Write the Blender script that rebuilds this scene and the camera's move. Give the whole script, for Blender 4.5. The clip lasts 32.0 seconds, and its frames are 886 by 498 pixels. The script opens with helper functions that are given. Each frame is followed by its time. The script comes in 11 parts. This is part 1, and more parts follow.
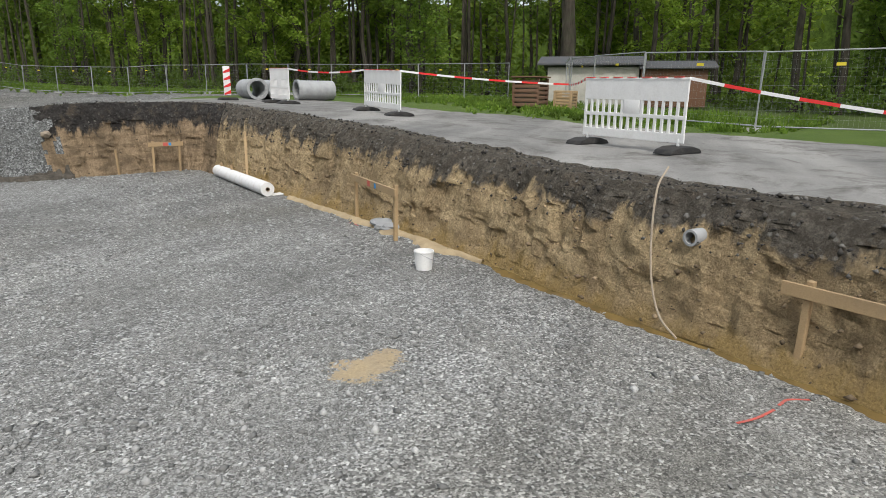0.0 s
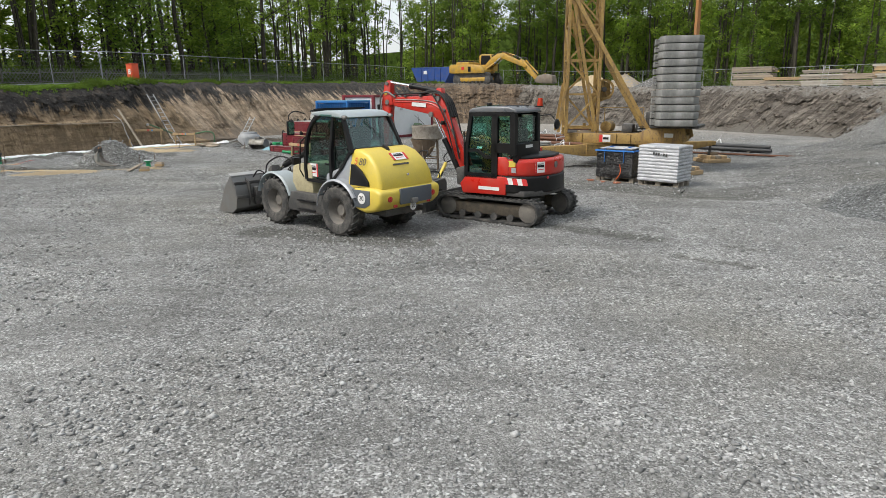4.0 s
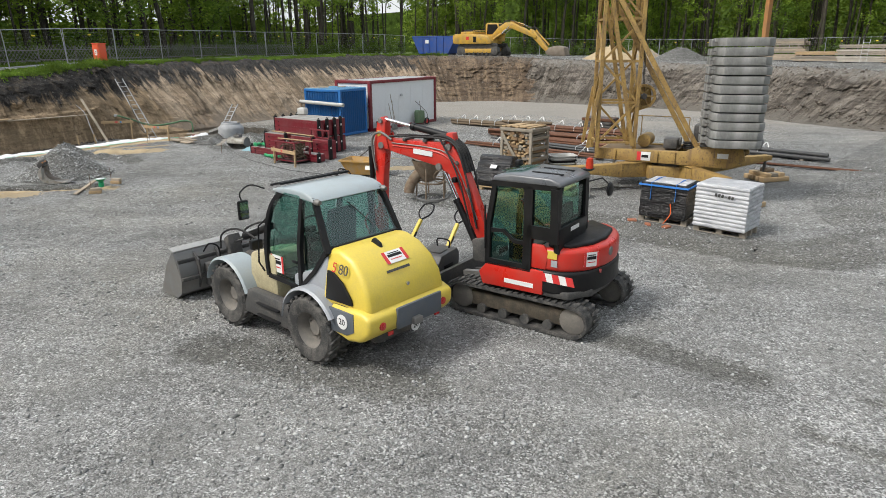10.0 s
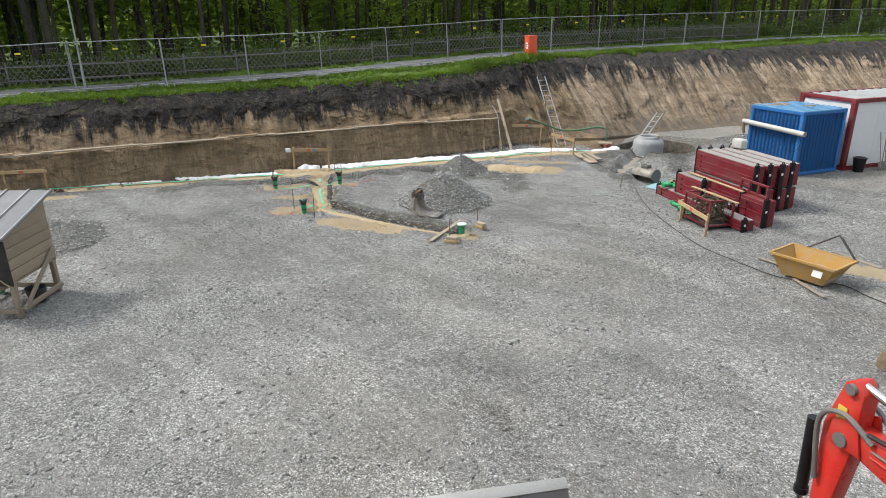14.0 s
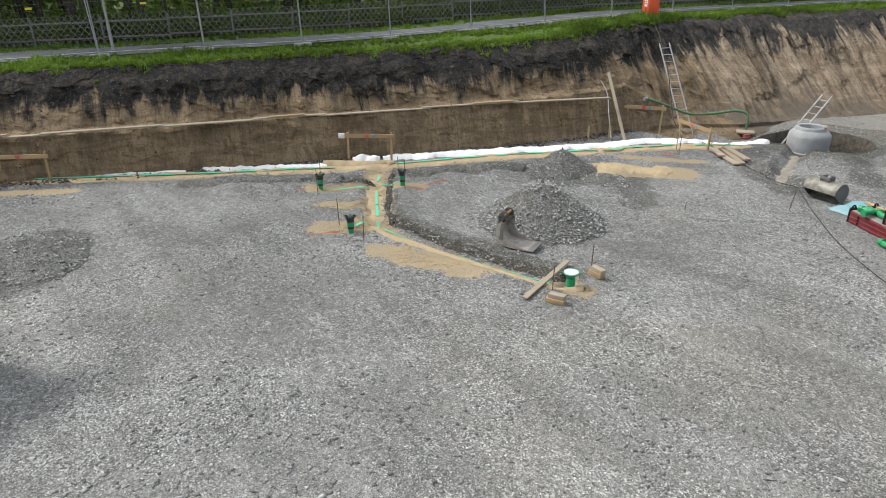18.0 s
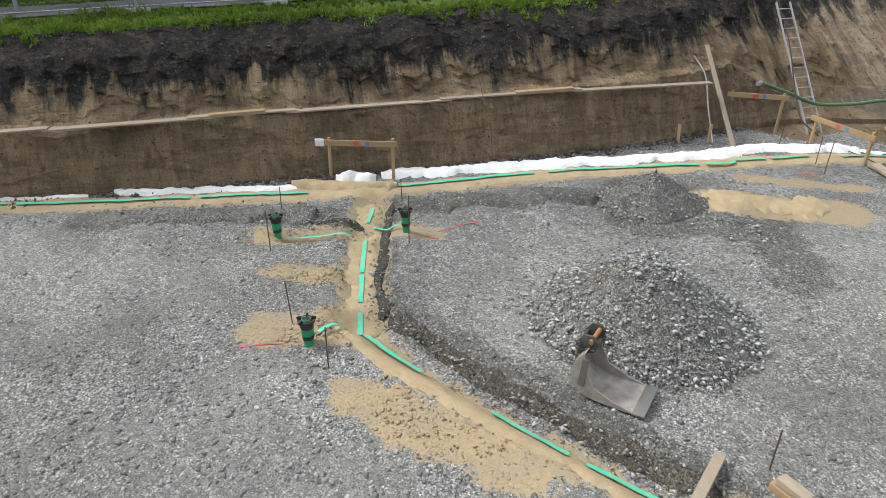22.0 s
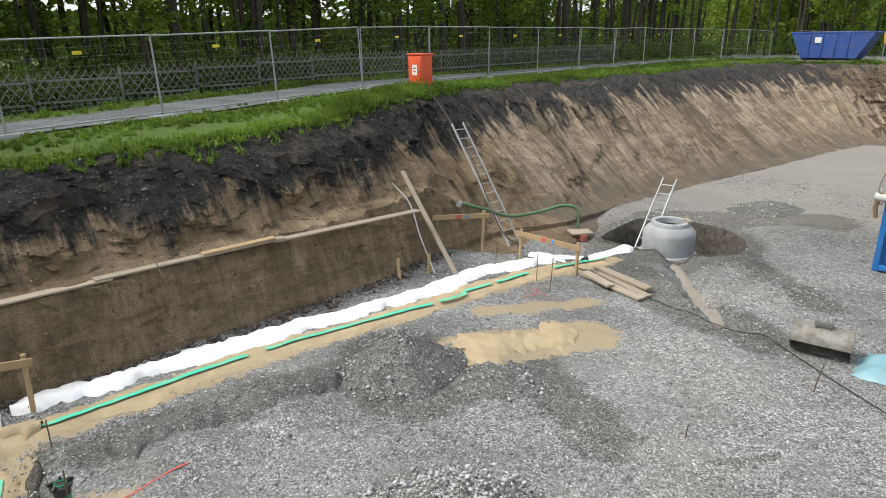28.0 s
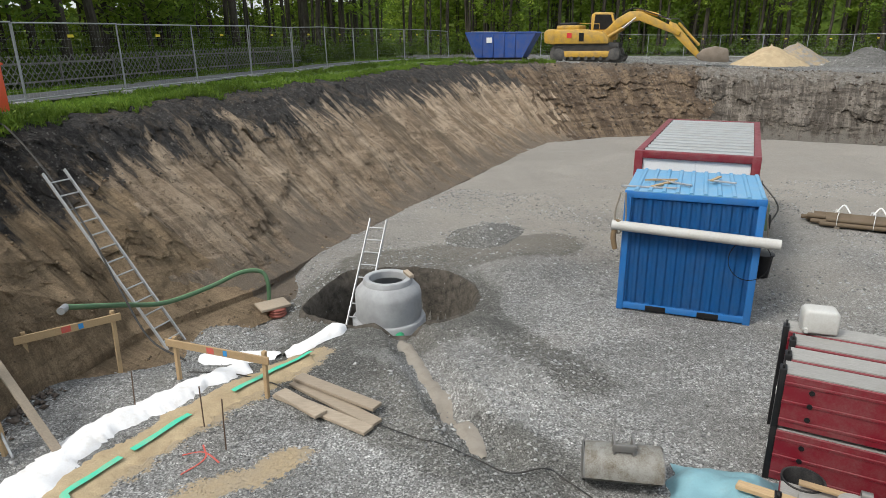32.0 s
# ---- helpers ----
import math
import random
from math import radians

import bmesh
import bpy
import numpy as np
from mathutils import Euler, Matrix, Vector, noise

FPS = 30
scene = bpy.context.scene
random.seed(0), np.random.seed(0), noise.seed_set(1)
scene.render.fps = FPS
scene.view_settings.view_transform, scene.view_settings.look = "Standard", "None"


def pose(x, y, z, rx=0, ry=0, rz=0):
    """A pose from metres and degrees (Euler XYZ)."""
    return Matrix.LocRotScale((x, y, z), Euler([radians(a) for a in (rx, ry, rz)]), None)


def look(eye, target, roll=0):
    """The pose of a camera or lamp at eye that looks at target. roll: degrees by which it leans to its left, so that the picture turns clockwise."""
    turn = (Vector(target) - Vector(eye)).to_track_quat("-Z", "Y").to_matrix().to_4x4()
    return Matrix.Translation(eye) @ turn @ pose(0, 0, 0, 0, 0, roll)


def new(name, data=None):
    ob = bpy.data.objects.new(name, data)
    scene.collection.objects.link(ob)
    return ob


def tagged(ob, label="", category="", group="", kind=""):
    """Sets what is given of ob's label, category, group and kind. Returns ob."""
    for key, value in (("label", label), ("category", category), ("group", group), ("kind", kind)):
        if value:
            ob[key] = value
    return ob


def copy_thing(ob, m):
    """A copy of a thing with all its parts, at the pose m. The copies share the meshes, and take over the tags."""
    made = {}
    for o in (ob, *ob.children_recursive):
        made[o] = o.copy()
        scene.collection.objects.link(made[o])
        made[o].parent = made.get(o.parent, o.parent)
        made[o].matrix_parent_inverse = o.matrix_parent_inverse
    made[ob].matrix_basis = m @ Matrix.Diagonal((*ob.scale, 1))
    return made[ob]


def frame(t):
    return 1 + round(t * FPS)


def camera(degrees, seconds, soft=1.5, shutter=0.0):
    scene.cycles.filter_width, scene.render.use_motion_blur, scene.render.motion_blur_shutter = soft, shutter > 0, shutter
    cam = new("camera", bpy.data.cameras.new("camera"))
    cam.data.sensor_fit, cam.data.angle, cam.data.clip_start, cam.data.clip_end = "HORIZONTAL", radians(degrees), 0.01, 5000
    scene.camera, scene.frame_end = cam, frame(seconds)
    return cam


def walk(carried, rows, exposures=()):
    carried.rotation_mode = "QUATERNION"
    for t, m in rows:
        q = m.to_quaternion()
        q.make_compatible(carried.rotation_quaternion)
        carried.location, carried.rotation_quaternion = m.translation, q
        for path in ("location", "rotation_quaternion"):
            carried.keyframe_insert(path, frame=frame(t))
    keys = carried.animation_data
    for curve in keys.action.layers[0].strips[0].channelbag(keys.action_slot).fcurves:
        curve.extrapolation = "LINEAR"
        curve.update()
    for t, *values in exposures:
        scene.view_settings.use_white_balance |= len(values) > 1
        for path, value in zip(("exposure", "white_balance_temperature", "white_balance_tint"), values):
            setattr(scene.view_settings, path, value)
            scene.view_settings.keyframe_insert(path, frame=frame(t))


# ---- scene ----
cam = camera(69.59, 32.0, soft=0.75)
PATH = [
    (0, (-3.189, -1.815, 2.357), (-1.333, -1.245, 1.879), 0.45),
    (0.5, (-2.525, -1.455, 2.354), (-0.798, -0.567, 1.875), 0.48),
    (0.6, (-2.267, -1.346, 2.364), (-0.575, -0.396, 1.881), 0.12),
    (1, (-1.505, -0.147, 2.531), (-0.440, 1.474, 2.042), -0.76),
    (1.5, (-1.411, 0.469, 2.551), (-0.646, 2.251, 2.062), -0.76),
    (2, (-1.325, 1.029, 2.595), (-0.866, 2.914, 2.108), -0.68),
    (2.5, (-1.370, 1.667, 2.620), (-1.227, 3.602, 2.135), -0.58),
    (3, (-1.482, 2.271, 2.635), (-1.589, 4.209, 2.151), -0.52),
    (3.5, (-1.593, 2.790, 2.660), (-1.751, 4.724, 2.175), -0.50),
    (5.5, (-1.889, 4.495, 2.773), (-2.055, 6.447, 2.372), -0.44),
    (6, (-1.951, 4.841, 2.762), (-2.115, 6.798, 2.380), -0.38),
    (6.5, (-2.024, 5.266, 2.828), (-2.187, 7.223, 2.445), -0.33),
    (7, (-2.051, 5.473, 2.992), (-2.215, 7.428, 2.604), -0.37),
    (7.5, (-2.060, 5.504, 3.196), (-2.224, 7.453, 2.777), -0.37),
    (8, (-2.052, 5.510, 3.388), (-2.216, 7.451, 2.935), -0.42),
    (8.5, (-2.057, 5.623, 3.566), (-2.219, 7.556, 3.078), -0.39),
    (9, (-2.079, 5.946, 3.763), (-2.241, 7.870, 3.240), -0.38),
    (9.5, (-2.134, 6.502, 3.969), (-2.294, 8.416, 3.411), -0.33),
    (10, (-2.195, 7.322, 4.186), (-2.355, 9.223, 3.585), -0.35),
    (10.5, (-2.268, 8.315, 4.505), (-2.427, 10.202, 3.859), -0.42),
    (11, (-2.356, 9.470, 4.868), (-2.512, 11.342, 4.182), -0.39),
    (11.5, (-2.435, 10.518, 5.160), (-2.590, 12.380, 4.448), -0.47),
    (12, (-2.555, 11.434, 5.374), (-2.780, 13.288, 4.658), -0.51),
    (12.5, (-2.754, 12.221, 5.581), (-3.176, 14.041, 4.868), -0.61),
    (13, (-3.019, 12.871, 5.695), (-3.683, 14.620, 4.987), -0.70),
    (13.5, (-3.359, 13.406, 5.691), (-4.357, 14.991, 4.990), -0.86),
    (14, (-3.718, 13.868, 5.668), (-5.005, 15.234, 4.975), -0.88),
    (14.5, (-4.089, 14.207, 5.718), (-5.472, 15.476, 5.026), -0.86),
    (16.5, (-6.020, 15.967, 5.765), (-7.426, 17.162, 4.994), -0.77),
    (17, (-6.649, 16.500, 5.717), (-8.055, 17.680, 4.922), -0.79),
    (17.5, (-7.305, 17.060, 5.613), (-8.714, 18.231, 4.812), -0.81),
    (18, (-7.991, 17.599, 5.475), (-9.397, 18.770, 4.668), -0.80),
    (18.5, (-8.708, 18.238, 5.279), (-10.117, 19.407, 4.473), -0.83),
    (19, (-9.457, 18.846, 5.106), (-10.865, 20.016, 4.300), -0.69),
    (19.5, (-10.233, 19.409, 5.006), (-11.634, 20.582, 4.193), -0.57),
    (20, (-10.944, 19.952, 4.995), (-12.331, 21.117, 4.147), -0.54),
    (20.5, (-11.588, 20.478, 4.970), (-12.957, 21.628, 4.073), -0.66),
    (21, (-12.172, 20.985, 4.941), (-13.532, 22.127, 4.020), -0.69),
    (21.5, (-12.682, 21.466, 4.955), (-14.041, 22.600, 4.024), -0.71),
    (22, (-13.184, 21.821, 4.867), (-14.590, 22.907, 3.948), -0.97),
    (22.5, (-13.623, 22.073, 4.888), (-15.130, 23.015, 3.971), -0.95),
    (23, (-13.939, 22.327, 4.986), (-15.505, 23.157, 4.058), -1.16),
    (23.5, (-14.249, 22.494, 5.041), (-15.818, 23.325, 4.120), -1.04),
    (24, (-14.536, 22.608, 5.084), (-16.122, 23.454, 4.206), -1.08),
    (24.5, (-14.803, 22.727, 5.082), (-16.394, 23.611, 4.255), -0.97),
    (25, (-15.022, 22.849, 5.059), (-16.580, 23.834, 4.285), -0.83),
    (25.5, (-15.154, 23.018, 5.030), (-16.606, 24.190, 4.310), -0.79),
    (26, (-15.273, 23.160, 4.997), (-16.525, 24.570, 4.331), -0.76),
    (26.5, (-15.362, 23.285, 5.029), (-16.509, 24.796, 4.395), -0.64),
    (28.5, (-15.685, 24.052, 4.845), (-16.216, 25.878, 4.223), -0.33),
    (29, (-15.774, 24.468, 4.849), (-16.108, 26.339, 4.226), -0.28),
    (29.5, (-15.841, 25.041, 4.854), (-15.992, 26.935, 4.229), -0.24),
    (30, (-15.892, 25.721, 4.858), (-15.894, 27.620, 4.231), -0.10),
    (30.5, (-15.847, 26.473, 4.861), (-15.745, 28.370, 4.237), -0.48),
    (31, (-15.842, 27.236, 4.869), (-15.698, 29.131, 4.244), -0.56),
    (31.5, (-15.845, 27.998, 4.874), (-15.707, 29.893, 4.250), -0.66),
    (32, (-15.908, 28.752, 4.871), (-15.776, 30.647, 4.248), -0.66),
]
EXPOSURES = ((0, 0.36), (3, 0.48), (8, 0.56), (10.5, 0.64), (12, 0.75), (13.5, 0.77), (14.5, 0.72), (19, 0.62), (22, 0.6), (24, 0.75), (26.5, 0.82), (29, 0.64), (32, 0.5))
walk(cam, [(t, look(eye, target, roll)) for t, eye, target, roll in PATH], EXPOSURES)

# ---- light: bright overcast with a veiled sun from the south ----
SUN_EL, SUN_AZ = 50.0, 240.0
world = bpy.data.worlds.new("sky")
scene.world = world
world.use_nodes = True
wn = world.node_tree.nodes
sky = wn.new("ShaderNodeTexSky")
sky.sky_type, sky.sun_disc = "NISHITA", False
sky.sun_elevation, sky.sun_rotation = radians(SUN_EL), radians(SUN_AZ)
sky.air_density, sky.dust_density, sky.ozone_density = 1.2, 5.0, 1.0
mixw = wn.new("ShaderNodeMixRGB")
mixw.inputs[0].default_value = 0.55
mixw.inputs[2].default_value = (7.25, 7.62, 7.75, 1)
world.node_tree.links.new(sky.outputs[0], mixw.inputs[1])
world.node_tree.links.new(mixw.outputs[0], wn["Background"].inputs[0])
wn["Background"].inputs[1].default_value = 0.12
sun = new("sun", bpy.data.lights.new("sun", "SUN"))
sun.data.energy, sun.data.angle, sun.data.color = 1.8, radians(12), (0.97, 0.965, 0.925)
sun_dir = Vector((math.sin(radians(SUN_AZ)) * math.cos(radians(SUN_EL)), math.cos(radians(SUN_AZ)) * math.cos(radians(SUN_EL)), math.sin(radians(SUN_EL))))
sun.matrix_world = look(sun_dir * 60, (0, 0, 0))

# ---- materials ----
class Nodes:
    """A small helper to write node materials."""

    def __init__(self, name, rough=0.8, metal=0.0, spec=0.5):
        self.mat = bpy.data.materials.new(name)
        self.mat.use_nodes = True
        self.t = self.mat.node_tree
        self.b = self.t.nodes["Principled BSDF"]
        self.b.inputs["Roughness"].default_value = rough
        self.b.inputs["Metallic"].default_value = metal
        self.b.inputs["Specular IOR Level"].default_value = spec
        self.geo = self.t.nodes.new("ShaderNodeTexCoord")

    def node(self, kind, **values):
        n = self.t.nodes.new(kind)
        for k, v in values.items():
            n.inputs[k].default_value = v
        return n

    def link(self, a, b):
        self.t.links.new(a, b)

    def noise(self, scale, detail=6.0, rough=0.6, src=None, dist=0.0):
        n = self.node("ShaderNodeTexNoise", Scale=scale, Detail=detail, Roughness=rough, Distortion=dist)
        self.link(src or self.geo.outputs["Object"], n.inputs["Vector"])
        return n.outputs["Fac"]

    def stretch(self, sx, sy, sz):
        m = self.node("ShaderNodeMapping")
        m.inputs["Scale"].default_value = (sx, sy, sz)
        self.link(self.geo.outputs["Object"], m.inputs["Vector"])
        return m.outputs[0]

    def voronoi(self, scale, feature="F1", src=None, out="Distance"):
        n = self.node("ShaderNodeTexVoronoi", Scale=scale)
        n.feature = feature
        self.link(src or self.geo.outputs["Object"], n.inputs["Vector"])
        return n.outputs[out]

    def ramp(self, fac, *stops):
        n = self.node("ShaderNodeValToRGB")
        el = n.color_ramp.elements
        while len(el) < len(stops):
            el.new(0.5)
        for e, (pos, col) in zip(el, stops):
            e.position = pos
            e.color = (*col, 1) if len(col) == 3 else col
        self.link(fac, n.inputs[0])
        return n.outputs[0]

    def grey(self, fac, a, b, lo=0.0, hi=1.0):
        n = self.node("ShaderNodeMapRange")
        for k, v in zip((1, 2, 3, 4), (a, b, lo, hi)):
            n.inputs[k].default_value = v
        self.link(fac, n.inputs[0])
        return n.outputs[0]

    def mix(self, fac, a, b, mode="MIX"):
        n = self.node("ShaderNodeMixRGB")
        n.blend_type = mode
        for k, v in ((0, fac), (1, a), (2, b)):
            if isinstance(v, (int, float)):
                n.inputs[k].default_value = v
            elif isinstance(v, tuple):
                n.inputs[k].default_value = (*v, 1)
            else:
                self.link(v, n.inputs[k])
        return n.outputs[0]

    def math(self, op, a, b=0.0):
        n = self.node("ShaderNodeMath")
        n.operation = op
        for k, v in ((0, a), (1, b)):
            if isinstance(v, (int, float)):
                n.inputs[k].default_value = v
            else:
                self.link(v, n.inputs[k])
        return n.outputs[0]

    def axis(self, k):
        n = self.node("ShaderNodeSeparateXYZ")
        self.link(self.geo.outputs["Object"], n.inputs[0])
        return n.outputs[k]

    def random(self):
        return self.node("ShaderNodeObjectInfo").outputs["Random"]

    def island(self):
        return self.node("ShaderNodeNewGeometry").outputs["Random Per Island"]

    def color(self, c):
        if isinstance(c, tuple):
            self.b.inputs["Base Color"].default_value = (*c, 1)
        else:
            self.link(c, self.b.inputs["Base Color"])
        return self

    def rough(self, f):
        self.link(f, self.b.inputs["Roughness"])
        return self

    def bump(self, h, strength=0.4, dist=0.02):
        n = self.node("ShaderNodeBump", Strength=strength, Distance=dist)
        self.link(h, n.inputs["Height"])
        self.link(n.outputs[0], self.b.inputs["Normal"])
        return self


def paint(name, col, rough=0.45, dirt=0.35, metal=0.0, dirt_col=(0.16, 0.13, 0.1), scale=3.0, spec=0.5):
    """Painted or plastic surface with uneven tone, dust and fine scratches."""
    m = Nodes(name, rough, metal, spec)
    big = m.noise(scale, 5, 0.65)
    fine = m.noise(scale * 14, 4, 0.7)
    tone = m.mix(m.grey(fine, 0.3, 0.7, 0.0, 0.25), col, tuple(c * 0.72 for c in col))
    m.color(m.mix(m.grey(m.math("MULTIPLY", big, m.math("ADD", fine, 0.5)), 0.4, 0.72, 0.0, dirt), tone, dirt_col))
    m.rough(m.grey(big, 0.3, 0.75, rough * 0.85, min(1.0, rough * 1.5)))
    m.bump(fine, 0.08, 0.004)
    return m.mat


def wood(name, a, b, rough=0.8):
    m = Nodes(name, rough)
    g = m.noise(6, 6, 0.65, m.stretch(1.2, 14, 14))
    g2 = m.noise(2.2, 4, 0.6)
    c = m.mix(m.grey(g, 0.3, 0.7), a, b)
    c = m.mix(m.grey(m.random(), 0, 1, 0.0, 0.45), c, tuple(x * 0.6 for x in b))
    c = m.mix(m.grey(g2, 0.5, 0.8, 0.0, 0.4), c, (0.12, 0.1, 0.08))
    m.color(c).bump(g, 0.3, 0.004)
    return m.mat


def gravel_mat(name, tint=(1.0, 1.0, 1.0), light=1.0, size=1.0, packed=False):
    """Crushed grey limestone: pale chips in fines darkened like shaded gaps, damp and dusty patches, wheel tracks."""
    m = Nodes(name, 0.92, spec=0.2)
    k = lambda c: tuple(x * light * t for x, t in zip(c, tint))

    def cells(scale):
        v = m.node("ShaderNodeTexVoronoi", Scale=scale / size)
        m.link(m.geo.outputs["Object"], v.inputs["Vector"])
        sp = m.node("ShaderNodeSeparateColor")
        m.link(v.outputs["Color"], sp.inputs[0])
        return v.outputs["Distance"], sp.outputs

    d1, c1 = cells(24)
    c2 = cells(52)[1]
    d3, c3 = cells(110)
    # fines kept extra dark, so their colour also carries the shade between chips
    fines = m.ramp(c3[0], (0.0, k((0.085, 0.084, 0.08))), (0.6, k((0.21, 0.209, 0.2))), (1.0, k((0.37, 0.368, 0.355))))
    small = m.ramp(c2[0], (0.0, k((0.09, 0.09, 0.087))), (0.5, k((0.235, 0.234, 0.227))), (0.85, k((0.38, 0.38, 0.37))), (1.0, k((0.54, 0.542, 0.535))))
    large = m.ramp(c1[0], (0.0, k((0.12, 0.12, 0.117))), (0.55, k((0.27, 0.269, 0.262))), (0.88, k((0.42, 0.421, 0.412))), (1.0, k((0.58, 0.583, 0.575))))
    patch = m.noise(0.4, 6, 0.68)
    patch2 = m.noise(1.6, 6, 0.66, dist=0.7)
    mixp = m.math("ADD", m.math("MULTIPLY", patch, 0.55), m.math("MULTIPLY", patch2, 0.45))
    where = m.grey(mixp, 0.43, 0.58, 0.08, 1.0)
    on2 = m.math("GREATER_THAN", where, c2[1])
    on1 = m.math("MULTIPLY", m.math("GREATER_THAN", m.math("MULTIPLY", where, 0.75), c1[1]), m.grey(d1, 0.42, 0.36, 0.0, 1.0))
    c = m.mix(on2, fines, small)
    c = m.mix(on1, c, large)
    warm = m.noise(0.14, 5, 0.6)
    c = m.mix(m.grey(warm, 0.5, 0.66, 0.0, 0.5), c, m.mix(1.0, c, (0.98, 0.94, 0.84), "MULTIPLY"))
    clump = m.noise(9, 5, 0.82)
    c = m.mix(1.0, c, m.grey(clump, 0.3, 0.7, 0.62, 1.42), "MULTIPLY")
    damp = m.noise(0.3, 6, 0.62, dist=0.5)
    c = m.mix(1.0, c, m.grey(damp, 0.38, 0.66, 1.18, 0.82), "MULTIPLY")
    ruts = m.noise(0.5, 4, 0.6, m.stretch(0.35, 2.2, 1.0), 0.4)
    c = m.mix(1.0, c, m.grey(ruts, 0.35, 0.65, 0.86, 1.1), "MULTIPLY")
    if packed:  # trodden sandy ground in the north of the pit
        edge = m.math("ADD", m.axis(1), m.grey(m.noise(0.2, 5, 0.6), 0.3, 0.7, -5.0, 5.0))
        c = m.mix(m.grey(edge, 38.0, 47.0, 0.0, 0.8), c, m.mix(m.grey(d3, 0.1, 0.6), (0.43, 0.395, 0.345), (0.33, 0.305, 0.27)))
        # dug dark gravel and spread sand, each with a ragged edge
        sand, dug = m.node("ShaderNodeAttribute"), m.node("ShaderNodeAttribute")
        sand.attribute_name, dug.attribute_name = "sand", "dug"
        rag = m.math("ADD", m.grey(m.noise(2.6, 6, 0.75), 0.25, 0.75, -0.75, 0.75), m.grey(m.noise(22, 5, 0.8), 0.25, 0.75, -0.35, 0.35))
        c = m.mix(m.grey(m.math("ADD", dug.outputs["Fac"], rag), -0.25, 0.45, 0.0, 0.85), c, m.mix(1.0, c, (0.52, 0.515, 0.49), "MULTIPLY"))
        grit = m.noise(30, 5, 0.8)
        sandy = m.mix(m.grey(grit, 0.35, 0.7), (0.5, 0.39, 0.24), (0.33, 0.255, 0.16))
        sandy = m.mix(m.grey(patch2, 0.4, 0.62, 0.0, 0.5), sandy, (0.36, 0.31, 0.24))
        c = m.mix(m.grey(m.math("ADD", sand.outputs["Fac"], rag), -0.06, 0.1, 0.0, 0.95), c, sandy)
    m.color(c)
    h = m.math("ADD", m.math("MULTIPLY", m.math("SUBTRACT", 0.6, d1), on1), m.math("ADD", m.math("MULTIPLY", m.math("MULTIPLY", c2[2], on2), 0.45), m.math("MULTIPLY", c3[2], 0.2)))
    m.bump(h, 1.0, 0.04)
    return m.mat


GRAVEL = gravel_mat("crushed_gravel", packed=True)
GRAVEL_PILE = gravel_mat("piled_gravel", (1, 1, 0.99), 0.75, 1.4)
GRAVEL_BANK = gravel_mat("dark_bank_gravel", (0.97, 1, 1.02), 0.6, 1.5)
# brownish gravel darkened to stand for the shadow side of the trench cut
GRAVEL_SHADE = gravel_mat("shaded_trench_edge", (1, 0.92, 0.8), 0.36, 1.0)
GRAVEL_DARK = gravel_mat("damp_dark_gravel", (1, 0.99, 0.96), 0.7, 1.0)


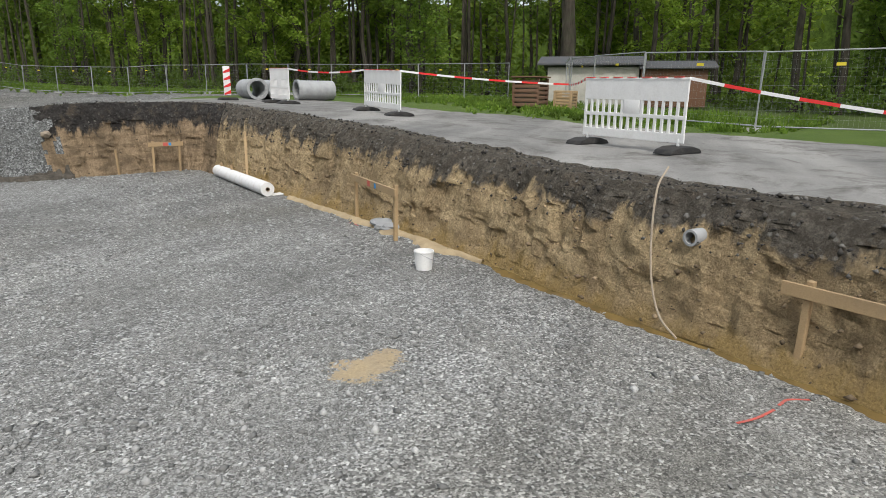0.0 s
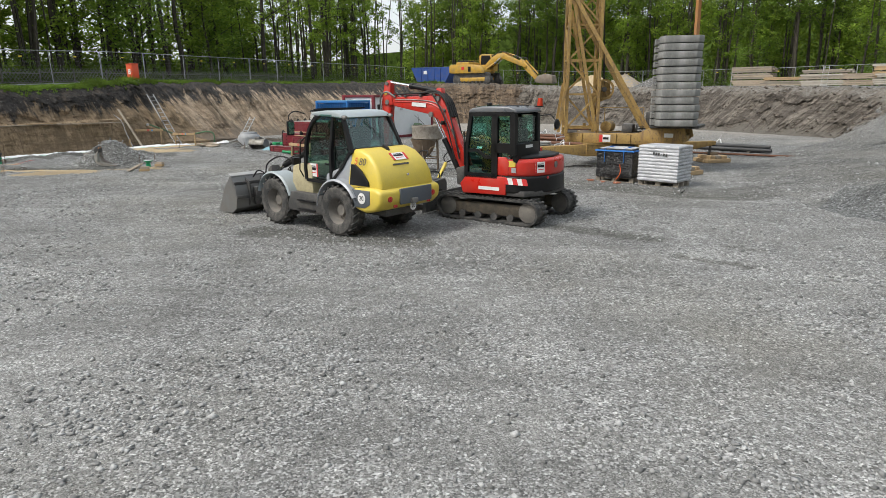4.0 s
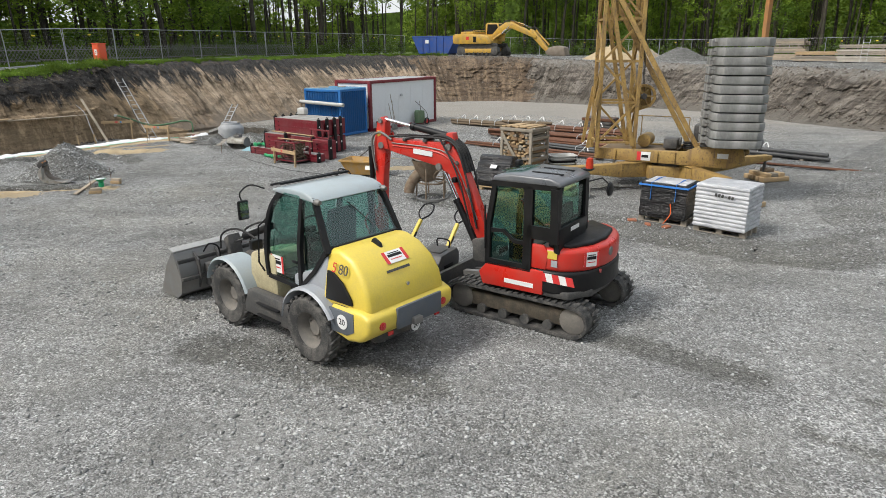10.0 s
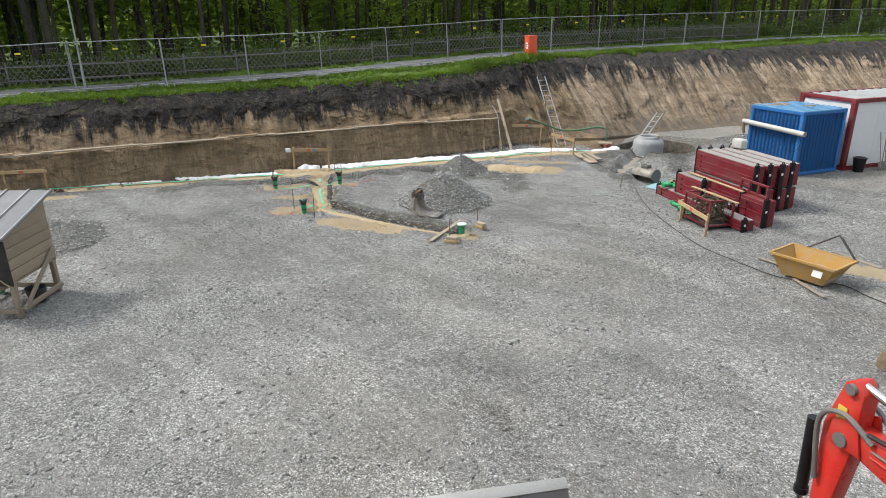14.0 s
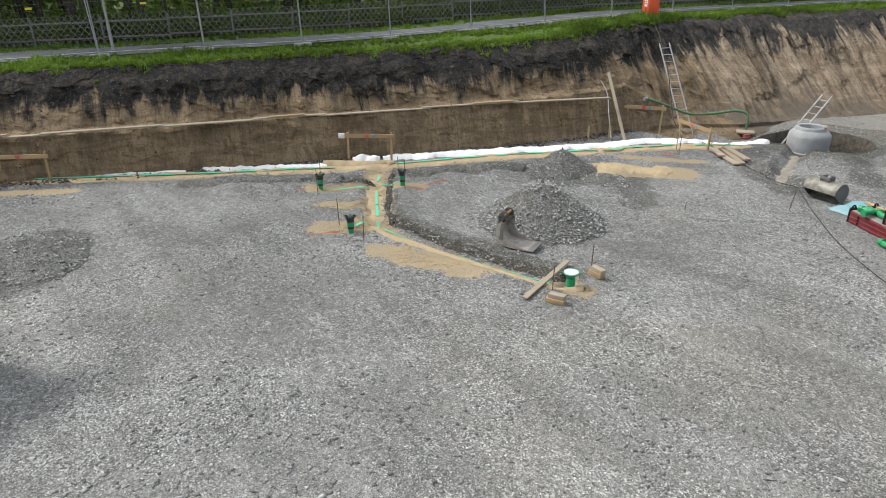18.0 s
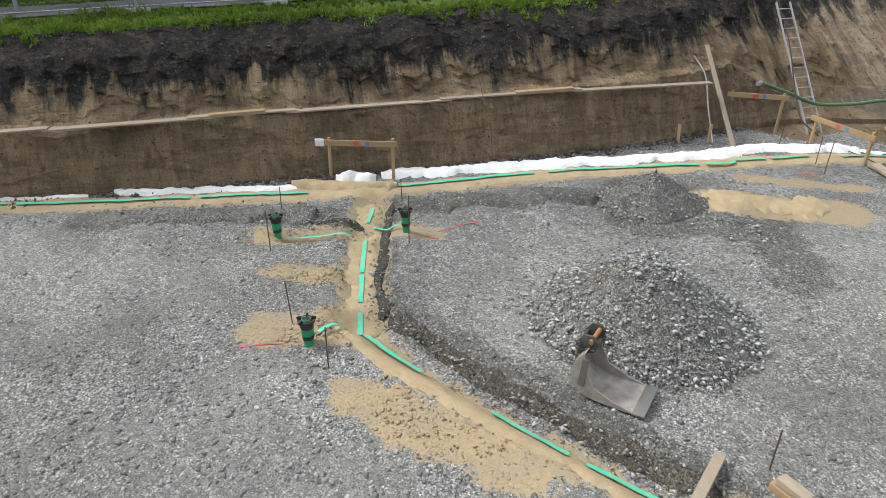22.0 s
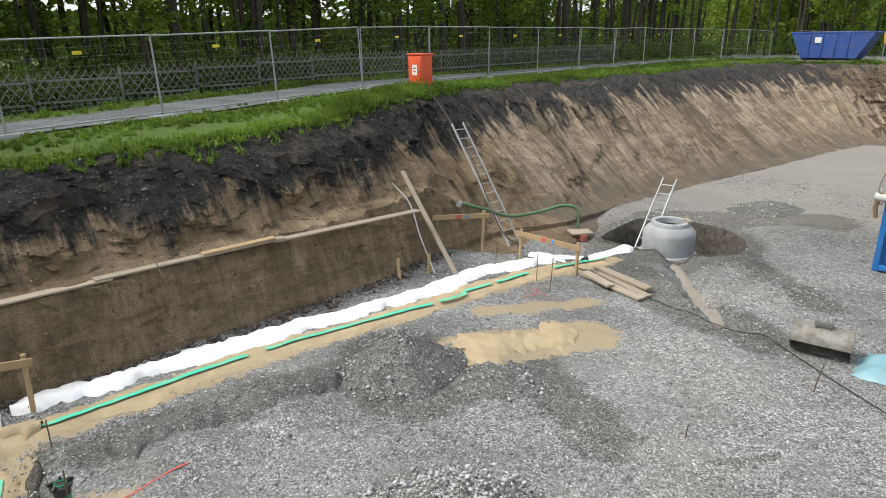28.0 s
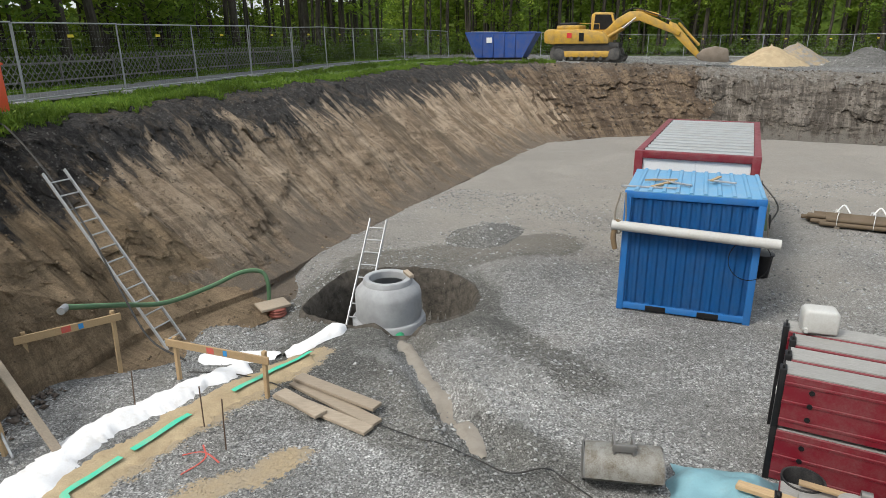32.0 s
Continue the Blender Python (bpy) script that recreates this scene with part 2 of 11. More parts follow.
def soil_mat(name, pale, mid, dark, top, level, tilt=0.0, streaks=0.6, foot=None, stony=0.5, smears=0.7):
    """Cut earth: streaked sandy body under a dark stony top soil, crumbling in clods."""
    m = Nodes(name, 0.95, spec=0.15)
    att, att2 = m.node("ShaderNodeAttribute"), m.node("ShaderNodeAttribute")
    att.attribute_name, att2.attribute_name = "rise", "run"
    rise, run = att.outputs["Fac"], att2.outputs["Fac"]
    comb = m.node("ShaderNodeCombineXYZ")
    m.link(m.math("ADD", run, m.math("MULTIPLY", rise, tilt)), comb.inputs[0])
    m.link(m.math("MULTIPLY", rise, 0.7), comb.inputs[1])
    flow = comb.outputs[0]
    streak = m.noise(2.1, 7, 0.66, flow, 0.3)
    streak2 = m.noise(0.7, 5, 0.6, flow)
    blot = m.noise(1.0, 6, 0.68)
    clod = m.noise(7, 7, 0.78)
    grain = m.noise(38, 5, 0.8)
    lev = m.math("ADD", rise, m.math("ADD", m.grey(blot, 0.2, 0.8, -0.13, 0.13), m.grey(streak, 0.25, 0.75, -0.22 * streaks, 0.22 * streaks)))
    body = m.mix(m.grey(streak, 0.44, 0.55, 0.0, 1.0), pale, mid)
    body = m.mix(m.grey(streak2, 0.5, 0.66, 0.0, 0.75), body, dark)
    body = m.mix(m.grey(blot, 0.5, 0.68, 0.0, 0.7), body, mid)
    scratch = m.noise(8.0, 6, 0.72, flow, 0.2)
    body = m.mix(m.grey(scratch, 0.5, 0.62, 0.0, 0.55 * min(1.0, streaks)), body, dark)
    body = m.mix(m.grey(scratch, 0.46, 0.36, 0.0, 0.4 * min(1.0, streaks)), body, pale)
    smear = m.noise(1.5, 6, 0.72, m.stretch(0.45, 0.45, 2.6), 0.5)
    body = m.mix(m.grey(smear, 0.5, 0.62, 0.0, smears), body, dark)
    body = m.mix(m.grey(smear, 0.46, 0.36, 0.0, 0.5), body, pale)
    body = m.mix(m.grey(clod, 0.54, 0.66, 0.0, 0.85), body, dark)
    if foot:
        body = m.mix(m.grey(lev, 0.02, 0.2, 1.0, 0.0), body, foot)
    soil_top = m.mix(m.grey(clod, 0.46, 0.66, 0.0, 0.8), top, tuple(x * 2.3 + 0.02 for x in top))
    soil_top = m.mix(m.grey(m.noise(2.3, 6, 0.7), 0.52, 0.64, 0.0, 0.6), soil_top, (0.15, 0.12, 0.09))
    chips = m.voronoi(17, out="Color")
    sep = m.node("ShaderNodeSeparateColor")
    m.link(chips, sep.inputs[0])
    soil_top = m.mix(m.math("MULTIPLY", m.grey(sep.outputs[0], 0.86, 0.95, 0.0, stony), m.grey(m.voronoi(17), 0.5, 0.25, 0.0, 1.0)), soil_top, (0.3, 0.29, 0.27))
    base = m.mix(m.grey(lev, level - 0.045, level + 0.045), body, soil_top)
    base = m.mix(1.0, base, m.grey(grain, 0.28, 0.72, 0.55, 1.35), "MULTIPLY")
    m.color(base)
    m.bump(m.math("ADD", m.math("ADD", m.math("MULTIPLY", clod, 0.9), m.math("MULTIPLY", streak, 0.5)), m.math("MULTIPLY", grain, 0.35)), 1.0, 0.13)
    return m.mat


SOIL_SE = soil_mat("ochre_cut_earth", (0.6, 0.46, 0.275), (0.47, 0.35, 0.205), (0.25, 0.185, 0.11), (0.1, 0.088, 0.072), 0.74, 0.0, 1.0, (0.4, 0.28, 0.12), 0.9, 0.3)
SOIL_W = soil_mat("brown_cut_earth", (0.42, 0.31, 0.2), (0.29, 0.215, 0.138), (0.165, 0.122, 0.08), (0.036, 0.033, 0.031), 0.64, 0.0, 1.1, None, 0.35, 0.6)
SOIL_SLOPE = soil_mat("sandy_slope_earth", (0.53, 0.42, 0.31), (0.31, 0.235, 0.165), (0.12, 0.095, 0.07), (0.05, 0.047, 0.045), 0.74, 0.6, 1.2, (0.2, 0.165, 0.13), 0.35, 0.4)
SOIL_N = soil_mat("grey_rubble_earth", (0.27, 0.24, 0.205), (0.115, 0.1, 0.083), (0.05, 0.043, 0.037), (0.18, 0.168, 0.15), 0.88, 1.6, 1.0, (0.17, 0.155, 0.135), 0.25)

SOIL_NB = soil_mat("brown_dug_earth", (0.27, 0.2, 0.135), (0.14, 0.102, 0.072), (0.06, 0.045, 0.034), (0.12, 0.1, 0.08), 0.93, 0.0, 0.3, None, 0.2, 0.7)


def grass_mat(name, a, b, c):
    m = Nodes(name, 0.9, spec=0.2)
    n1, n2 = m.noise(0.7, 5, 0.6), m.noise(30, 4, 0.7)
    col = m.mix(m.grey(n1, 0.35, 0.65), a, b)
    m.color(m.mix(m.grey(n2, 0.4, 0.7), col, c)).bump(n2, 0.8, 0.05)
    return m.mat


GRASS = grass_mat("verge_grass", (0.085, 0.14, 0.028), (0.125, 0.18, 0.04), (0.05, 0.075, 0.02))
WOOD_FLOOR = grass_mat("woodland_floor", (0.07, 0.1, 0.025), (0.1, 0.15, 0.035), (0.035, 0.045, 0.018))


def asphalt_mat(name, col, dust):
    m = Nodes(name, 0.9, spec=0.25)
    n1, n2, n3 = m.noise(0.5, 5, 0.6), m.noise(60, 3, 0.7), m.noise(0.25, 4, 0.5, m.stretch(0.4, 2.5, 1))
    c = m.mix(m.grey(n1, 0.35, 0.65, 0, 0.8), col, dust)
    c = m.mix(m.grey(n3, 0.5, 0.65, 0, 0.6), c, tuple(x * 1.5 for x in dust))
    mud = m.noise(0.9, 7, 0.75, dist=0.6)
    c = m.mix(m.grey(mud, 0.5, 0.62, 0, 0.75), c, (0.085, 0.078, 0.068))
    c = m.mix(m.grey(m.noise(7, 6, 0.8), 0.45, 0.7, 0, 0.4), c, tuple(x * 1.1 for x in dust))
    m.color(m.mix(m.grey(n2, 0.4, 0.7, 0, 0.5), c, tuple(x * 0.5 for x in col))).bump(m.math("ADD", n2, mud), 0.35, 0.012)
    return m.mat


ASPHALT = asphalt_mat("worn_asphalt", (0.15, 0.148, 0.145), (0.27, 0.262, 0.25))
PATH_ASPHALT = asphalt_mat("footpath_asphalt", (0.12, 0.124, 0.132), (0.17, 0.174, 0.18))
STEEL = paint("galvanised_steel", (0.42, 0.43, 0.44), 0.5, 0.2, 0.7)


def stone_mat(name, a, b, c):
    """Broken stones, each of its own tone."""
    m = Nodes(name, 0.9, spec=0.25)
    m.color(m.mix(m.grey(m.noise(60, 3), 0.35, 0.65, 0.0, 0.3), m.ramp(m.island(), (0.0, a), (0.6, b), (1.0, c)), a))
    return m.mat


STONES = stone_mat("limestone_chips", (0.13, 0.13, 0.127), (0.3, 0.3, 0.292), (0.54, 0.542, 0.535))
STONES_PALE = stone_mat("coarse_pale_stones", (0.22, 0.22, 0.215), (0.4, 0.402, 0.395), (0.64, 0.642, 0.635))
CLODS_DARK = stone_mat("dark_clods", (0.03, 0.028, 0.027), (0.075, 0.07, 0.064), (0.2, 0.19, 0.175))
CLODS_TAN = stone_mat("sandy_clods", (0.09, 0.068, 0.045), (0.21, 0.155, 0.1), (0.36, 0.27, 0.17))
m = Nodes("yellow_sand", 0.95, spec=0.15)
_n1, _n2 = m.noise(3, 6, 0.7), m.noise(45, 4, 0.7)
m.color(m.mix(m.grey(_n2, 0.35, 0.7, 0, 0.5), m.mix(m.grey(_n1, 0.35, 0.65), (0.5, 0.4, 0.255), (0.38, 0.295, 0.185)), (0.3, 0.23, 0.145)))
m.bump(m.math("ADD", _n1, m.math("MULTIPLY", _n2, 0.3)), 0.8, 0.05)
SAND = m.mat
m = Nodes("white_fleece", 0.85, spec=0.2)
_n1 = m.noise(5, 6, 0.7)
m.color(m.mix(m.grey(_n1, 0.5, 0.75, 0, 0.5), (0.74, 0.74, 0.745), (0.5, 0.45, 0.38))).bump(_n1, 0.5, 0.03)
FLEECE = m.mat
PINE = wood("site_timber", (0.5, 0.36, 0.2), (0.36, 0.25, 0.14))
PINE_GREY = wood("weathered_board", (0.43, 0.36, 0.275), (0.29, 0.235, 0.175))
ALU = paint("dull_aluminium", (0.48, 0.49, 0.5), 0.45, 0.25, 0.4)
ROD_RUST = paint("rusty_rod", (0.12, 0.075, 0.05), 0.8, 0.4)
GREEN_PIPE = paint("green_pipe_plastic", (0.01, 0.3, 0.13), 0.4, 0.2)
GREEN_TAPE = paint("green_marking_tape", (0.05, 0.56, 0.36), 0.55, 0.55, 0.0, (0.42, 0.4, 0.26), scale=5)
BLACK_CAP = paint("black_pipe_cap", (0.02, 0.02, 0.022), 0.5, 0.3)
RED_SPRAY = paint("red_spray_paint", (0.6, 0.09, 0.06), 0.85, 0.6, scale=30, dirt_col=(0.2, 0.2, 0.2))
BLUE_MARK = paint("blue_marking", (0.03, 0.25, 0.6), 0.6, 0.1)
WHITE_PLASTIC = paint("white_plastic", (0.8, 0.8, 0.8), 0.45, 0.12)
RUBBER = paint("recycled_rubber", (0.045, 0.045, 0.047), 0.8, 0.4)
BLACK_CABLE = paint("black_cable", (0.02, 0.02, 0.02), 0.5, 0.3)
TAPE_RED = paint("red_barrier_tape", (0.7, 0.03, 0.03), 0.4, 0.05)

# ---- mesh helpers ----
def mesh_of(bm, mats, name="mesh", smooth=None):
    me = bpy.data.meshes.new(name)
    bm.to_mesh(me)
    bm.free()
    for m in mats if isinstance(mats, (list, tuple)) else (mats,):
        me.materials.append(m)
    if smooth is not None:
        me.shade_smooth()
        me.set_sharp_from_angle(angle=radians(smooth))
    return me


def thing(name, m=None, label="", category="", group="", kind=""):
    """An empty at the base of a thing, which holds its parts."""
    ob = new(name)
    ob.empty_display_size = 0.2
    if m is not None:
        ob.matrix_world = m
    return tagged(ob, label, category, group, kind)


def part(name, bm, material, parent=None, label="", smooth=35, m=None):
    """One mesh object under a thing or a part."""
    me = bm if isinstance(bm, bpy.types.Mesh) else mesh_of(bm, material, name, smooth)
    ob = new(name, me)
    if parent is not None:
        ob.parent = parent
    if m is not None:
        ob.matrix_basis = m
    return tagged(ob, label)


def solo(name, bm, material, label, category, group="", kind="", m=None, smooth=35):
    ob = part(name, bm, material, None, "", smooth, m)
    return tagged(ob, label, category, group, kind)


def bevelled(bm, w, seg=2, angle=30):
    if w > 0:
        edges = [e for e in bm.edges if len(e.link_faces) == 2 and e.calc_face_angle(0) > radians(angle)]
        bmesh.ops.bevel(bm, geom=edges, offset=w, segments=seg, affect="EDGES", profile=0.5, clamp_overlap=True)
    return bm


def box(sx, sy, sz, c=(0, 0, 0), bev=0.0, seg=2, into=None, rot=None):
    """A box of that size, centred at c (rot: a matrix applied before moving)."""
    bm = bmesh.new()
    bmesh.ops.create_cube(bm, size=1, matrix=Matrix.Diagonal((sx, sy, sz, 1)))
    bevelled(bm, bev, seg)
    m = Matrix.Translation(c) @ (rot.to_4x4() if rot is not None else Matrix())
    bm.transform(m)
    return join(into, bm)


def join(into, bm):
    if into is None:
        return bm
    me = bpy.data.meshes.new("tmp")
    bm.to_mesh(me)
    bm.free()
    into.from_mesh(me)
    bpy.data.meshes.remove(me)
    return into


def cyl(r, h, c=(0, 0, 0), axis="z", r2=None, n=20, bev=0.0, into=None):
    bm = bmesh.new()
    bmesh.ops.create_cone(bm, cap_ends=True, segments=n, radius1=r, radius2=r if r2 is None else r2, depth=h)
    bevelled(bm, bev, 2, 50)
    rot = {"z": Matrix(), "x": Matrix.Rotation(radians(90), 4, "Y"), "y": Matrix.Rotation(radians(-90), 4, "X")}[axis]
    bm.transform(Matrix.Translation(c) @ rot)
    return join(into, bm)


def ring_cyl(ro, ri, h, c=(0, 0, 0), axis="z", n=24, into=None):
    """A pipe with wall thickness."""
    return lathe([(ri, -h / 2), (ro, -h / 2), (ro, h / 2), (ri, h / 2)], n, c, axis, True, into)


def lathe(profile, n=24, c=(0, 0, 0), axis="z", closed=False, into=None):
    """Turns (radius, height) pairs round the axis."""
    bm = bmesh.new()
    rows = []
    for r, z in profile:
        if r < 1e-5:
            rows.append([bm.verts.new((0, 0, z))] * n)
        else:
            rows.append([bm.verts.new((r * math.cos(2 * math.pi * k / n), r * math.sin(2 * math.pi * k / n), z)) for k in range(n)])
    pairs = list(zip(rows, rows[1:])) + ([(rows[-1], rows[0])] if closed else [])
    for a, b in pairs:
        for k in range(n):
            vs = []
            for v in (a[k], a[(k + 1) % n], b[(k + 1) % n], b[k]):
                if v not in vs:
                    vs.append(v)
            if len(vs) > 2:
                try:
                    bm.faces.new(vs)
                except ValueError:
                    pass
    rot = {"z": Matrix(), "x": Matrix.Rotation(radians(90), 4, "Y"), "y": Matrix.Rotation(radians(-90), 4, "X")}[axis]
    bm.transform(Matrix.Translation(c) @ rot)
    bmesh.ops.recalc_face_normals(bm, faces=bm.faces)
    return join(into, bm)


def prism(outline, w, axis="y", c=0.0, bev=0.0, into=None, seg=2):
    """An outline in two axes, drawn out by w along the third, centred at c. axis y: outline is (x, z); x: (y, z); z: (x, y)."""
    bm = bmesh.new()
    put = {"y": lambda a, b, d: (a, d, b), "x": lambda a, b, d: (d, a, b), "z": lambda a, b, d: (a, b, d)}[axis]
    lo = [bm.verts.new(put(a, b, c - w / 2)) for a, b in outline]
    hi = [bm.verts.new(put(a, b, c + w / 2)) for a, b in outline]
    bm.faces.new(lo)
    bm.faces.new(hi)
    for k in range(len(lo)):
        j = (k + 1) % len(lo)
        bm.faces.new((lo[k], lo[j], hi[j], hi[k]))
    bmesh.ops.recalc_face_normals(bm, faces=bm.faces)
    bevelled(bm, bev, seg, 25)
    return join(into, bm)


def tube(points, r, n=8, into=None, closed=False, flat=None):
    """A round rod or hose along points. flat: (width, height) for a rectangular bar."""
    bm = bmesh.new()
    pts = [Vector(p) for p in points]
    rows = []
    ref = Vector((0, 0, 1))
    for k, p in enumerate(pts):
        a, b = pts[max(k - 1, 0)], pts[min(k + 1, len(pts) - 1)]
        if closed:
            a, b = pts[k - 1], pts[(k + 1) % len(pts)]
        d = (b - a).normalized()
        if abs(d.dot(ref)) > 0.97:
            ref = Vector((1, 0, 0)) if abs(d.x) < 0.9 else Vector((0, 1, 0))
        u = d.cross(ref).normalized()
        v = u.cross(d).normalized()
        if not flat:
            ref = v
        if flat:
            cs = [(-flat[0] / 2, -flat[1] / 2), (flat[0] / 2, -flat[1] / 2), (flat[0] / 2, flat[1] / 2), (-flat[0] / 2, flat[1] / 2)]
        else:
            cs = [(r * math.cos(2 * math.pi * j / n), r * math.sin(2 * math.pi * j / n)) for j in range(n)]
        rows.append([bm.verts.new(p + u * x + v * y) for x, y in cs])
    m = len(rows[0])
    for a, b in list(zip(rows, rows[1:])) + ([(rows[-1], rows[0])] if closed else []):
        for j in range(m):
            bm.faces.new((a[j], a[(j + 1) % m], b[(j + 1) % m], b[j]))
    if not closed:
        bm.faces.new(rows[0])
        bm.faces.new(rows[-1])
    bmesh.ops.recalc_face_normals(bm, faces=bm.faces)
    return join(into, bm)


def bar(a, b, w, h, into=None, bev=0.0):
    """A straight rectangular bar from a to b."""
    a, b = Vector(a), Vector(b)
    d = b - a
    q = d.to_track_quat("X", "Z")
    return box(d.length, w, h, (a + b) / 2, bev, 1, into, q.to_matrix())


def curve_pts(pts, n=24):
    """A smooth line through points (Catmull-Rom)."""
    p = [Vector(v) for v in pts]
    p = [p[0] * 2 - p[1], *p, p[-1] * 2 - p[-2]]
    out = []
    per = max(2, n // (len(p) - 3))
    for k in range(1, len(p) - 2):
        for j in range(per):
            t = j / per
            a, b, c, d = p[k - 1], p[k], p[k + 1], p[k + 2]
            out.append(0.5 * ((2 * b) + (c - a) * t + (2 * a - 5 * b + 4 * c - d) * t * t + (3 * b - a - 3 * c + d) * t ** 3))
    out.append(p[-2])
    return out


def heading(p, q):
    return math.degrees(math.atan2(q[1] - p[1], q[0] - p[0]))

# ---- the pit and the ground round it ----
# foot of the wall, rim, rim height, ground further out, its height, wall kind (0 steep, 1 with ledge, 2 slope, 3 rubble, 4 gravel)
RING = [
    ((-8, -16), (-7.4, -16.6), 1.4, (10, -34), 1.5, 0),
    ((2.0, -3.75), (2.5, -4.05), 1.33, (25, -20), 1.5, 0),
    ((5.25, 0.14), (5.75, -0.2), 1.4, (32, -9), 1.55, 0),
    ((9.8, 6.1), (10.35, 5.7), 1.75, (38, 5), 1.9, 0),
    ((13.1, 10.9), (13.8, 10.8), 1.95, (42, 13), 2.0, 0),
    ((12.9, 11.5), (13.6, 12.2), 2.0, (42, 19), 2.05, 0),
    ((10.5, 12.9), (10.9, 13.6), 1.95, (42, 25), 2.15, 0),
    ((9.9, 13.4), (10.5, 14.6), 1.85, (42, 28), 2.2, 4),
    ((8.6, 14.5), (9.7, 16.3), 1.55, (42, 31), 2.25, 4),
    ((7.5, 15.9), (8.4, 18.1), 1.05, (42, 34), 2.3, 4),
    ((5.9, 17.5), (7.2, 19.4), 0.4, (42, 37), 2.35, 4),
    ((5.5, 20.0), (6.8, 20.9), 0.12, (42, 40), 2.4, 4),
    ((6.5, 26.0), (9.0, 26.0), 0.12, (42, 43), 2.45, 4),
    ((11.0, 33.0), (14.0, 31.5), 0.4, (42, 46), 2.5, 4),
    ((15.0, 38.0), (19.0, 36.0), 1.1, (42, 49), 2.6, 4),
    ((17.6, 41.4), (20.5, 42.3), 2.7, (44, 54), 2.8, 3),
    ((14.5, 46.0), (17.6, 48.5), 2.9, (44, 64), 2.9, 3),
    ((11.5, 52.5), (14.5, 55.5), 2.95, (36, 80), 2.95, 3),
    ((7.5, 56.0), (9.5, 60.0), 3.0, (22, 92), 3.0, 3),
    ((3.0, 58.8), (4.0, 63.0), 3.15, (8, 96), 3.1, 3),
    ((-1.8, 61.2), (-1.6, 66.0), 3.45, (-2, 100), 3.3, 3),
    ((-5.4, 61.2), (-6.4, 66.6), 3.55, (-10, 100), 3.4, 3),
    ((-8.6, 59.6), (-13.0, 64.5), 3.6, (-28, 95), 3.5, 2),
    ((-10.1, 57.2), (-15.5, 60.0), 3.55, (-48, 80), 3.5, 2),
    ((-16.0, 47.0), (-20.4, 48.8), 3.45, (-54, 61), 3.4, 2),
    ((-17.5, 44.3), (-21.9, 45.6), 3.43, (-55, 56), 3.35, 2),
    ((-18.9, 41.3), (-23.1, 42.4), 3.4, (-56, 51), 3.3, 2),
    ((-20.5, 39.5), (-23.5, 40.6), 3.32, (-56.5, 48), 3.25, 2),
    ((-21.25, 37.6), (-23.9, 38.7), 3.25, (-57, 45), 3.2, 1),
    ((-21.75, 35.0), (-23.9, 36.2), 3.1, (-58, 41), 3.1, 1),
    ((-24.0, 29.6), (-25.9, 30.5), 2.95, (-59, 35), 3.0, 1),
    ((-28.5, 21.0), (-30.4, 21.9), 2.8, (-61, 25), 2.85, 1),
    ((-33.0, 12.0), (-34.9, 12.8), 2.6, (-64, 12), 2.7, 1),
    ((-36.0, 0.0), (-37.5, 0.0), 2.4, (-64, -8), 2.4, 1),
    ((-30.0, -20.0), (-31.0, -21.5), 2.0, (-52, -48), 2.0, 1),
    ((-14.0, -24.0), (-14.0, -25.5), 1.8, (-14, -58), 1.7, 0),
]
PROFILE = {
    0: ((0, 0), (0.1, 0.06), (0.22, 0.13), (0.34, 0.3), (0.55, 0.66), (0.7, 0.84), (0.86, 0.93), (1, 1)),
    1: ((0, 0), (0.05, 0.1), (0.12, 0.3), (0.17, 0.45), (0.36, 0.47), (0.5, 0.62), (0.72, 0.86), (1, 1)),
    2: ((0, 0), (0.1, 0.05), (0.25, 0.2), (0.45, 0.44), (0.62, 0.64), (0.78, 0.84), (0.88, 0.96), (1, 1)),
    3: ((0, 0), (0.12, 0.1), (0.3, 0.32), (0.45, 0.5), (0.6, 0.7), (0.75, 0.86), (0.9, 0.97), (1, 1)),
    4: ((0, 0), (0.12, 0.1), (0.3, 0.3), (0.45, 0.48), (0.6, 0.65), (0.75, 0.82), (0.9, 0.95), (1, 1)),
}


def smooth01(t):
    t = min(1.0, max(0.0, t))
    return t * t * (3 - 2 * t)


def ring_samples(step=0.16):
    """Points along the closed ring, with the inner corners kept."""
    out = []
    for k, a in enumerate(RING):
        b = RING[(k + 1) % len(RING)]
        n = max(2, int(max((Vector(a[0]) - Vector(b[0])).length, (Vector(a[1]) - Vector(b[1])).length) / step))
        for j in range(n):
            t = j / n
            mixv = lambda p, q: (p[0] + (q[0] - p[0]) * t, p[1] + (q[1] - p[1]) * t)
            out.append((mixv(a[0], b[0]), mixv(a[1], b[1]), a[2] + (b[2] - a[2]) * t, mixv(a[3], b[3]), a[4] + (b[4] - a[4]) * t, a[5], b[5], t))
    return out


def profile_at(kind, u):
    row = PROFILE[kind]
    for (u0, z0), (u1, z1) in zip(row, row[1:]):
        if u <= u1:
            return z0 + (z1 - z0) * (u - u0) / (u1 - u0)
    return 1.0


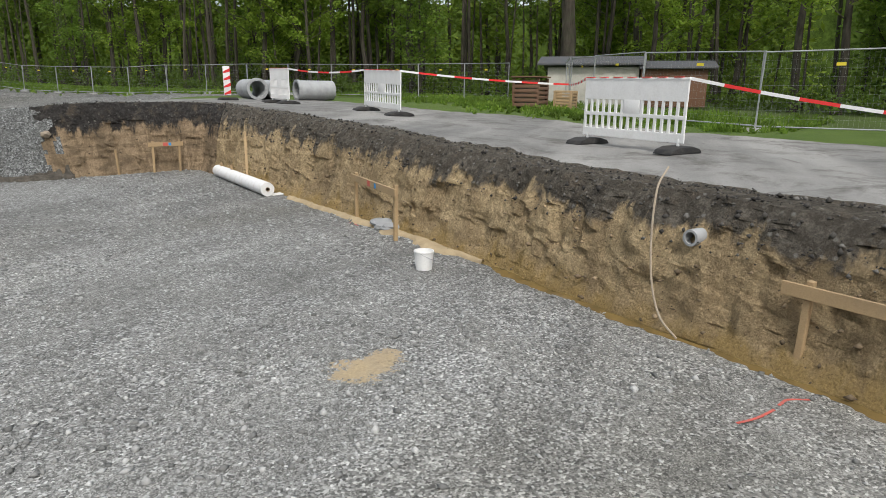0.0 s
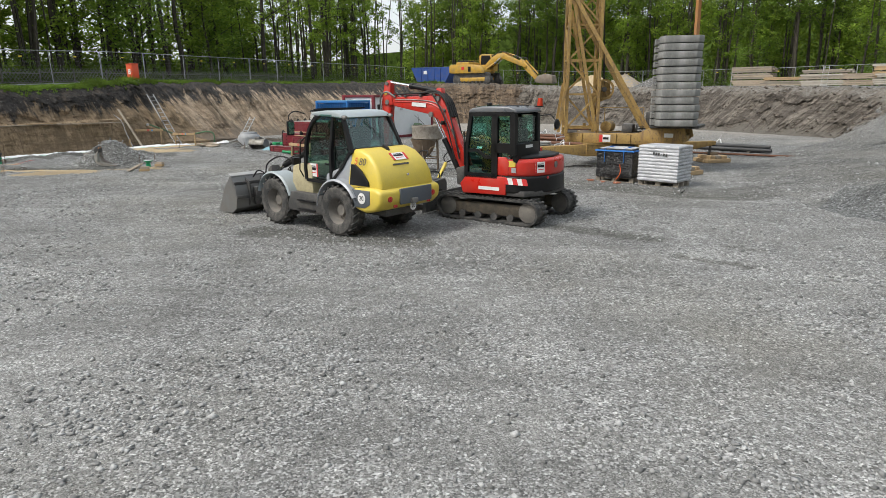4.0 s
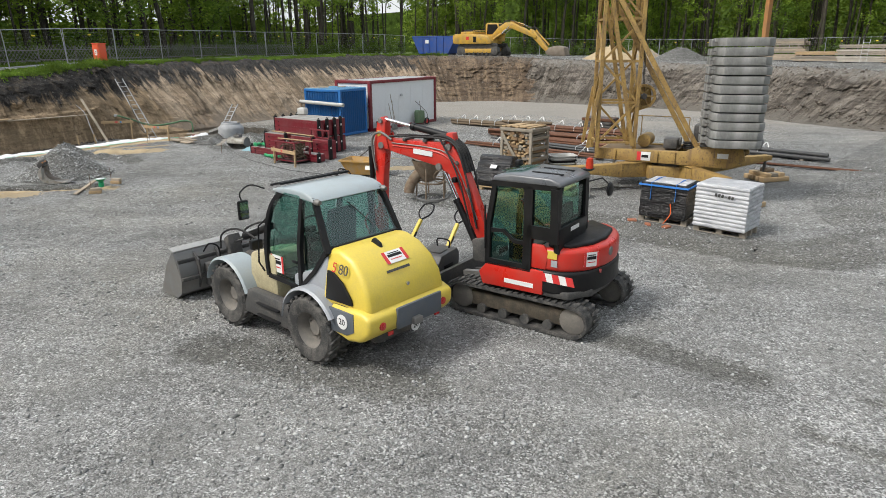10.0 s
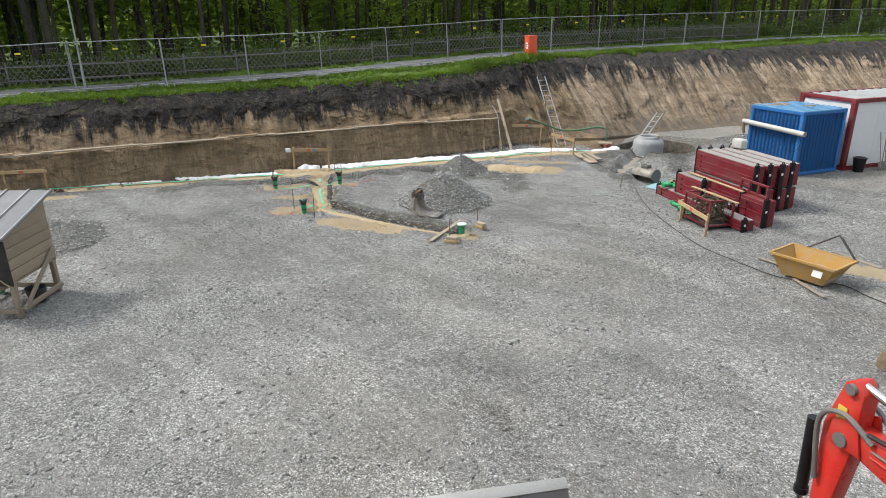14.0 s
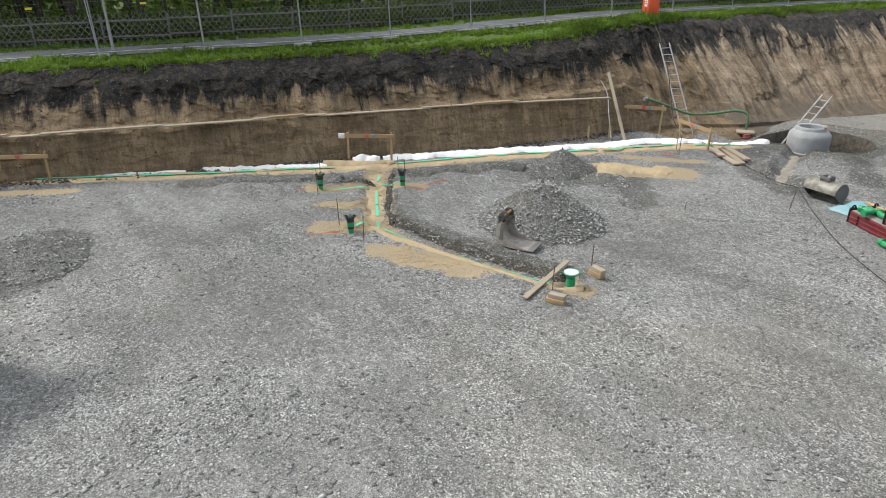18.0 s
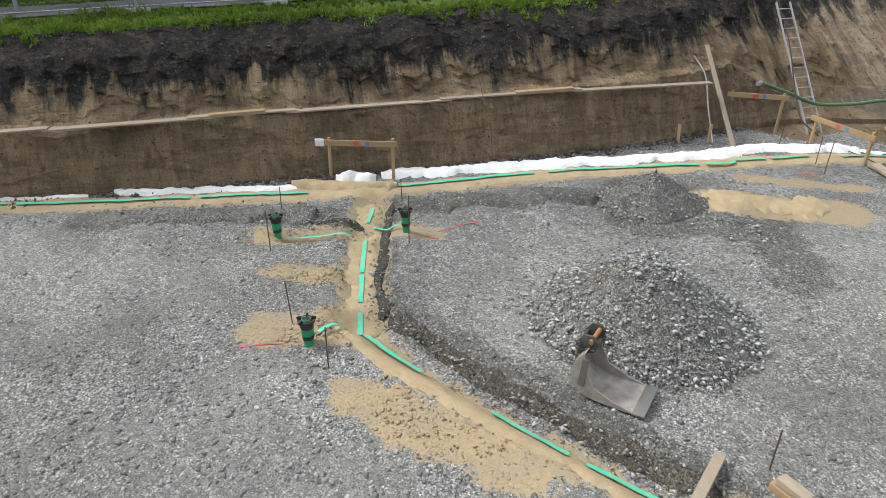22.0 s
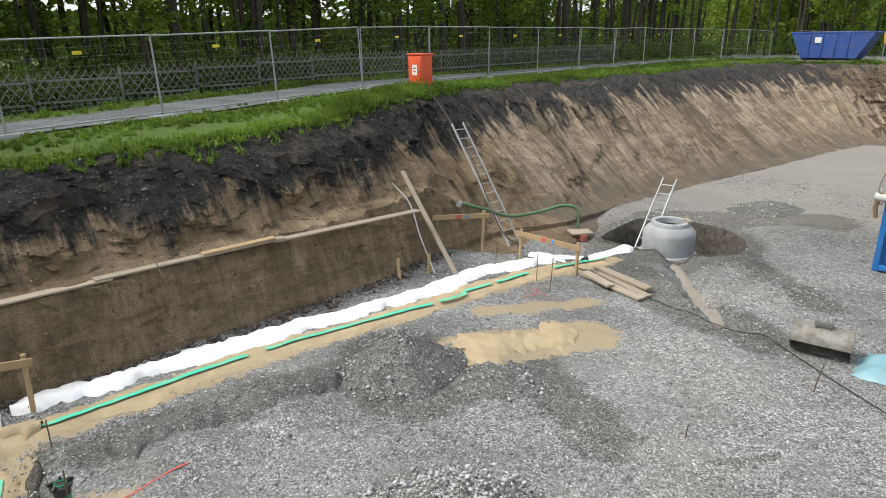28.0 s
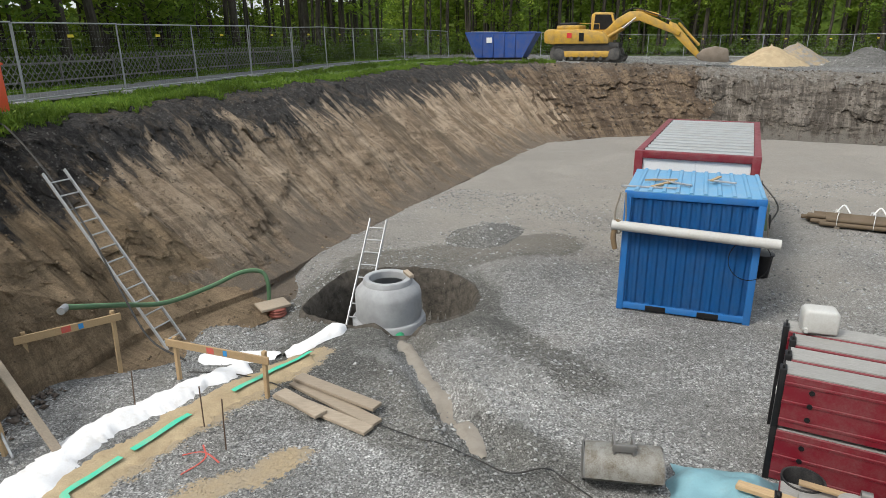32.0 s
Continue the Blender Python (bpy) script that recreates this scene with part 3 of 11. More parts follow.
def build_ground():
    S = ring_samples(0.11)
    us = [(i / 67) ** 1.4 for i in range(68)]
    verts, rise, runs = [], [], []
    cols = 0
    outs = [0.006, 0.012, 0.03, 0.06, 0.1, 0.15, 0.22, 0.3, 0.4, 0.52, 0.65, 0.8, 1.0]
    rows_n = 1 + len(us) + len(outs) + 4
    ctr = Vector((-6, 22))
    run, last = 0.0, None
    SIZE = (0.085, 0.22, 0.36, 0.6, 0.18)
    for base, rim, zr, out, zo, ka, kb, t in S:
        b, r, o = Vector(base), Vector(rim), Vector(out)
        if last is not None:
            run += (r - last).length
        last = r
        k0 = ka if t < 0.5 else kb
        size = SIZE[ka] * (1 - t) + SIZE[kb] * t
        edge = noise.noise(Vector((r.x * 0.9, r.y * 0.9, 3))) + 0.6 * noise.noise(Vector((r.x * 2.7, r.y * 2.7, 8)))
        r = r + (r - b).normalized() * edge * (0.16 if k0 < 3 else 0.3)
        col = []
        way = (r - b)
        n2 = way.normalized()
        back = b - n2 * 0.9
        col.append((back.x, back.y, -0.35, 0))
        for u in us:
            z = profile_at(ka, u) * (1 - t) + profile_at(kb, u) * t if ka != kb else profile_at(ka, u)
            p = b + way * u
            q = Vector((p.x, p.y, z * zr))
            amp = math.sin(math.pi * min(1, max(0, u * 0.93))) ** 0.5
            big = noise.noise(Vector((q.x * 0.45, q.y * 0.45, q.z * 0.6)))
            mid = noise.noise(q * 1.6 + Vector((7, 3, 1)))
            fine = noise.noise(q * 4.3)
            tiny = noise.noise(q * 9.5)
            push = (0.9 * big + 0.75 * mid + 0.5 * fine + 0.28 * tiny) * size
            lift = (0.5 * mid + 0.5 * fine + 0.3 * tiny) * size * 0.7
            if k0 == 0:
                w = q + Vector((mid, fine, mid)) * 0.18
                push += (noise.cell(Vector((w.x * 2.3, w.y * 2.3, w.z * 2.0))) - 0.5) * 0.045
                lift *= 0.35
            elif k0 == 1:
                push += (abs(noise.noise(Vector((q.x * 1.3, q.y * 1.3, q.z * 0.4 + 5)))) - 0.2) * 0.25
                w = q + Vector((mid, fine, mid)) * 0.2
                push += (noise.cell(Vector((w.x * 1.9, w.y * 1.9, w.z * 1.7))) - 0.5) * 0.07
            elif k0 == 2:
                sk = run + z * 0.6
                rill = 0.7 * abs(noise.noise(Vector((sk * 0.9, z * 0.8, 0.4)))) + 0.45 * abs(noise.noise(Vector((sk * 2.6, z * 1.0, 3)))) + 0.3 * abs(noise.noise(Vector((sk * 6.0, z * 1.6, 5)))) - 0.3
                lift += rill * 0.7
            elif k0 == 3 and q.x < 1.0:  # rows left by the teeth of the digger
                push += 0.06 * math.sin(q.z * 19.0 + 2.5 * mid) * smooth01((1.0 - q.x) / 2.0)
            q.x += n2.x * push * amp
            q.y += n2.y * push * amp
            q.z += lift * amp - (0.12 if u == 0 else 0)
            col.append((q.x, q.y, q.z, min(1.0, max(0.0, z))))
        for u in outs:
            p = r + (o - r) * u
            w = noise.noise(Vector((p.x * 0.3, p.y * 0.3, 0))) * 0.06 + noise.noise(Vector((p.x * 1.7, p.y * 1.7, 5))) * 0.03
            if u < 0.05:
                w += noise.noise(Vector((p.x * 4, p.y * 4, 5))) * 0.05
            col.append((p.x, p.y, zr + (zo - zr) * min(1, u * 1.0) + w, 1.0))
        for k, far in enumerate((1.6, 4, 12, 40)):
            p = ctr + (o - ctr) * far
            col.append((p.x, p.y, zo, 1.0))
        verts += [v[:3] for v in col]
        rise += [v[3] for v in col]
        runs += [run] * len(col)
        cols += 1
    faces, mats = [], []
    R = rows_n
    W = len(us)
    for c in range(cols):
        d = (c + 1) % cols
        for i in range(R - 1):
            k0 = S[c][5] if S[c][7] + 0.5 * noise.noise(Vector((c * 0.3, i * 0.13, 6))) < 0.5 else S[c][6]
            faces.append((c * R + i, d * R + i, d * R + i + 1, c * R + i + 1))
            wander = 1.1 * noise.noise(Vector((c * 0.05, i * 0.16, 2)))
            if i <= W and k0 == 0 and S[c][0][1] > 10.0:
                mats.append(1)
            elif i <= W and k0 == 2 and S[c][0][1] + wander < 41.2:
                mats.append(1)
            elif i <= W and k0 == 3 and S[c][0][0] + wander < 0.5:
                mats.append(9)
            elif i <= W:
                mats.append(8 if k0 == 4 and S[c][2] > 0.3 and S[c][0][1] < 20 else k0)
            elif k0 in (3, 4) and i < W + 13:
                mats.append(4)
            elif k0 == 0 and i < W + 3:
                mats.append(0)
            elif k0 == 0 and i < W + 8:
                mats.append(6)
            else:
                mats.append(5 if i < W + 10 else 7)
    me = bpy.data.meshes.new("ground")
    me.from_pydata(verts, [], faces)
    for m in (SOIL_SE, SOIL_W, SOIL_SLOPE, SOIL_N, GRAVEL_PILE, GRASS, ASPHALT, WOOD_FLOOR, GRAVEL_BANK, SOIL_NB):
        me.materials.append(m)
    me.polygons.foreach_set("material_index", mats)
    me.attributes.new("rise", "FLOAT", "POINT").data.foreach_set("value", rise)
    me.attributes.new("run", "FLOAT", "POINT").data.foreach_set("value", runs)
    me.polygons.foreach_set("use_smooth", [3 < k < 9 for k in mats])
    ob = new("ground", me)
    tagged(ob, "cut earth walls of the pit with grass and worn asphalt on top", "ground", kind="structure")
    return ob


ground = build_ground()

FOOT = [Vector(r[0]) for r in RING]


def seg_dist(x, y, a, b):
    ax, ay, bx, by = a[0], a[1], b[0], b[1]
    dx, dy = bx - ax, by - ay
    t = min(1, max(0, ((x - ax) * dx + (y - ay) * dy) / (dx * dx + dy * dy)))
    return math.hypot(x - ax - t * dx, y - ay - t * dy)


SHAFT = (-16.2, 40.35)
# heaps: place, radius across, height
HEAPS = [(-16.4, 31.6, 0.8, 0.14), (-21.2, 28.9, 0.9, 0.2), (-20.6, 30.2, 0.9, 0.2), (-22.3, 27.2, 0.5, 0.1), (-24.3, 24.0, 1.3, 0.22), (-23.4, 25.2, 0.9, 0.14), (-13.2, 41.8, 1.5, 0.3), (-11.5, 48.0, 1.0, 0.3), (-15.2, 34.2, 1.2, 0.2), (-12.0, 43.5, 1.6, 0.2), (-13.9, 37.4, 0.9, 0.22), (-14.6, 39.0, 0.8, 0.2), (-18.6, 33.0, 0.9, 0.16)]
TRENCHES = [((-23.0, 27.75), (-19.75, 25.5), 0.34, 0.13), ((-19.6, 25.4), (-14.9, 26.25), 0.34, 0.13), ((-22.6, 25.75), (-22.0, 26.8), 0.2, 0.07), ((-15.95, 39.2), (-15.3, 36.6), 0.3, 0.2), ((-15.3, 36.6), (-14.8, 35.3), 0.3, 0.14)]


def floor_z(x, y):
    z = 0.03 * noise.noise(Vector((x * 0.25, y * 0.25, 2))) + 0.018 * noise.noise(Vector((x * 1.3, y * 1.3, 4))) + 0.012 * noise.noise(Vector((x * 4, y * 4, 4)))
    for hx, hy, r, h in HEAPS:
        d = math.hypot(x - hx, y - hy) / r
        if d < 1.4:
            d *= 1 + 0.18 * noise.noise(Vector((x * 1.5, y * 1.5, 9)))
            z += h * max(0, 1 - d) ** 1.15 + 0.06 * h * noise.noise(Vector((x * 6, y * 6, 1)))
    for a, b, w, dep in TRENCHES:
        d = seg_dist(x, y, a, b)
        if d < w * 3:
            z -= dep * (1 - smooth01((d - w * 0.4) / w)) - 0.05 * smooth01(1 - abs(d - w * 1.7) / w)
    d = math.hypot((x - SHAFT[0] - 0.1) * 0.95, y - SHAFT[1] - 0.35) * (1 + 0.15 * noise.noise(Vector((x * 0.9, y * 0.9, 3))))
    if d < 3:
        z -= 1.3 * (1 - smooth01((d - 1.3) / 0.3))
    s = smooth01((x + 17.0) / -1.6) * smooth01((y - 37.5) / 1.5) * smooth01((43.5 - y) / 1.5)
    z -= 0.45 * s * (0.75 + 0.5 * noise.noise(Vector((x * 0.8, y * 0.8, 3))))
    return z


# spread sand and dug gravel on the floor: line and half its width
SANDS = [([(-31.0, 17.0), (-28.82, 20.3), (-26.7, 23.2), (-24.3, 26.75), (-23.35, 28.3), (-21.9, 31.45), (-20.6, 33.5), (-19.08, 36.17), (-17.44, 38.26)], 0.34),
    ([(-23.3, 27.85), (-21.2, 26.45), (-19.55, 25.3)], 0.36), ([(-19.8, 25.2), (-17.6, 25.4), (-14.3, 26.2)], 0.24),
    ([(-22.85, 25.45), (-21.95, 26.75)], 0.3), ([(-22.1, 27.0), (-21.2, 27.75)], 0.3), ([(-20.3, 24.3), (-19.4, 25.3)], 0.42),
    ([(-21.7, 25.1), (-20.7, 25.9)], 0.22), ([(-18.4, 24.55), (-16.4, 25.2)], 0.36), ([(-14.9, 26.3), (-14.4, 26.1)], 0.26),
    ([(-19.2, 32.3), (-17.1, 34.1)], 0.55), ([(-19.2, 34.3), (-17.3, 35.5)], 0.22), ([(-29.8, 17.0), (-27.4, 20.4)], 0.26),
    ([(-6.5, 30.2), (-5.0, 30.4)], 0.4), ([(1.5, 0.4), (1.75, 0.3)], 0.22)]
DUGS = [([(-22.9, 28.1), (-20.4, 26.15), (-19.5, 25.85), (-14.8, 26.6)], 0.26), ([(-22.9, 26.3), (-22.0, 27.0)], 0.2), ([(-25.8, 23.2), (-23.1, 26.7)], 0.45),
    ([(-22.3, 28.5), (-20.4, 31.3)], 0.45), ([(-3.8, 25.7), (-0.6, 23.6), (1.9, 21.9), (3.4, 20.9), (4.6, 20.6), (6.0, 21.4)], 1.0),
    ([(-17.6, 28.6), (-17.0, 28.1)], 1.2), ([(-19.9, 32.1), (-19.2, 31.4)], 1.0), ([(-23.5, 19.0), (-22.2, 18.2)], 1.1), ([(-18.2, 33.2), (-16.4, 31.0)], 0.5),
    ([(-16.4, 42.6), (-12.4, 43.4)], 1.0), ([(-17.8, 38.4), (-14.6, 35.0)], 0.8), ([(-16.2, 40.6), (-16.1, 40.4)], 2.2), ([(-13.2, 37.0), (-14.6, 39.4)], 0.5),
    ([(2.48, 14.63), (3.04, 14.36)], 0.12), ([(1.43, 13.93), (2.44, 13.2)], 0.14), ([(-8.91, 20.4), (-8.26, 20.06)], 0.12), ([(-6.4, 15.6), (-3.2, 14.6)], 0.5), ([(-0.4, 16.2), (1.2, 15.2)], 0.35),
    ([(7.2, 16.0), (10.3, 12.8)], 0.35)]
FLOOR = {}


def spread_field(X, Y, rows):
    """How far inside the nearest strip each place lies, from -2 to 1."""
    F = np.full(X.shape, -2.0)
    for line, half in rows:
        for (ax, ay), (bx, by) in zip(line, line[1:]):
            dx, dy = bx - ax, by - ay
            t = np.clip(((X - ax) * dx + (Y - ay) * dy) / (dx * dx + dy * dy), 0, 1)
            F = np.maximum(F, (half - np.hypot(X - ax - t * dx, Y - ay - t * dy)) / 0.3)
    return np.clip(F, -2, 1)


def build_floor(step=0.15):
    x0, x1, y0, y1 = -37.0, 21.0, -25.0, 64.0
    nx, ny = int((x1 - x0) / step) + 1, int((y1 - y0) / step) + 1
    X, Y = np.meshgrid(x0 + np.arange(nx) * step, y0 + np.arange(ny) * step)
    ins = np.zeros(X.shape, bool)
    n = len(FOOT)
    near = np.full(X.shape, 99.0)
    for k in range(n):
        a, b = FOOT[k], FOOT[(k + 1) % n]
        if a.y != b.y:
            ins ^= ((a.y > Y) != (b.y > Y)) & (X < a.x + (Y - a.y) * (b.x - a.x) / (b.y - a.y))
        dx, dy = b.x - a.x, b.y - a.y
        t = np.clip(((X - a.x) * dx + (Y - a.y) * dy) / (dx * dx + dy * dy), 0, 1)
        near = np.minimum(near, np.hypot(X - a.x - t * dx, Y - a.y - t * dy))
    keep = ins | (near < 0.5)
    idx = np.full(X.shape, -1)
    idx[keep] = np.arange(keep.sum())
    verts = [(float(x), float(y), floor_z(x, y)) for x, y in zip(X[keep], Y[keep])]
    Z = np.zeros(X.shape)
    Z[keep] = [v[2] for v in verts]
    FLOOR.update(x0=x0, y0=y0, step=step, z=Z, keep=keep, ins=ins)
    q = keep[:-1, :-1] & keep[1:, :-1] & keep[:-1, 1:] & keep[1:, 1:]
    faces = np.stack([idx[:-1, :-1][q], idx[:-1, 1:][q], idx[1:, 1:][q], idx[1:, :-1][q]], -1).tolist()
    me = bpy.data.meshes.new("pit_floor")
    me.from_pydata(verts, [], faces)
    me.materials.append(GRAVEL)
    for name, rows in (("sand", SANDS), ("dug", DUGS)):
        me.attributes.new(name, "FLOAT", "POINT").data.foreach_set("value", spread_field(X[keep], Y[keep], rows).astype(np.float32))
    me.shade_smooth()
    return tagged(new("pit_floor", me), "pit floor of crushed grey gravel with tracks and heaps", "ground", kind="structure")


build_floor()


def rocks(name, P, size, mat, label, category, seed, flat=0.65):
    """Many loose stones, each an uneven eight-sided lump of its own."""
    rng = np.random.default_rng(seed)
    n = len(P)
    base = np.array([(1, 0, 0), (0, 1, 0), (-1, 0, 0), (0, -1, 0), (0, 0, 1), (0, 0, -1)], float)
    a = rng.random(n) * math.tau
    ca, sa = np.cos(a), np.sin(a)
    V = np.repeat(base[None], n, 0) * (0.65 + 0.7 * rng.random((n, 6, 1)))
    V *= np.stack([0.8 + 0.6 * rng.random(n), 0.6 + 0.4 * rng.random(n), flat * (0.6 + 0.6 * rng.random(n))], -1)[:, None, :]
    V += rng.normal(size=V.shape) * 0.14
    x, y = V[..., 0].copy(), V[..., 1].copy()
    V[..., 0], V[..., 1] = x * ca[:, None] - y * sa[:, None], x * sa[:, None] + y * ca[:, None]
    V = V * size[:, None, None] + P[:, None, :]
    tri = np.array([(0, 1, 4), (1, 2, 4), (2, 3, 4), (3, 0, 4), (1, 0, 5), (2, 1, 5), (3, 2, 5), (0, 3, 5)])
    F = (tri[None] + 6 * np.arange(n)[:, None, None]).reshape(-1, 3)
    me = bpy.data.meshes.new(name)
    me.vertices.add(n * 6)
    me.vertices.foreach_set("co", V.reshape(-1).astype(np.float32))
    me.loops.add(len(F) * 3)
    me.loops.foreach_set("vertex_index", F.reshape(-1).astype(np.int32))
    me.polygons.add(len(F))
    me.polygons.foreach_set("loop_start", np.arange(0, len(F) * 3, 3, dtype=np.int32))
    me.update(calc_edges=True)
    me.materials.append(mat)
    return tagged(new(name, me), label, category, kind="stuff")


def floor_at(x, y):
    """Floor height by the grid, for many places at once."""
    i = np.clip(((x - FLOOR["x0"]) / FLOOR["step"]).astype(int), 0, FLOOR["z"].shape[1] - 2)
    j = np.clip(((y - FLOOR["y0"]) / FLOOR["step"]).astype(int), 0, FLOOR["z"].shape[0] - 2)
    u, v = (x - FLOOR["x0"]) / FLOOR["step"] - i, (y - FLOOR["y0"]) / FLOOR["step"] - j
    Z = FLOOR["z"]
    return Z[j, i] * (1 - u) * (1 - v) + Z[j, i + 1] * u * (1 - v) + Z[j + 1, i] * (1 - u) * v + Z[j + 1, i + 1] * u * v, FLOOR["ins"][j, i]


def scatter_floor():
    rng = np.random.default_rng(21)
    x, y = rng.uniform(-29, 13, 520000), rng.uniform(-8, 50, 520000)
    w = np.sin(x * 0.9 + 2 * np.sin(y * 0.4)) + np.sin(y * 1.1 + 1.7 * np.sin(x * 0.55)) + 0.8 * np.sin(x * 2.7 + y * 1.9)
    keep = rng.random(len(x)) < np.clip(0.3 + 0.24 * w, 0.05, 0.95)
    x, y = x[keep], y[keep]
    z, ok = floor_at(x, y)
    ok &= spread_field(x, y, SANDS) < 0.1
    x, y, z = x[ok], y[ok], z[ok]
    s = 0.012 + 0.028 * rng.random(len(x)) ** 2.4
    rocks("loose_gravel", np.stack([x, y, z + s * 0.15], -1), s, STONES, "loose pale limestone chips on the pit floor", "gravel", 22)


scatter_floor()


def scatter_walls():
    """Crumbled clods and stones on the cut earth."""
    me = ground.data
    rng = np.random.default_rng(31)
    n = len(me.polygons)
    mi = np.zeros(n, np.int32)
    me.polygons.foreach_get("material_index", mi)
    ctr = np.zeros(n * 3, np.float32)
    me.polygons.foreach_get("center", ctr)
    ctr = ctr.reshape(-1, 3)
    area = np.zeros(n, np.float32)
    me.polygons.foreach_get("area", area)
    area[area > 0.2] = 0.2
    rise = np.zeros(len(me.vertices), np.float32)
    me.attributes["rise"].data.foreach_get("value", rise)
    first = np.array([p.vertices[0] for p in me.polygons])
    lev = rise[first]
    for name, ok, count, lo, hi, mat, label in (
        ("dark_clods", ((mi <= 2) & (lev > 0.62)) | ((mi <= 3) & (lev > 0.985) & (mi != 2)), 36000, 0.01, 0.042, CLODS_DARK, "dark crumbled topsoil and stones at the rim"),
        ("earth_clods", (mi <= 2) & (lev < 0.64), 30000, 0.008, 0.04, CLODS_TAN, "crumbled sandy clods on the cut earth"),
        ("rubble_clods", (mi == 3) | (mi == 9), 9000, 0.02, 0.1, CLODS_BROWN, "dark brown lumps of dug earth on the north bank"),
        ("bank_stones", ((mi == 4) | (mi == 8)) & (ctr[:, 0] < 22) & (lev > 0.02), 16000, 0.015, 0.05, STONES, "loose grey stones on the gravel ramp"),
    ):
        idx = np.nonzero(ok & (np.abs(ctr[:, 0]) < 40))[0]
        pick = rng.choice(idx, count, p=area[idx] / area[idx].sum())
        s = lo + (hi - lo) * rng.random(count) ** 4
        P = ctr[pick] + rng.normal(size=(count, 3)) * (0.05, 0.05, 0.02)
        rocks(name, P, s, mat, label, "soil", 40 + count % 7, 0.85)


CLODS_BROWN = stone_mat("brown_clods", (0.06, 0.048, 0.04), (0.125, 0.102, 0.085), (0.25, 0.215, 0.18))
scatter_walls()


def fallen_clods():
    """Lumps that fell from the walls and lie along their feet."""
    rng = np.random.default_rng(57)
    P = []
    west = RING[28:33]
    for a, b in zip(west, west[1:]):
        p, q, r = Vector(a[0]), Vector(b[0]), Vector(a[1])
        into = (p - r).normalized()
        for k in range(int((q - p).length * 110)):
            c = p.lerp(q, rng.random()) + into * (abs(rng.normal()) * 0.22 + 0.02)
            P.append((c.x, c.y, floor_z(c.x, c.y) + 0.02))
    rocks("fallen_clods", np.array(P), 0.012 + 0.06 * rng.random(len(P)) ** 3, CLODS_BROWN, "brown earth lumps fallen along the wall foot", "soil", 58, 0.8)


fallen_clods()

# ---- woods behind the fences ----
def leaf_mat(name, a, b, c):
    m = Nodes(name, 0.6, spec=0.3)
    col = m.ramp(m.island(), (0.0, a), (0.5, b), (1.0, c))
    # broad dark and bright blotches: light and shade among leaves, painted for depth
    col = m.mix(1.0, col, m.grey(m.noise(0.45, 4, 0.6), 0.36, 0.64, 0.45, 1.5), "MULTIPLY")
    m.color(col)
    tr = m.node("ShaderNodeBsdfTranslucent")
    m.link(m.mix(0.5, col, (0.2, 0.3, 0.03)), tr.inputs[0])
    mx = m.node("ShaderNodeMixShader")
    mx.inputs[0].default_value = 0.5
    m.link(m.b.outputs[0], mx.inputs[1])
    m.link(tr.outputs[0], mx.inputs[2])
    m.link(mx.outputs[0], m.t.nodes["Material Output"].inputs[0])
    return m.mat


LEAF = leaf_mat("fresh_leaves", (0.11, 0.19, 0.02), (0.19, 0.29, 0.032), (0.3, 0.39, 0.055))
# darker copy of the fresh leaves, with shade put into the colour
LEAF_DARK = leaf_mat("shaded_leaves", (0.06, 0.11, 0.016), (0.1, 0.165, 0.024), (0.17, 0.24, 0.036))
LEAF_BUSH = leaf_mat("bush_leaves", (0.08, 0.15, 0.022), (0.13, 0.22, 0.03), (0.21, 0.3, 0.05))


LEAF_FAR = leaf_mat("deep_wood_leaves", (0.085, 0.135, 0.016), (0.155, 0.22, 0.028), (0.26, 0.33, 0.045))


def bark_mat():
    m = Nodes("bark", 0.95, spec=0.2)
    n = m.noise(9, 6, 0.7, m.stretch(1, 1, 0.2))
    c = m.mix(m.grey(n, 0.35, 0.65), (0.035, 0.03, 0.024), (0.085, 0.074, 0.06))
    m.color(m.mix(m.grey(m.noise(1.5), 0.5, 0.7, 0, 0.5), c, (0.07, 0.085, 0.045))).bump(n, 0.8, 0.03)
    return m.mat


BARK = bark_mat()


def leaf_cloud(clumps, per, size, rng, flat=0.5, upright=0.0):
    """Many small leaf blades about clump centres (x, y, z, radius)."""
    n = len(clumps) * per
    C = np.repeat(np.array(clumps), per, 0)
    d = rng.normal(size=(n, 3))
    d /= np.linalg.norm(d, axis=1)[:, None]
    P = C[:, :3] + d * (rng.random(n) ** 0.5)[:, None] * C[:, 3:4] * np.array([1, 1, flat + 0.25])
    u = rng.normal(size=(n, 3))
    u[:, 2] *= 0.6
    up = rng.random(n) < upright
    u[up] = u[up] * 0.4 + np.array([0, 0, 1.0])
    u /= np.linalg.norm(u, axis=1)[:, None]
    w = np.cross(u, rng.normal(size=(n, 3)))
    w /= np.linalg.norm(w, axis=1)[:, None]
    s = (size * (0.6 + 0.8 * rng.random(n)))[:, None]
    broad = np.where(up, 0.14, 0.45)[:, None]
    s = np.where(up, 1.5, 1.0)[:, None] * s
    V = np.stack([P - u * s, P + w * s * broad, P + u * s, P - w * s * broad], 1).reshape(-1, 3)
    me = bpy.data.meshes.new("leaves")
    F = np.arange(n * 4).reshape(-1, 4)
    me.from_pydata(V.tolist(), [], F.tolist())
    return me


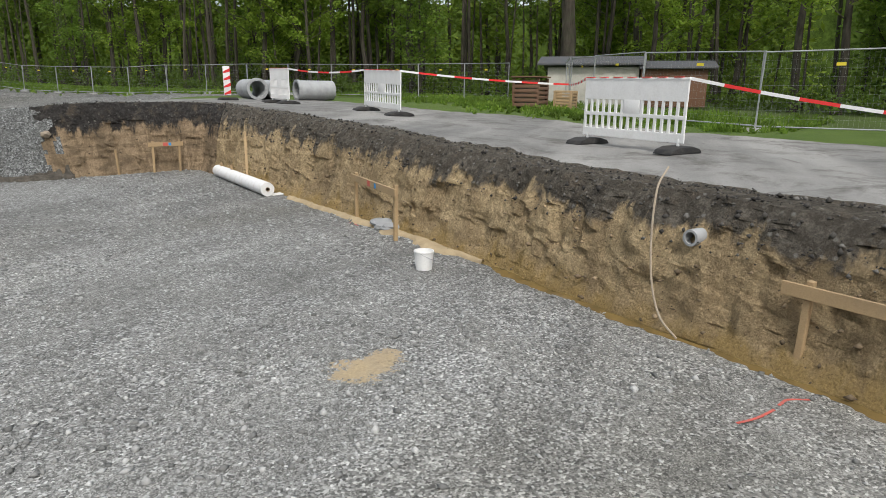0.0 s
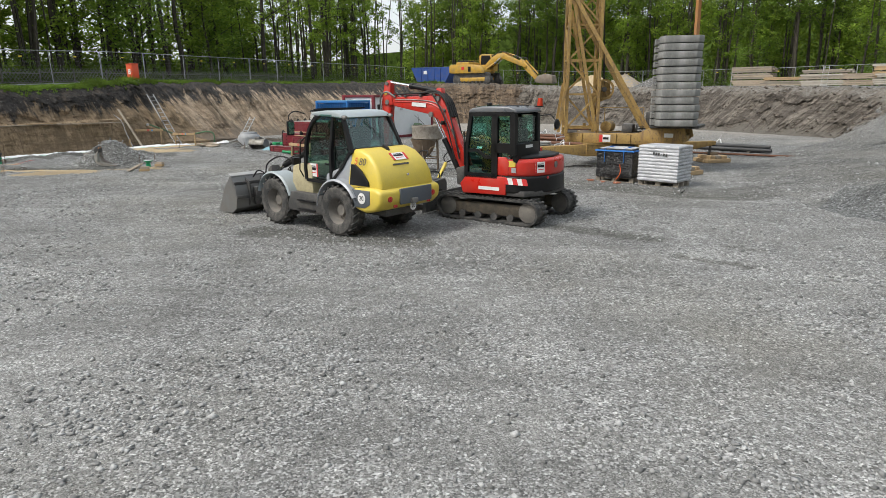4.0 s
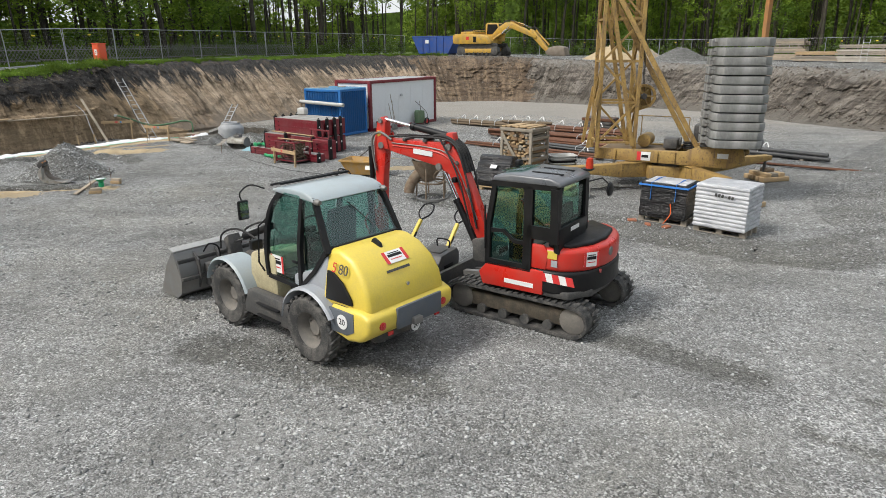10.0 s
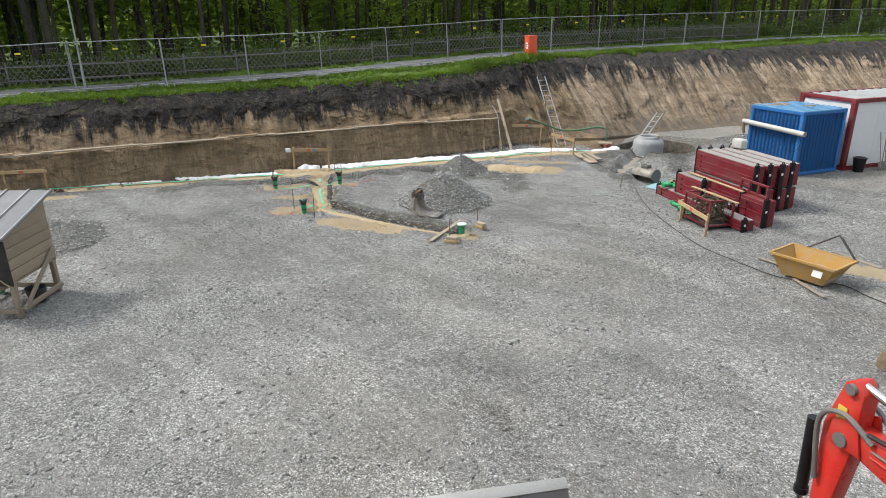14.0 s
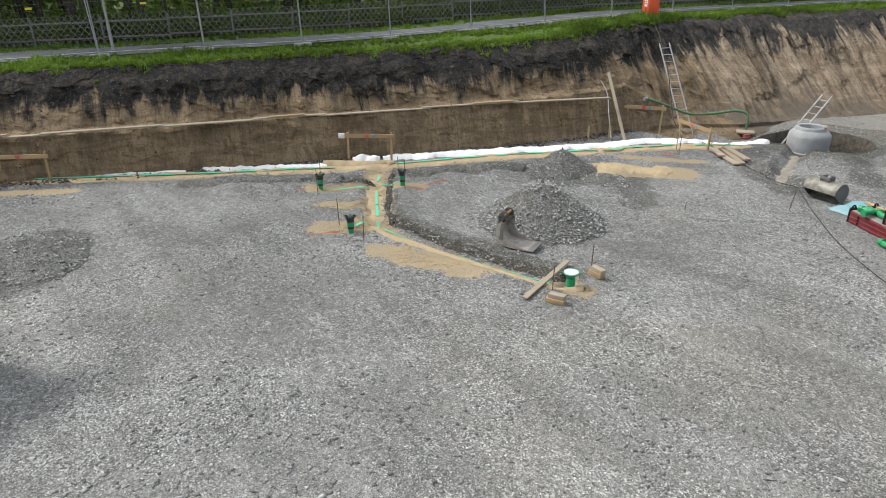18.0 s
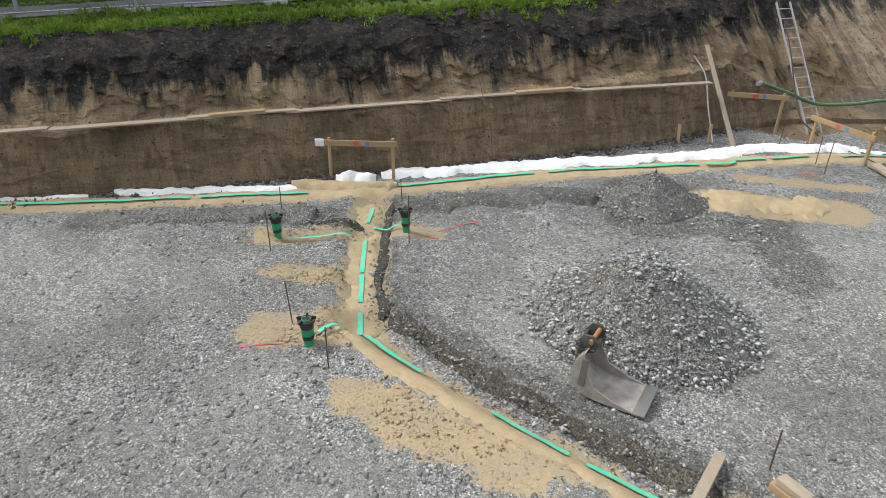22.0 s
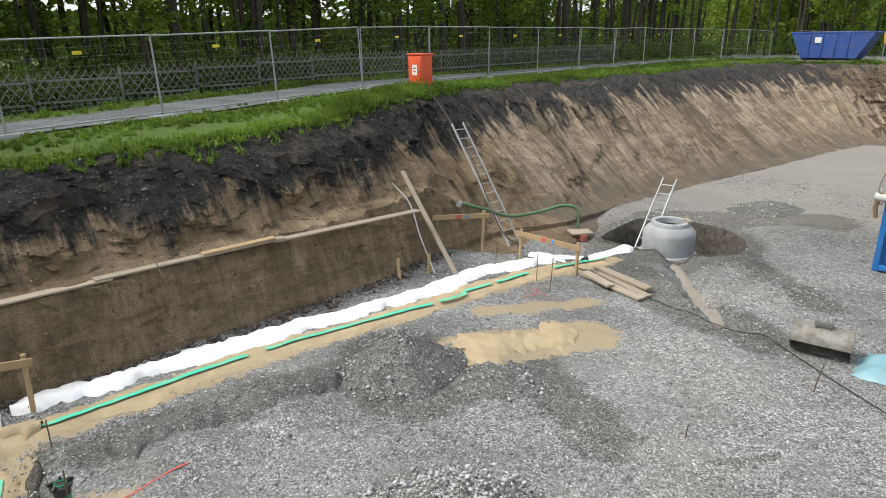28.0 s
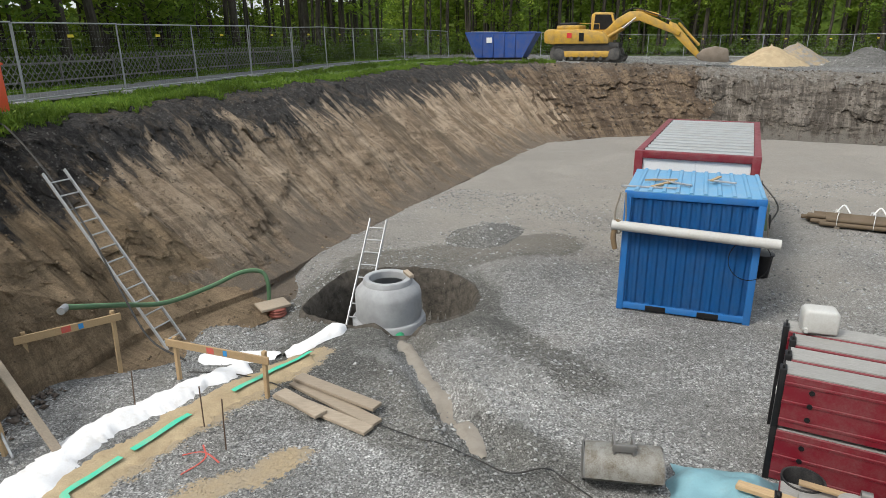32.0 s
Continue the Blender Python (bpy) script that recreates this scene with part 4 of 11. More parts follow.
def tree_kind(seed, height, low, leaf, spread, per=26, clumps=70, size=0.2, lean=0.3):
    rng = np.random.default_rng(seed)
    top = height * 0.92
    mid = [(0, 0, -0.3)]
    x = y = 0.0
    for k in range(1, 8):
        x += rng.normal() * lean * 0.35
        y += rng.normal() * lean * 0.35
        mid.append((x, y, top * k / 7))
    line = curve_pts(mid, 21)
    r0 = 0.011 * height + 0.04
    bm = bmesh.new()
    rows = []
    for k, p in enumerate(line):
        r = r0 * (1 - 0.85 * k / (len(line) - 1)) * (1.5 if k == 0 else 1.0)
        rows.append([bm.verts.new(p + Vector((r * math.cos(a), r * math.sin(a), 0))) for a in [j * math.tau / 8 for j in range(8)]])
    for a, b in zip(rows, rows[1:]):
        for j in range(8):
            bm.faces.new((a[j], a[(j + 1) % 8], b[(j + 1) % 8], b[j]))
    cl = []
    for k in range(16):
        f = low / height + (1 - low / height) * (k + 0.5) / 16
        i = min(len(line) - 2, int(f * (len(line) - 1)))
        p = line[i]
        ang = k * 2.4 + rng.random()
        ln = spread * (0.45 + 0.55 * math.sin(math.pi * min(1, 0.2 + 0.8 * (k + 1) / 17))) * (0.7 + 0.6 * rng.random())
        q = p + Vector((math.cos(ang) * ln * 0.55, math.sin(ang) * ln * 0.55, ln * 0.35))
        e = p + Vector((math.cos(ang) * ln, math.sin(ang) * ln, ln * (0.4 + 0.3 * rng.random())))
        tube([p, q, e], max(0.015, r0 * 0.22 * (1 - f * 0.6)), 5, bm)
        for m in range(clumps // 16 + 1):
            t = 0.35 + 0.75 * rng.random()
            c = p.lerp(e, t)
            cl.append((c.x + rng.normal() * 0.35, c.y + rng.normal() * 0.35, c.z + rng.normal() * 0.4, 0.45 + 0.6 * rng.random()))
    return mesh_of(bm, BARK, "trunk", 40), leaf_cloud(cl, per, size, rng)


TREES = []
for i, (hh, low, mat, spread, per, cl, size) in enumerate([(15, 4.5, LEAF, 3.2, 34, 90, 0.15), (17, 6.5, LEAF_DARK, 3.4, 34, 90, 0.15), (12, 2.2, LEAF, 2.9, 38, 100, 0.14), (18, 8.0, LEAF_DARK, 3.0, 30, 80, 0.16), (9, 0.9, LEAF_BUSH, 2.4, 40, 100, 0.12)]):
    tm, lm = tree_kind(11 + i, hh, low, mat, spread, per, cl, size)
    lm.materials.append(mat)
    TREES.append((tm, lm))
TREE_LABELS = ["slender broadleaf tree in fresh light green leaf", "tall woodland tree with a bare lower trunk, leaves coloured as shaded", "low-branched tree with bright spring foliage", "tall thin tree with high sparse crown", "young bushy tree leafing out down to the ground"]


def plant(kind, x, y, z, rz, s, group):
    ob = thing("tree", None, TREE_LABELS[kind], "tree", group)
    ob.matrix_world = Matrix.Translation((x, y, z)) @ Matrix.Rotation(rz, 4, "Z") @ Matrix.Diagonal((s, s, s, 1))
    part("trunk", TREES[kind][0], None, ob)
    part("crown", TREES[kind][1], None, ob)
    return ob


def rim_z(x, y):
    """Ground height outside the pit, taken from the ring that is nearest in direction."""
    best, z = 1e9, 3.0
    for b, r, zr, o, zo, *_ in RING:
        for p, h in ((r, zr), (((r[0] + o[0]) / 2, (r[1] + o[1]) / 2), (zr + zo) / 2), (o, zo)):
            d = (p[0] - x) ** 2 + (p[1] - y) ** 2
            if d < best:
                best, z = d, h
    return z


# edge of the woods: line, depth, trees per metre
WOODS = [
    ([(-50, 2), (-40.5, 20), (-36.2, 31), (-33.6, 40)], 19, 0.95, "trees behind the hedge"),
    ([(-33.6, 40), (-32.0, 46), (-27.5, 58), (-24, 70), (-20, 82), (-12, 93)], 13, 0.72, "trees behind the footpath"),
    ([(-12, 94), (0, 97), (14, 96), (26, 90), (36, 82)], 18, 1.15, "trees north of the pit"),
    ([(36, 82), (43, 68), (47, 54), (46, 40), (45, 28), (44, 12), (40, 3), (36, -3)], 20, 0.95, "trees east of the pit"),
    ([(33, -5), (27, -9), (23, -14), (20, -24)], 16, 1.1, "trees beside the hut"),
]
trng = random.Random(5)
for line, depth, dens, grp in WOODS:
    for (x0, y0), (x1, y1) in zip(line, line[1:]):
        ln = math.hypot(x1 - x0, y1 - y0)
        nx, ny = -(y1 - y0) / ln, (x1 - x0) / ln
        if nx * ((x0 + x1) / 2 + 6) + ny * ((y0 + y1) / 2 - 24) < 0:
            nx, ny = -nx, -ny
        for k in range(int(ln * dens)):
            t = trng.random()
            d = 0.6 + depth * trng.random() ** 1.3
            x, y = x0 + (x1 - x0) * t + nx * d, y0 + (y1 - y0) * t + ny * d
            kind = trng.choice((0, 1, 2, 3, 4, 2, 0) if d < 9 else (0, 1, 3, 2, 1))
            plant(kind, x, y, rim_z(x, y) - 0.05, trng.random() * 6.3, 0.75 + 0.5 * trng.random(), grp)

# undergrowth and the depth of the wood
brng = np.random.default_rng(3)
clumps, far_clumps = [], []
for line, depth, dens, grp in WOODS:
    for (x0, y0), (x1, y1) in zip(line, line[1:]):
        ln = math.hypot(x1 - x0, y1 - y0)
        nx, ny = -(y1 - y0) / ln, (x1 - x0) / ln
        if nx * ((x0 + x1) / 2 + 6) + ny * ((y0 + y1) / 2 - 24) < 0:
            nx, ny = -nx, -ny
        for k in range(int(ln * 10)):
            t, d = brng.random(), 0.2 + 9 * brng.random() ** 1.6
            x, y = x0 + (x1 - x0) * t + nx * d, y0 + (y1 - y0) * t + ny * d
            h = 0.2 + (0.35 + 1.8 * brng.random() ** 2) * min(1, 0.3 + d / 4)
            clumps.append((x, y, rim_z(x, y) + h, 0.35 + 0.5 * brng.random()))
        thin = grp == "trees behind the footpath"  # a narrow belt with the sky behind it
        for k in range(int(ln * (16 if thin else 30))):
            t, d = brng.random(), depth * (0.55 + 0.6 * brng.random())
            x, y = x0 + (x1 - x0) * t + nx * d, y0 + (y1 - y0) * t + ny * d
            far_clumps.append((x, y, rim_z(x, y) + 0.4 + (13 * brng.random() ** 2.4 if thin else 19 * brng.random() ** 1.15), 1.1 + 0.9 * brng.random()))
me = leaf_cloud(clumps, 34, 0.11, brng, 0.7)
me.materials.append(leaf_mat("undergrowth_leaves", (0.045, 0.08, 0.014), (0.08, 0.135, 0.022), (0.14, 0.205, 0.036)))
tagged(new("undergrowth", me), "leafy green undergrowth along the edge of the wood", "undergrowth", kind="stuff")
me = leaf_cloud(far_clumps, 22, 0.3, brng, 0.8)
me.materials.append(LEAF_FAR)
tagged(new("far_woods", me), "dark leafy depth of the wood behind the trees", "woods", kind="stuff")

# bare trunks deeper in the wood
trunks = bmesh.new()
tr2 = random.Random(8)
for line, depth, dens, grp in WOODS:
    for (x0, y0), (x1, y1) in zip(line, line[1:]):
        ln = math.hypot(x1 - x0, y1 - y0)
        nx, ny = -(y1 - y0) / ln, (x1 - x0) / ln
        if nx * ((x0 + x1) / 2 + 6) + ny * ((y0 + y1) / 2 - 24) < 0:
            nx, ny = -nx, -ny
        for k in range(int(ln * 1.9)):
            t, d = tr2.random(), 2 + depth * 0.7 * tr2.random()
            x, y = x0 + (x1 - x0) * t + nx * d, y0 + (y1 - y0) * t + ny * d
            z = rim_z(x, y)
            r, h = tr2.uniform(0.06, 0.17), tr2.uniform(11, 16)
            lx, ly = tr2.gauss(0, 0.5), tr2.gauss(0, 0.5)
            rows = []
            for zz, f in ((-0.3, 1.25), (2, 1.0), (6, 0.85), (h, 0.35)):
                c = Vector((x + lx * (zz / h) ** 2, y + ly * zz / h, z + zz))
                rows.append([trunks.verts.new(c + Vector((r * f * math.cos(a), r * f * math.sin(a), 0))) for a in (0, 1.26, 2.51, 3.77, 5.03)])
            for a, b in zip(rows, rows[1:]):
                for j in range(5):
                    trunks.faces.new((a[j], a[(j + 1) % 5], b[(j + 1) % 5], b[j]))
solo("far_trunks", trunks, BARK, "slim dark trunks standing deeper in the wood", "trunks", kind="stuff")

# a sheet behind the wood, its shade painted in dark greens, closes the horizon
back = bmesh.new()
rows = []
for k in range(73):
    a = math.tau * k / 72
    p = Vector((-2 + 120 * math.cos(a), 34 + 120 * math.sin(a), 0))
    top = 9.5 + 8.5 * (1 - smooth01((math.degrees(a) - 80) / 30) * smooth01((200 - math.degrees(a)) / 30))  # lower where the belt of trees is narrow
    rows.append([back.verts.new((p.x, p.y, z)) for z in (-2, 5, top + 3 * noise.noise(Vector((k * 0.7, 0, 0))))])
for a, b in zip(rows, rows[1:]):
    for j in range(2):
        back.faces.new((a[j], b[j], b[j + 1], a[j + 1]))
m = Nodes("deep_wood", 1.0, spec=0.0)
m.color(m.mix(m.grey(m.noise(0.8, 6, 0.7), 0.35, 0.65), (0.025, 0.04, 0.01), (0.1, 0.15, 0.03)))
solo("backdrop", back, m.mat, "distant woodland closing the horizon, coloured as deep shade", "backdrop", kind="structure")

# ---- footpath, road, verges ----
def strip(name, line, width, mat, label, lift=0.04, cat="path", cross=4):
    bm = bmesh.new()
    pts = curve_pts([(x, y, 0) for x, y in line], 60)
    rows = []
    for k, p in enumerate(pts):
        a, b = pts[max(0, k - 1)], pts[min(len(pts) - 1, k + 1)]
        d = (b - a).normalized()
        nrm = Vector((-d.y, d.x, 0))
        row = []
        for j in range(cross + 1):
            q = p + nrm * (width * (j / cross - 0.5) + 0.05 * noise.noise(p * 0.9 + Vector((0, 0, j))))
            hit = ground.ray_cast(ground.matrix_world.inverted() @ Vector((q.x, q.y, 20)), Vector((0, 0, -1)))
            row.append(bm.verts.new((q.x, q.y, (hit[1].z if hit[0] else 3) + lift)))
        rows.append(row)
    for a, b in zip(rows, rows[1:]):
        for j in range(cross):
            bm.faces.new((a[j], a[j + 1], b[j + 1], b[j]))
    bmesh.ops.recalc_face_normals(bm, faces=bm.faces)
    return solo(name, bm, mat, label, cat, kind="structure")


bpy.context.view_layer.update()
FENCE_NW = [(-44, 2.0), (-38.6, 11.5), (-33.8, 20.8), (-29.4, 31.05), (-26.6, 40.5), (-25.0, 46.2), (-20.9, 57.2), (-16.8, 68.5), (-11, 79)]
strip("footpath", [(x - 1.55, y + 0.55) for x, y in FENCE_NW], 2.7, PATH_ASPHALT, "grey paved footpath behind the site fence")


def verge(name, line, width, height, n, mat, label, seed, blade=0.09):
    """Tufts of long grass and weeds along a line."""
    rng = np.random.default_rng(seed)
    pts = curve_pts([(x, y, 0) for x, y in line], 80)
    cl = []
    for k in range(n):
        i = rng.integers(0, len(pts) - 1)
        p = pts[i].lerp(pts[i + 1], rng.random())
        d = (pts[i + 1] - pts[i]).normalized()
        off = rng.normal() * width * 0.4
        q = p + Vector((-d.y, d.x, 0)) * off
        hit = ground.ray_cast(Vector((q.x, q.y, 20)), Vector((0, 0, -1)))
        if hit[0]:
            s = height * (0.4 + 0.9 * rng.random() ** 2) * (0.5 + 0.8 * abs(noise.noise(q * 0.4)) * 2)
            cl.append((q.x, q.y, hit[1].z + s * 0.45, s))
    me = leaf_cloud(cl, 26, blade, rng, 0.6, 0.7)
    me.materials.append(mat)
    return tagged(new(name, me), label, "grass", kind="stuff")


RIM_NW = [(r[1][0] - 0.3, r[1][1] + 0.12) for r in RING[21:33]][::-1]
verge("rim_grass", RIM_NW, 0.55, 0.2, 4200, LEAF_BUSH, "rough green grass and weeds along the rim of the pit", 1, 0.05)
verge("verge_grass", [(x + 0.75, y - 0.4) for x, y in FENCE_NW], 1.3, 0.12, 3400, LEAF_BUSH, "short uneven grass between rim and site fence", 2, 0.05)
verge("far_verge_grass", [(x - 3.6, y + 1.4) for x, y in FENCE_NW], 0.9, 0.13, 1500, LEAF_BUSH, "grass verge beyond the footpath", 3, 0.06)
verge("east_verge_grass", [(17.5, -6.5), (20.5, 0), (30, 6), (38.5, 14), (39, 30), (40, 44), (42, 56)], 4.5, 0.2, 6000, LEAF_BUSH, "uncut grass under the eastern site fence", 4, 0.08)

LEAF_HEDGE = leaf_mat("dark_hedge_leaves", (0.022, 0.04, 0.01), (0.045, 0.075, 0.015), (0.08, 0.12, 0.025))
HEDGE = [(x - 5.3, y + 2.0) for x, y in FENCE_NW]
for k, (dx, hh) in enumerate(((0.0, 0.6), (-0.4, 1.1))):
    verge("hedge_leaves", [(x + dx, y) for x, y in HEDGE], 0.5, hh, 2200, LEAF_HEDGE, "dense dark green hedge behind the lattice fence", 12 + k, 0.1)

# ---- site fence of mesh panels ----
YELLOW_TAG = paint("yellow_tag", (0.75, 0.6, 0.04), 0.5, 0.1)
CONCRETE = Nodes("concrete", 0.9, spec=0.3)
CONCRETE.color(CONCRETE.mix(CONCRETE.grey(CONCRETE.noise(2.5), 0.35, 0.65), (0.3, 0.3, 0.29), (0.42, 0.415, 0.4)))
CONCRETE.bump(CONCRETE.noise(40), 0.3, 0.006)
CONCRETE = CONCRETE.mat


def fence_panel():
    w, h = 3.4, 2.0
    ob = thing("fence_panel", Matrix(), "galvanised mesh site fence panel on concrete feet", "fence", "site fence panels")
    bm = tube([(0, 0, 0.05), (0, 0, h)], 0.021, 8)
    part("post", bm, STEEL, ob)
    part("post", tube([(w, 0, 0.05), (w, 0, h)], 0.021, 8), STEEL, ob)
    part("top_rail", tube([(0, 0, h - 0.02), (w, 0, h - 0.02)], 0.019, 8), STEEL, ob)
    part("bottom_rail", tube([(0, 0, 0.16), (w, 0, 0.16)], 0.019, 8), STEEL, ob)
    wires = bmesh.new()
    for k in range(1, 32):
        tube([(w * k / 32, 0, 0.16), (w * k / 32, 0, h - 0.02)], 0.0012, 3, wires)
    for k in range(1, 9):
        tube([(0, 0, 0.16 + 1.82 * k / 9), (w, 0, 0.16 + 1.82 * k / 9)], 0.0016, 3, wires)
    part("mesh", wires, STEEL, ob)
    part("foot", box(0.62, 0.2, 0.12, (0, 0, 0.06), 0.02), CONCRETE, ob)
    part("tag", box(0.2, 0.006, 0.075, (1.7, -0.008, 1.66), 0.0), YELLOW_TAG, ob, "small yellow plate")
    return ob


FENCES = [FENCE_NW, [(-10, 80), (2, 86), (14, 86), (24, 81), (31, 72), (34.5, 62), (36.5, 51), (36.2, 41.5), (36, 31), (35.6, 21.5), (34, 12), (31, 6.5), (28.5, 3.2)], [(26.5, 1.6), (21.3, 0.8), (18.3, -0.6), (15.2, -2.6), (14.0, -6.2), (12.6, -11)]]
panel = fence_panel()
first = True
for line in FENCES:
    carry = Vector(line[0])
    for a, b in zip(line, line[1:]):
        b = Vector(b)
        while (b - carry).length > 3.3:
            d = (b - carry).normalized()
            q = carry + d * 3.42
            z0, z1 = [(lambda h: h[1].z if h[0] else 3)(ground.ray_cast(Vector((p.x, p.y, 20)), Vector((0, 0, -1)))) for p in (carry, q)]
            m = Matrix.Translation((carry.x, carry.y, z0 - 0.02)) @ Matrix.Rotation(math.atan2(d.y, d.x), 4, "Z") @ Matrix.Rotation(-math.atan2(z1 - z0, 3.42) + trng.uniform(-0.006, 0.006), 4, "Y") @ Matrix.Rotation(trng.uniform(-0.03, 0.03), 4, "X")
            if first:
                panel.matrix_world = m
                first = False
            else:
                copy_thing(panel, m)
            carry = q

# ---- low lattice fence beyond the footpath ----
SLAT = wood("weathered_slat", (0.25, 0.24, 0.22), (0.15, 0.145, 0.13))


def lattice_panel():
    ob = thing("lattice_fence", Matrix(), "low weathered wooden lattice fence with crossed slats", "fence", "lattice fence panels")
    L = 2.5
    part("rail", box(L, 0.04, 0.06, (L / 2, 0, 0.25)), SLAT, ob)
    part("rail", box(L, 0.04, 0.06, (L / 2, 0, 0.85)), SLAT, ob)
    part("post", box(0.07, 0.07, 1.05, (0, 0.05, 0.5), 0.01), SLAT, ob)
    me = mesh_of(box(1.36, 0.02, 0.022), SLAT, "slat", 35)
    for k in range(10):
        for sgn, off in ((1, -0.033), (-1, 0.033)):
            part("slat", me, None, ob, m=pose(0.13 + 0.25 * k, off, 0.58, 0, 50 * sgn, 0))
    return ob


lat = lattice_panel()
first = True
line = [(x - 4.6, y + 1.75) for x, y in FENCE_NW[1:8]]
carry = Vector(line[0])
for b in line[1:]:
    b = Vector(b)
    while (b - carry).length > 2.4:
        d = (b - carry).normalized()
        h = ground.ray_cast(Vector((carry.x, carry.y, 20)), Vector((0, 0, -1)))
        m = Matrix.Translation((carry.x, carry.y, h[1].z if h[0] else 3)) @ Matrix.Rotation(math.atan2(d.y, d.x), 4, "Z")
        if first:
            lat.matrix_world = m
            first = False
        else:
            copy_thing(lat, m)
        carry = carry + d * 2.52

# ---- machine materials ----
BLACK = paint("black_plastic", (0.011, 0.011, 0.012), 0.36, 0.1, dirt_col=(0.09, 0.085, 0.08), spec=0.22)
DARK_STEEL = paint("dark_worn_steel", (0.06, 0.06, 0.06), 0.55, 0.5, 0.3, (0.22, 0.2, 0.18))
GREY_STEEL = paint("bare_grey_steel", (0.2, 0.2, 0.195), 0.5, 0.5, 0.5, (0.24, 0.21, 0.18))
RUBBER = paint("dusty_rubber", (0.028, 0.028, 0.028), 0.85, 0.6, 0.0, (0.21, 0.195, 0.175), 5)
RUBBER_BLACK = paint("black_rubber", (0.02, 0.02, 0.021), 0.6, 0.35, 0.0, (0.14, 0.13, 0.12), 6, spec=0.25)
RIM_GREY = paint("dusty_wheel_rim", (0.13, 0.12, 0.108), 0.75, 0.6, 0.0, (0.25, 0.225, 0.19), 6)
YELLOW = paint("machine_yellow", (0.68, 0.52, 0.075), 0.35, 0.22, 0.0, (0.35, 0.28, 0.14))
SILVER = paint("silver_grey_paint", (0.34, 0.36, 0.39), 0.45, 0.3, 0.1, (0.3, 0.28, 0.25))
ROOF_GREY = paint("pale_roof_paint", (0.33, 0.38, 0.4), 0.4, 0.3, 0.0, (0.35, 0.33, 0.3))
RED = paint("machine_red", (0.54, 0.024, 0.015), 0.28, 0.2, 0.0, (0.25, 0.16, 0.12))
WHITE = paint("white_paint", (0.75, 0.75, 0.74), 0.45, 0.15, 0.0, (0.45, 0.43, 0.4))
CHROME = paint("chromed_rod", (0.7, 0.7, 0.7), 0.15, 0.1, 1.0)
BEACON_LENS = paint("beacon_lens", (0.5, 0.045, 0.02), 0.2, 0.05)
ORANGE_LENS = paint("orange_lens", (0.75, 0.12, 0.02), 0.25, 0.05)
RED_LENS = paint("red_lens", (0.5, 0.03, 0.03), 0.25, 0.05)
LABEL_RED = paint("label_red", (0.6, 0.03, 0.03), 0.5, 0.1)
MIRROR = paint("mirror_glass", (0.8, 0.82, 0.84), 0.03, 0.02, 1.0)
SEAT = paint("seat_cloth", (0.035, 0.04, 0.04), 0.9, 0.2)


def glass_mat(name, tint):
    m = Nodes(name, 0.03)
    m.b.inputs["Base Color"].default_value = (*tint, 1)
    tr = m.node("ShaderNodeBsdfTransparent")
    tr.inputs[0].default_value = (*tint, 1)
    gl = m.node("ShaderNodeBsdfGlossy")
    gl.inputs["Roughness"].default_value = 0.03
    fr = m.node("ShaderNodeLayerWeight")
    fr.inputs[0].default_value = 0.25
    mx = m.node("ShaderNodeMixShader")
    m.link(m.grey(fr.outputs["Facing"], 0.0, 1.0, 0.03, 0.4), mx.inputs[0])
    m.link(tr.outputs[0], mx.inputs[1])
    m.link(gl.outputs[0], mx.inputs[2])
    m.link(mx.outputs[0], m.t.nodes["Material Output"].inputs[0])
    return m.mat


GLASS = glass_mat("tinted_cab_glass", (0.6, 0.79, 0.75))


def pane(name, outline, parent, axis="y", c=0.0, m=None, th=0.008):
    ob = part(name, prism(outline, th, axis, c), GLASS, parent, "tinted glass pane", m=m)
    ob.visible_shadow = False
    return ob


def lettering(text, size, mat, parent, m, name="lettering", label="", th=0.002):
    cu = bpy.data.curves.new("text", "FONT")
    cu.body, cu.size, cu.extrude, cu.align_x, cu.align_y = text, size, th, "CENTER", "CENTER"
    ob = new("tmp_text", cu)
    me = bpy.data.meshes.new_from_object(ob)
    bpy.data.objects.remove(ob)
    me.materials.clear()
    me.materials.append(mat)
    return part(name, me, None, parent, label, m=m)


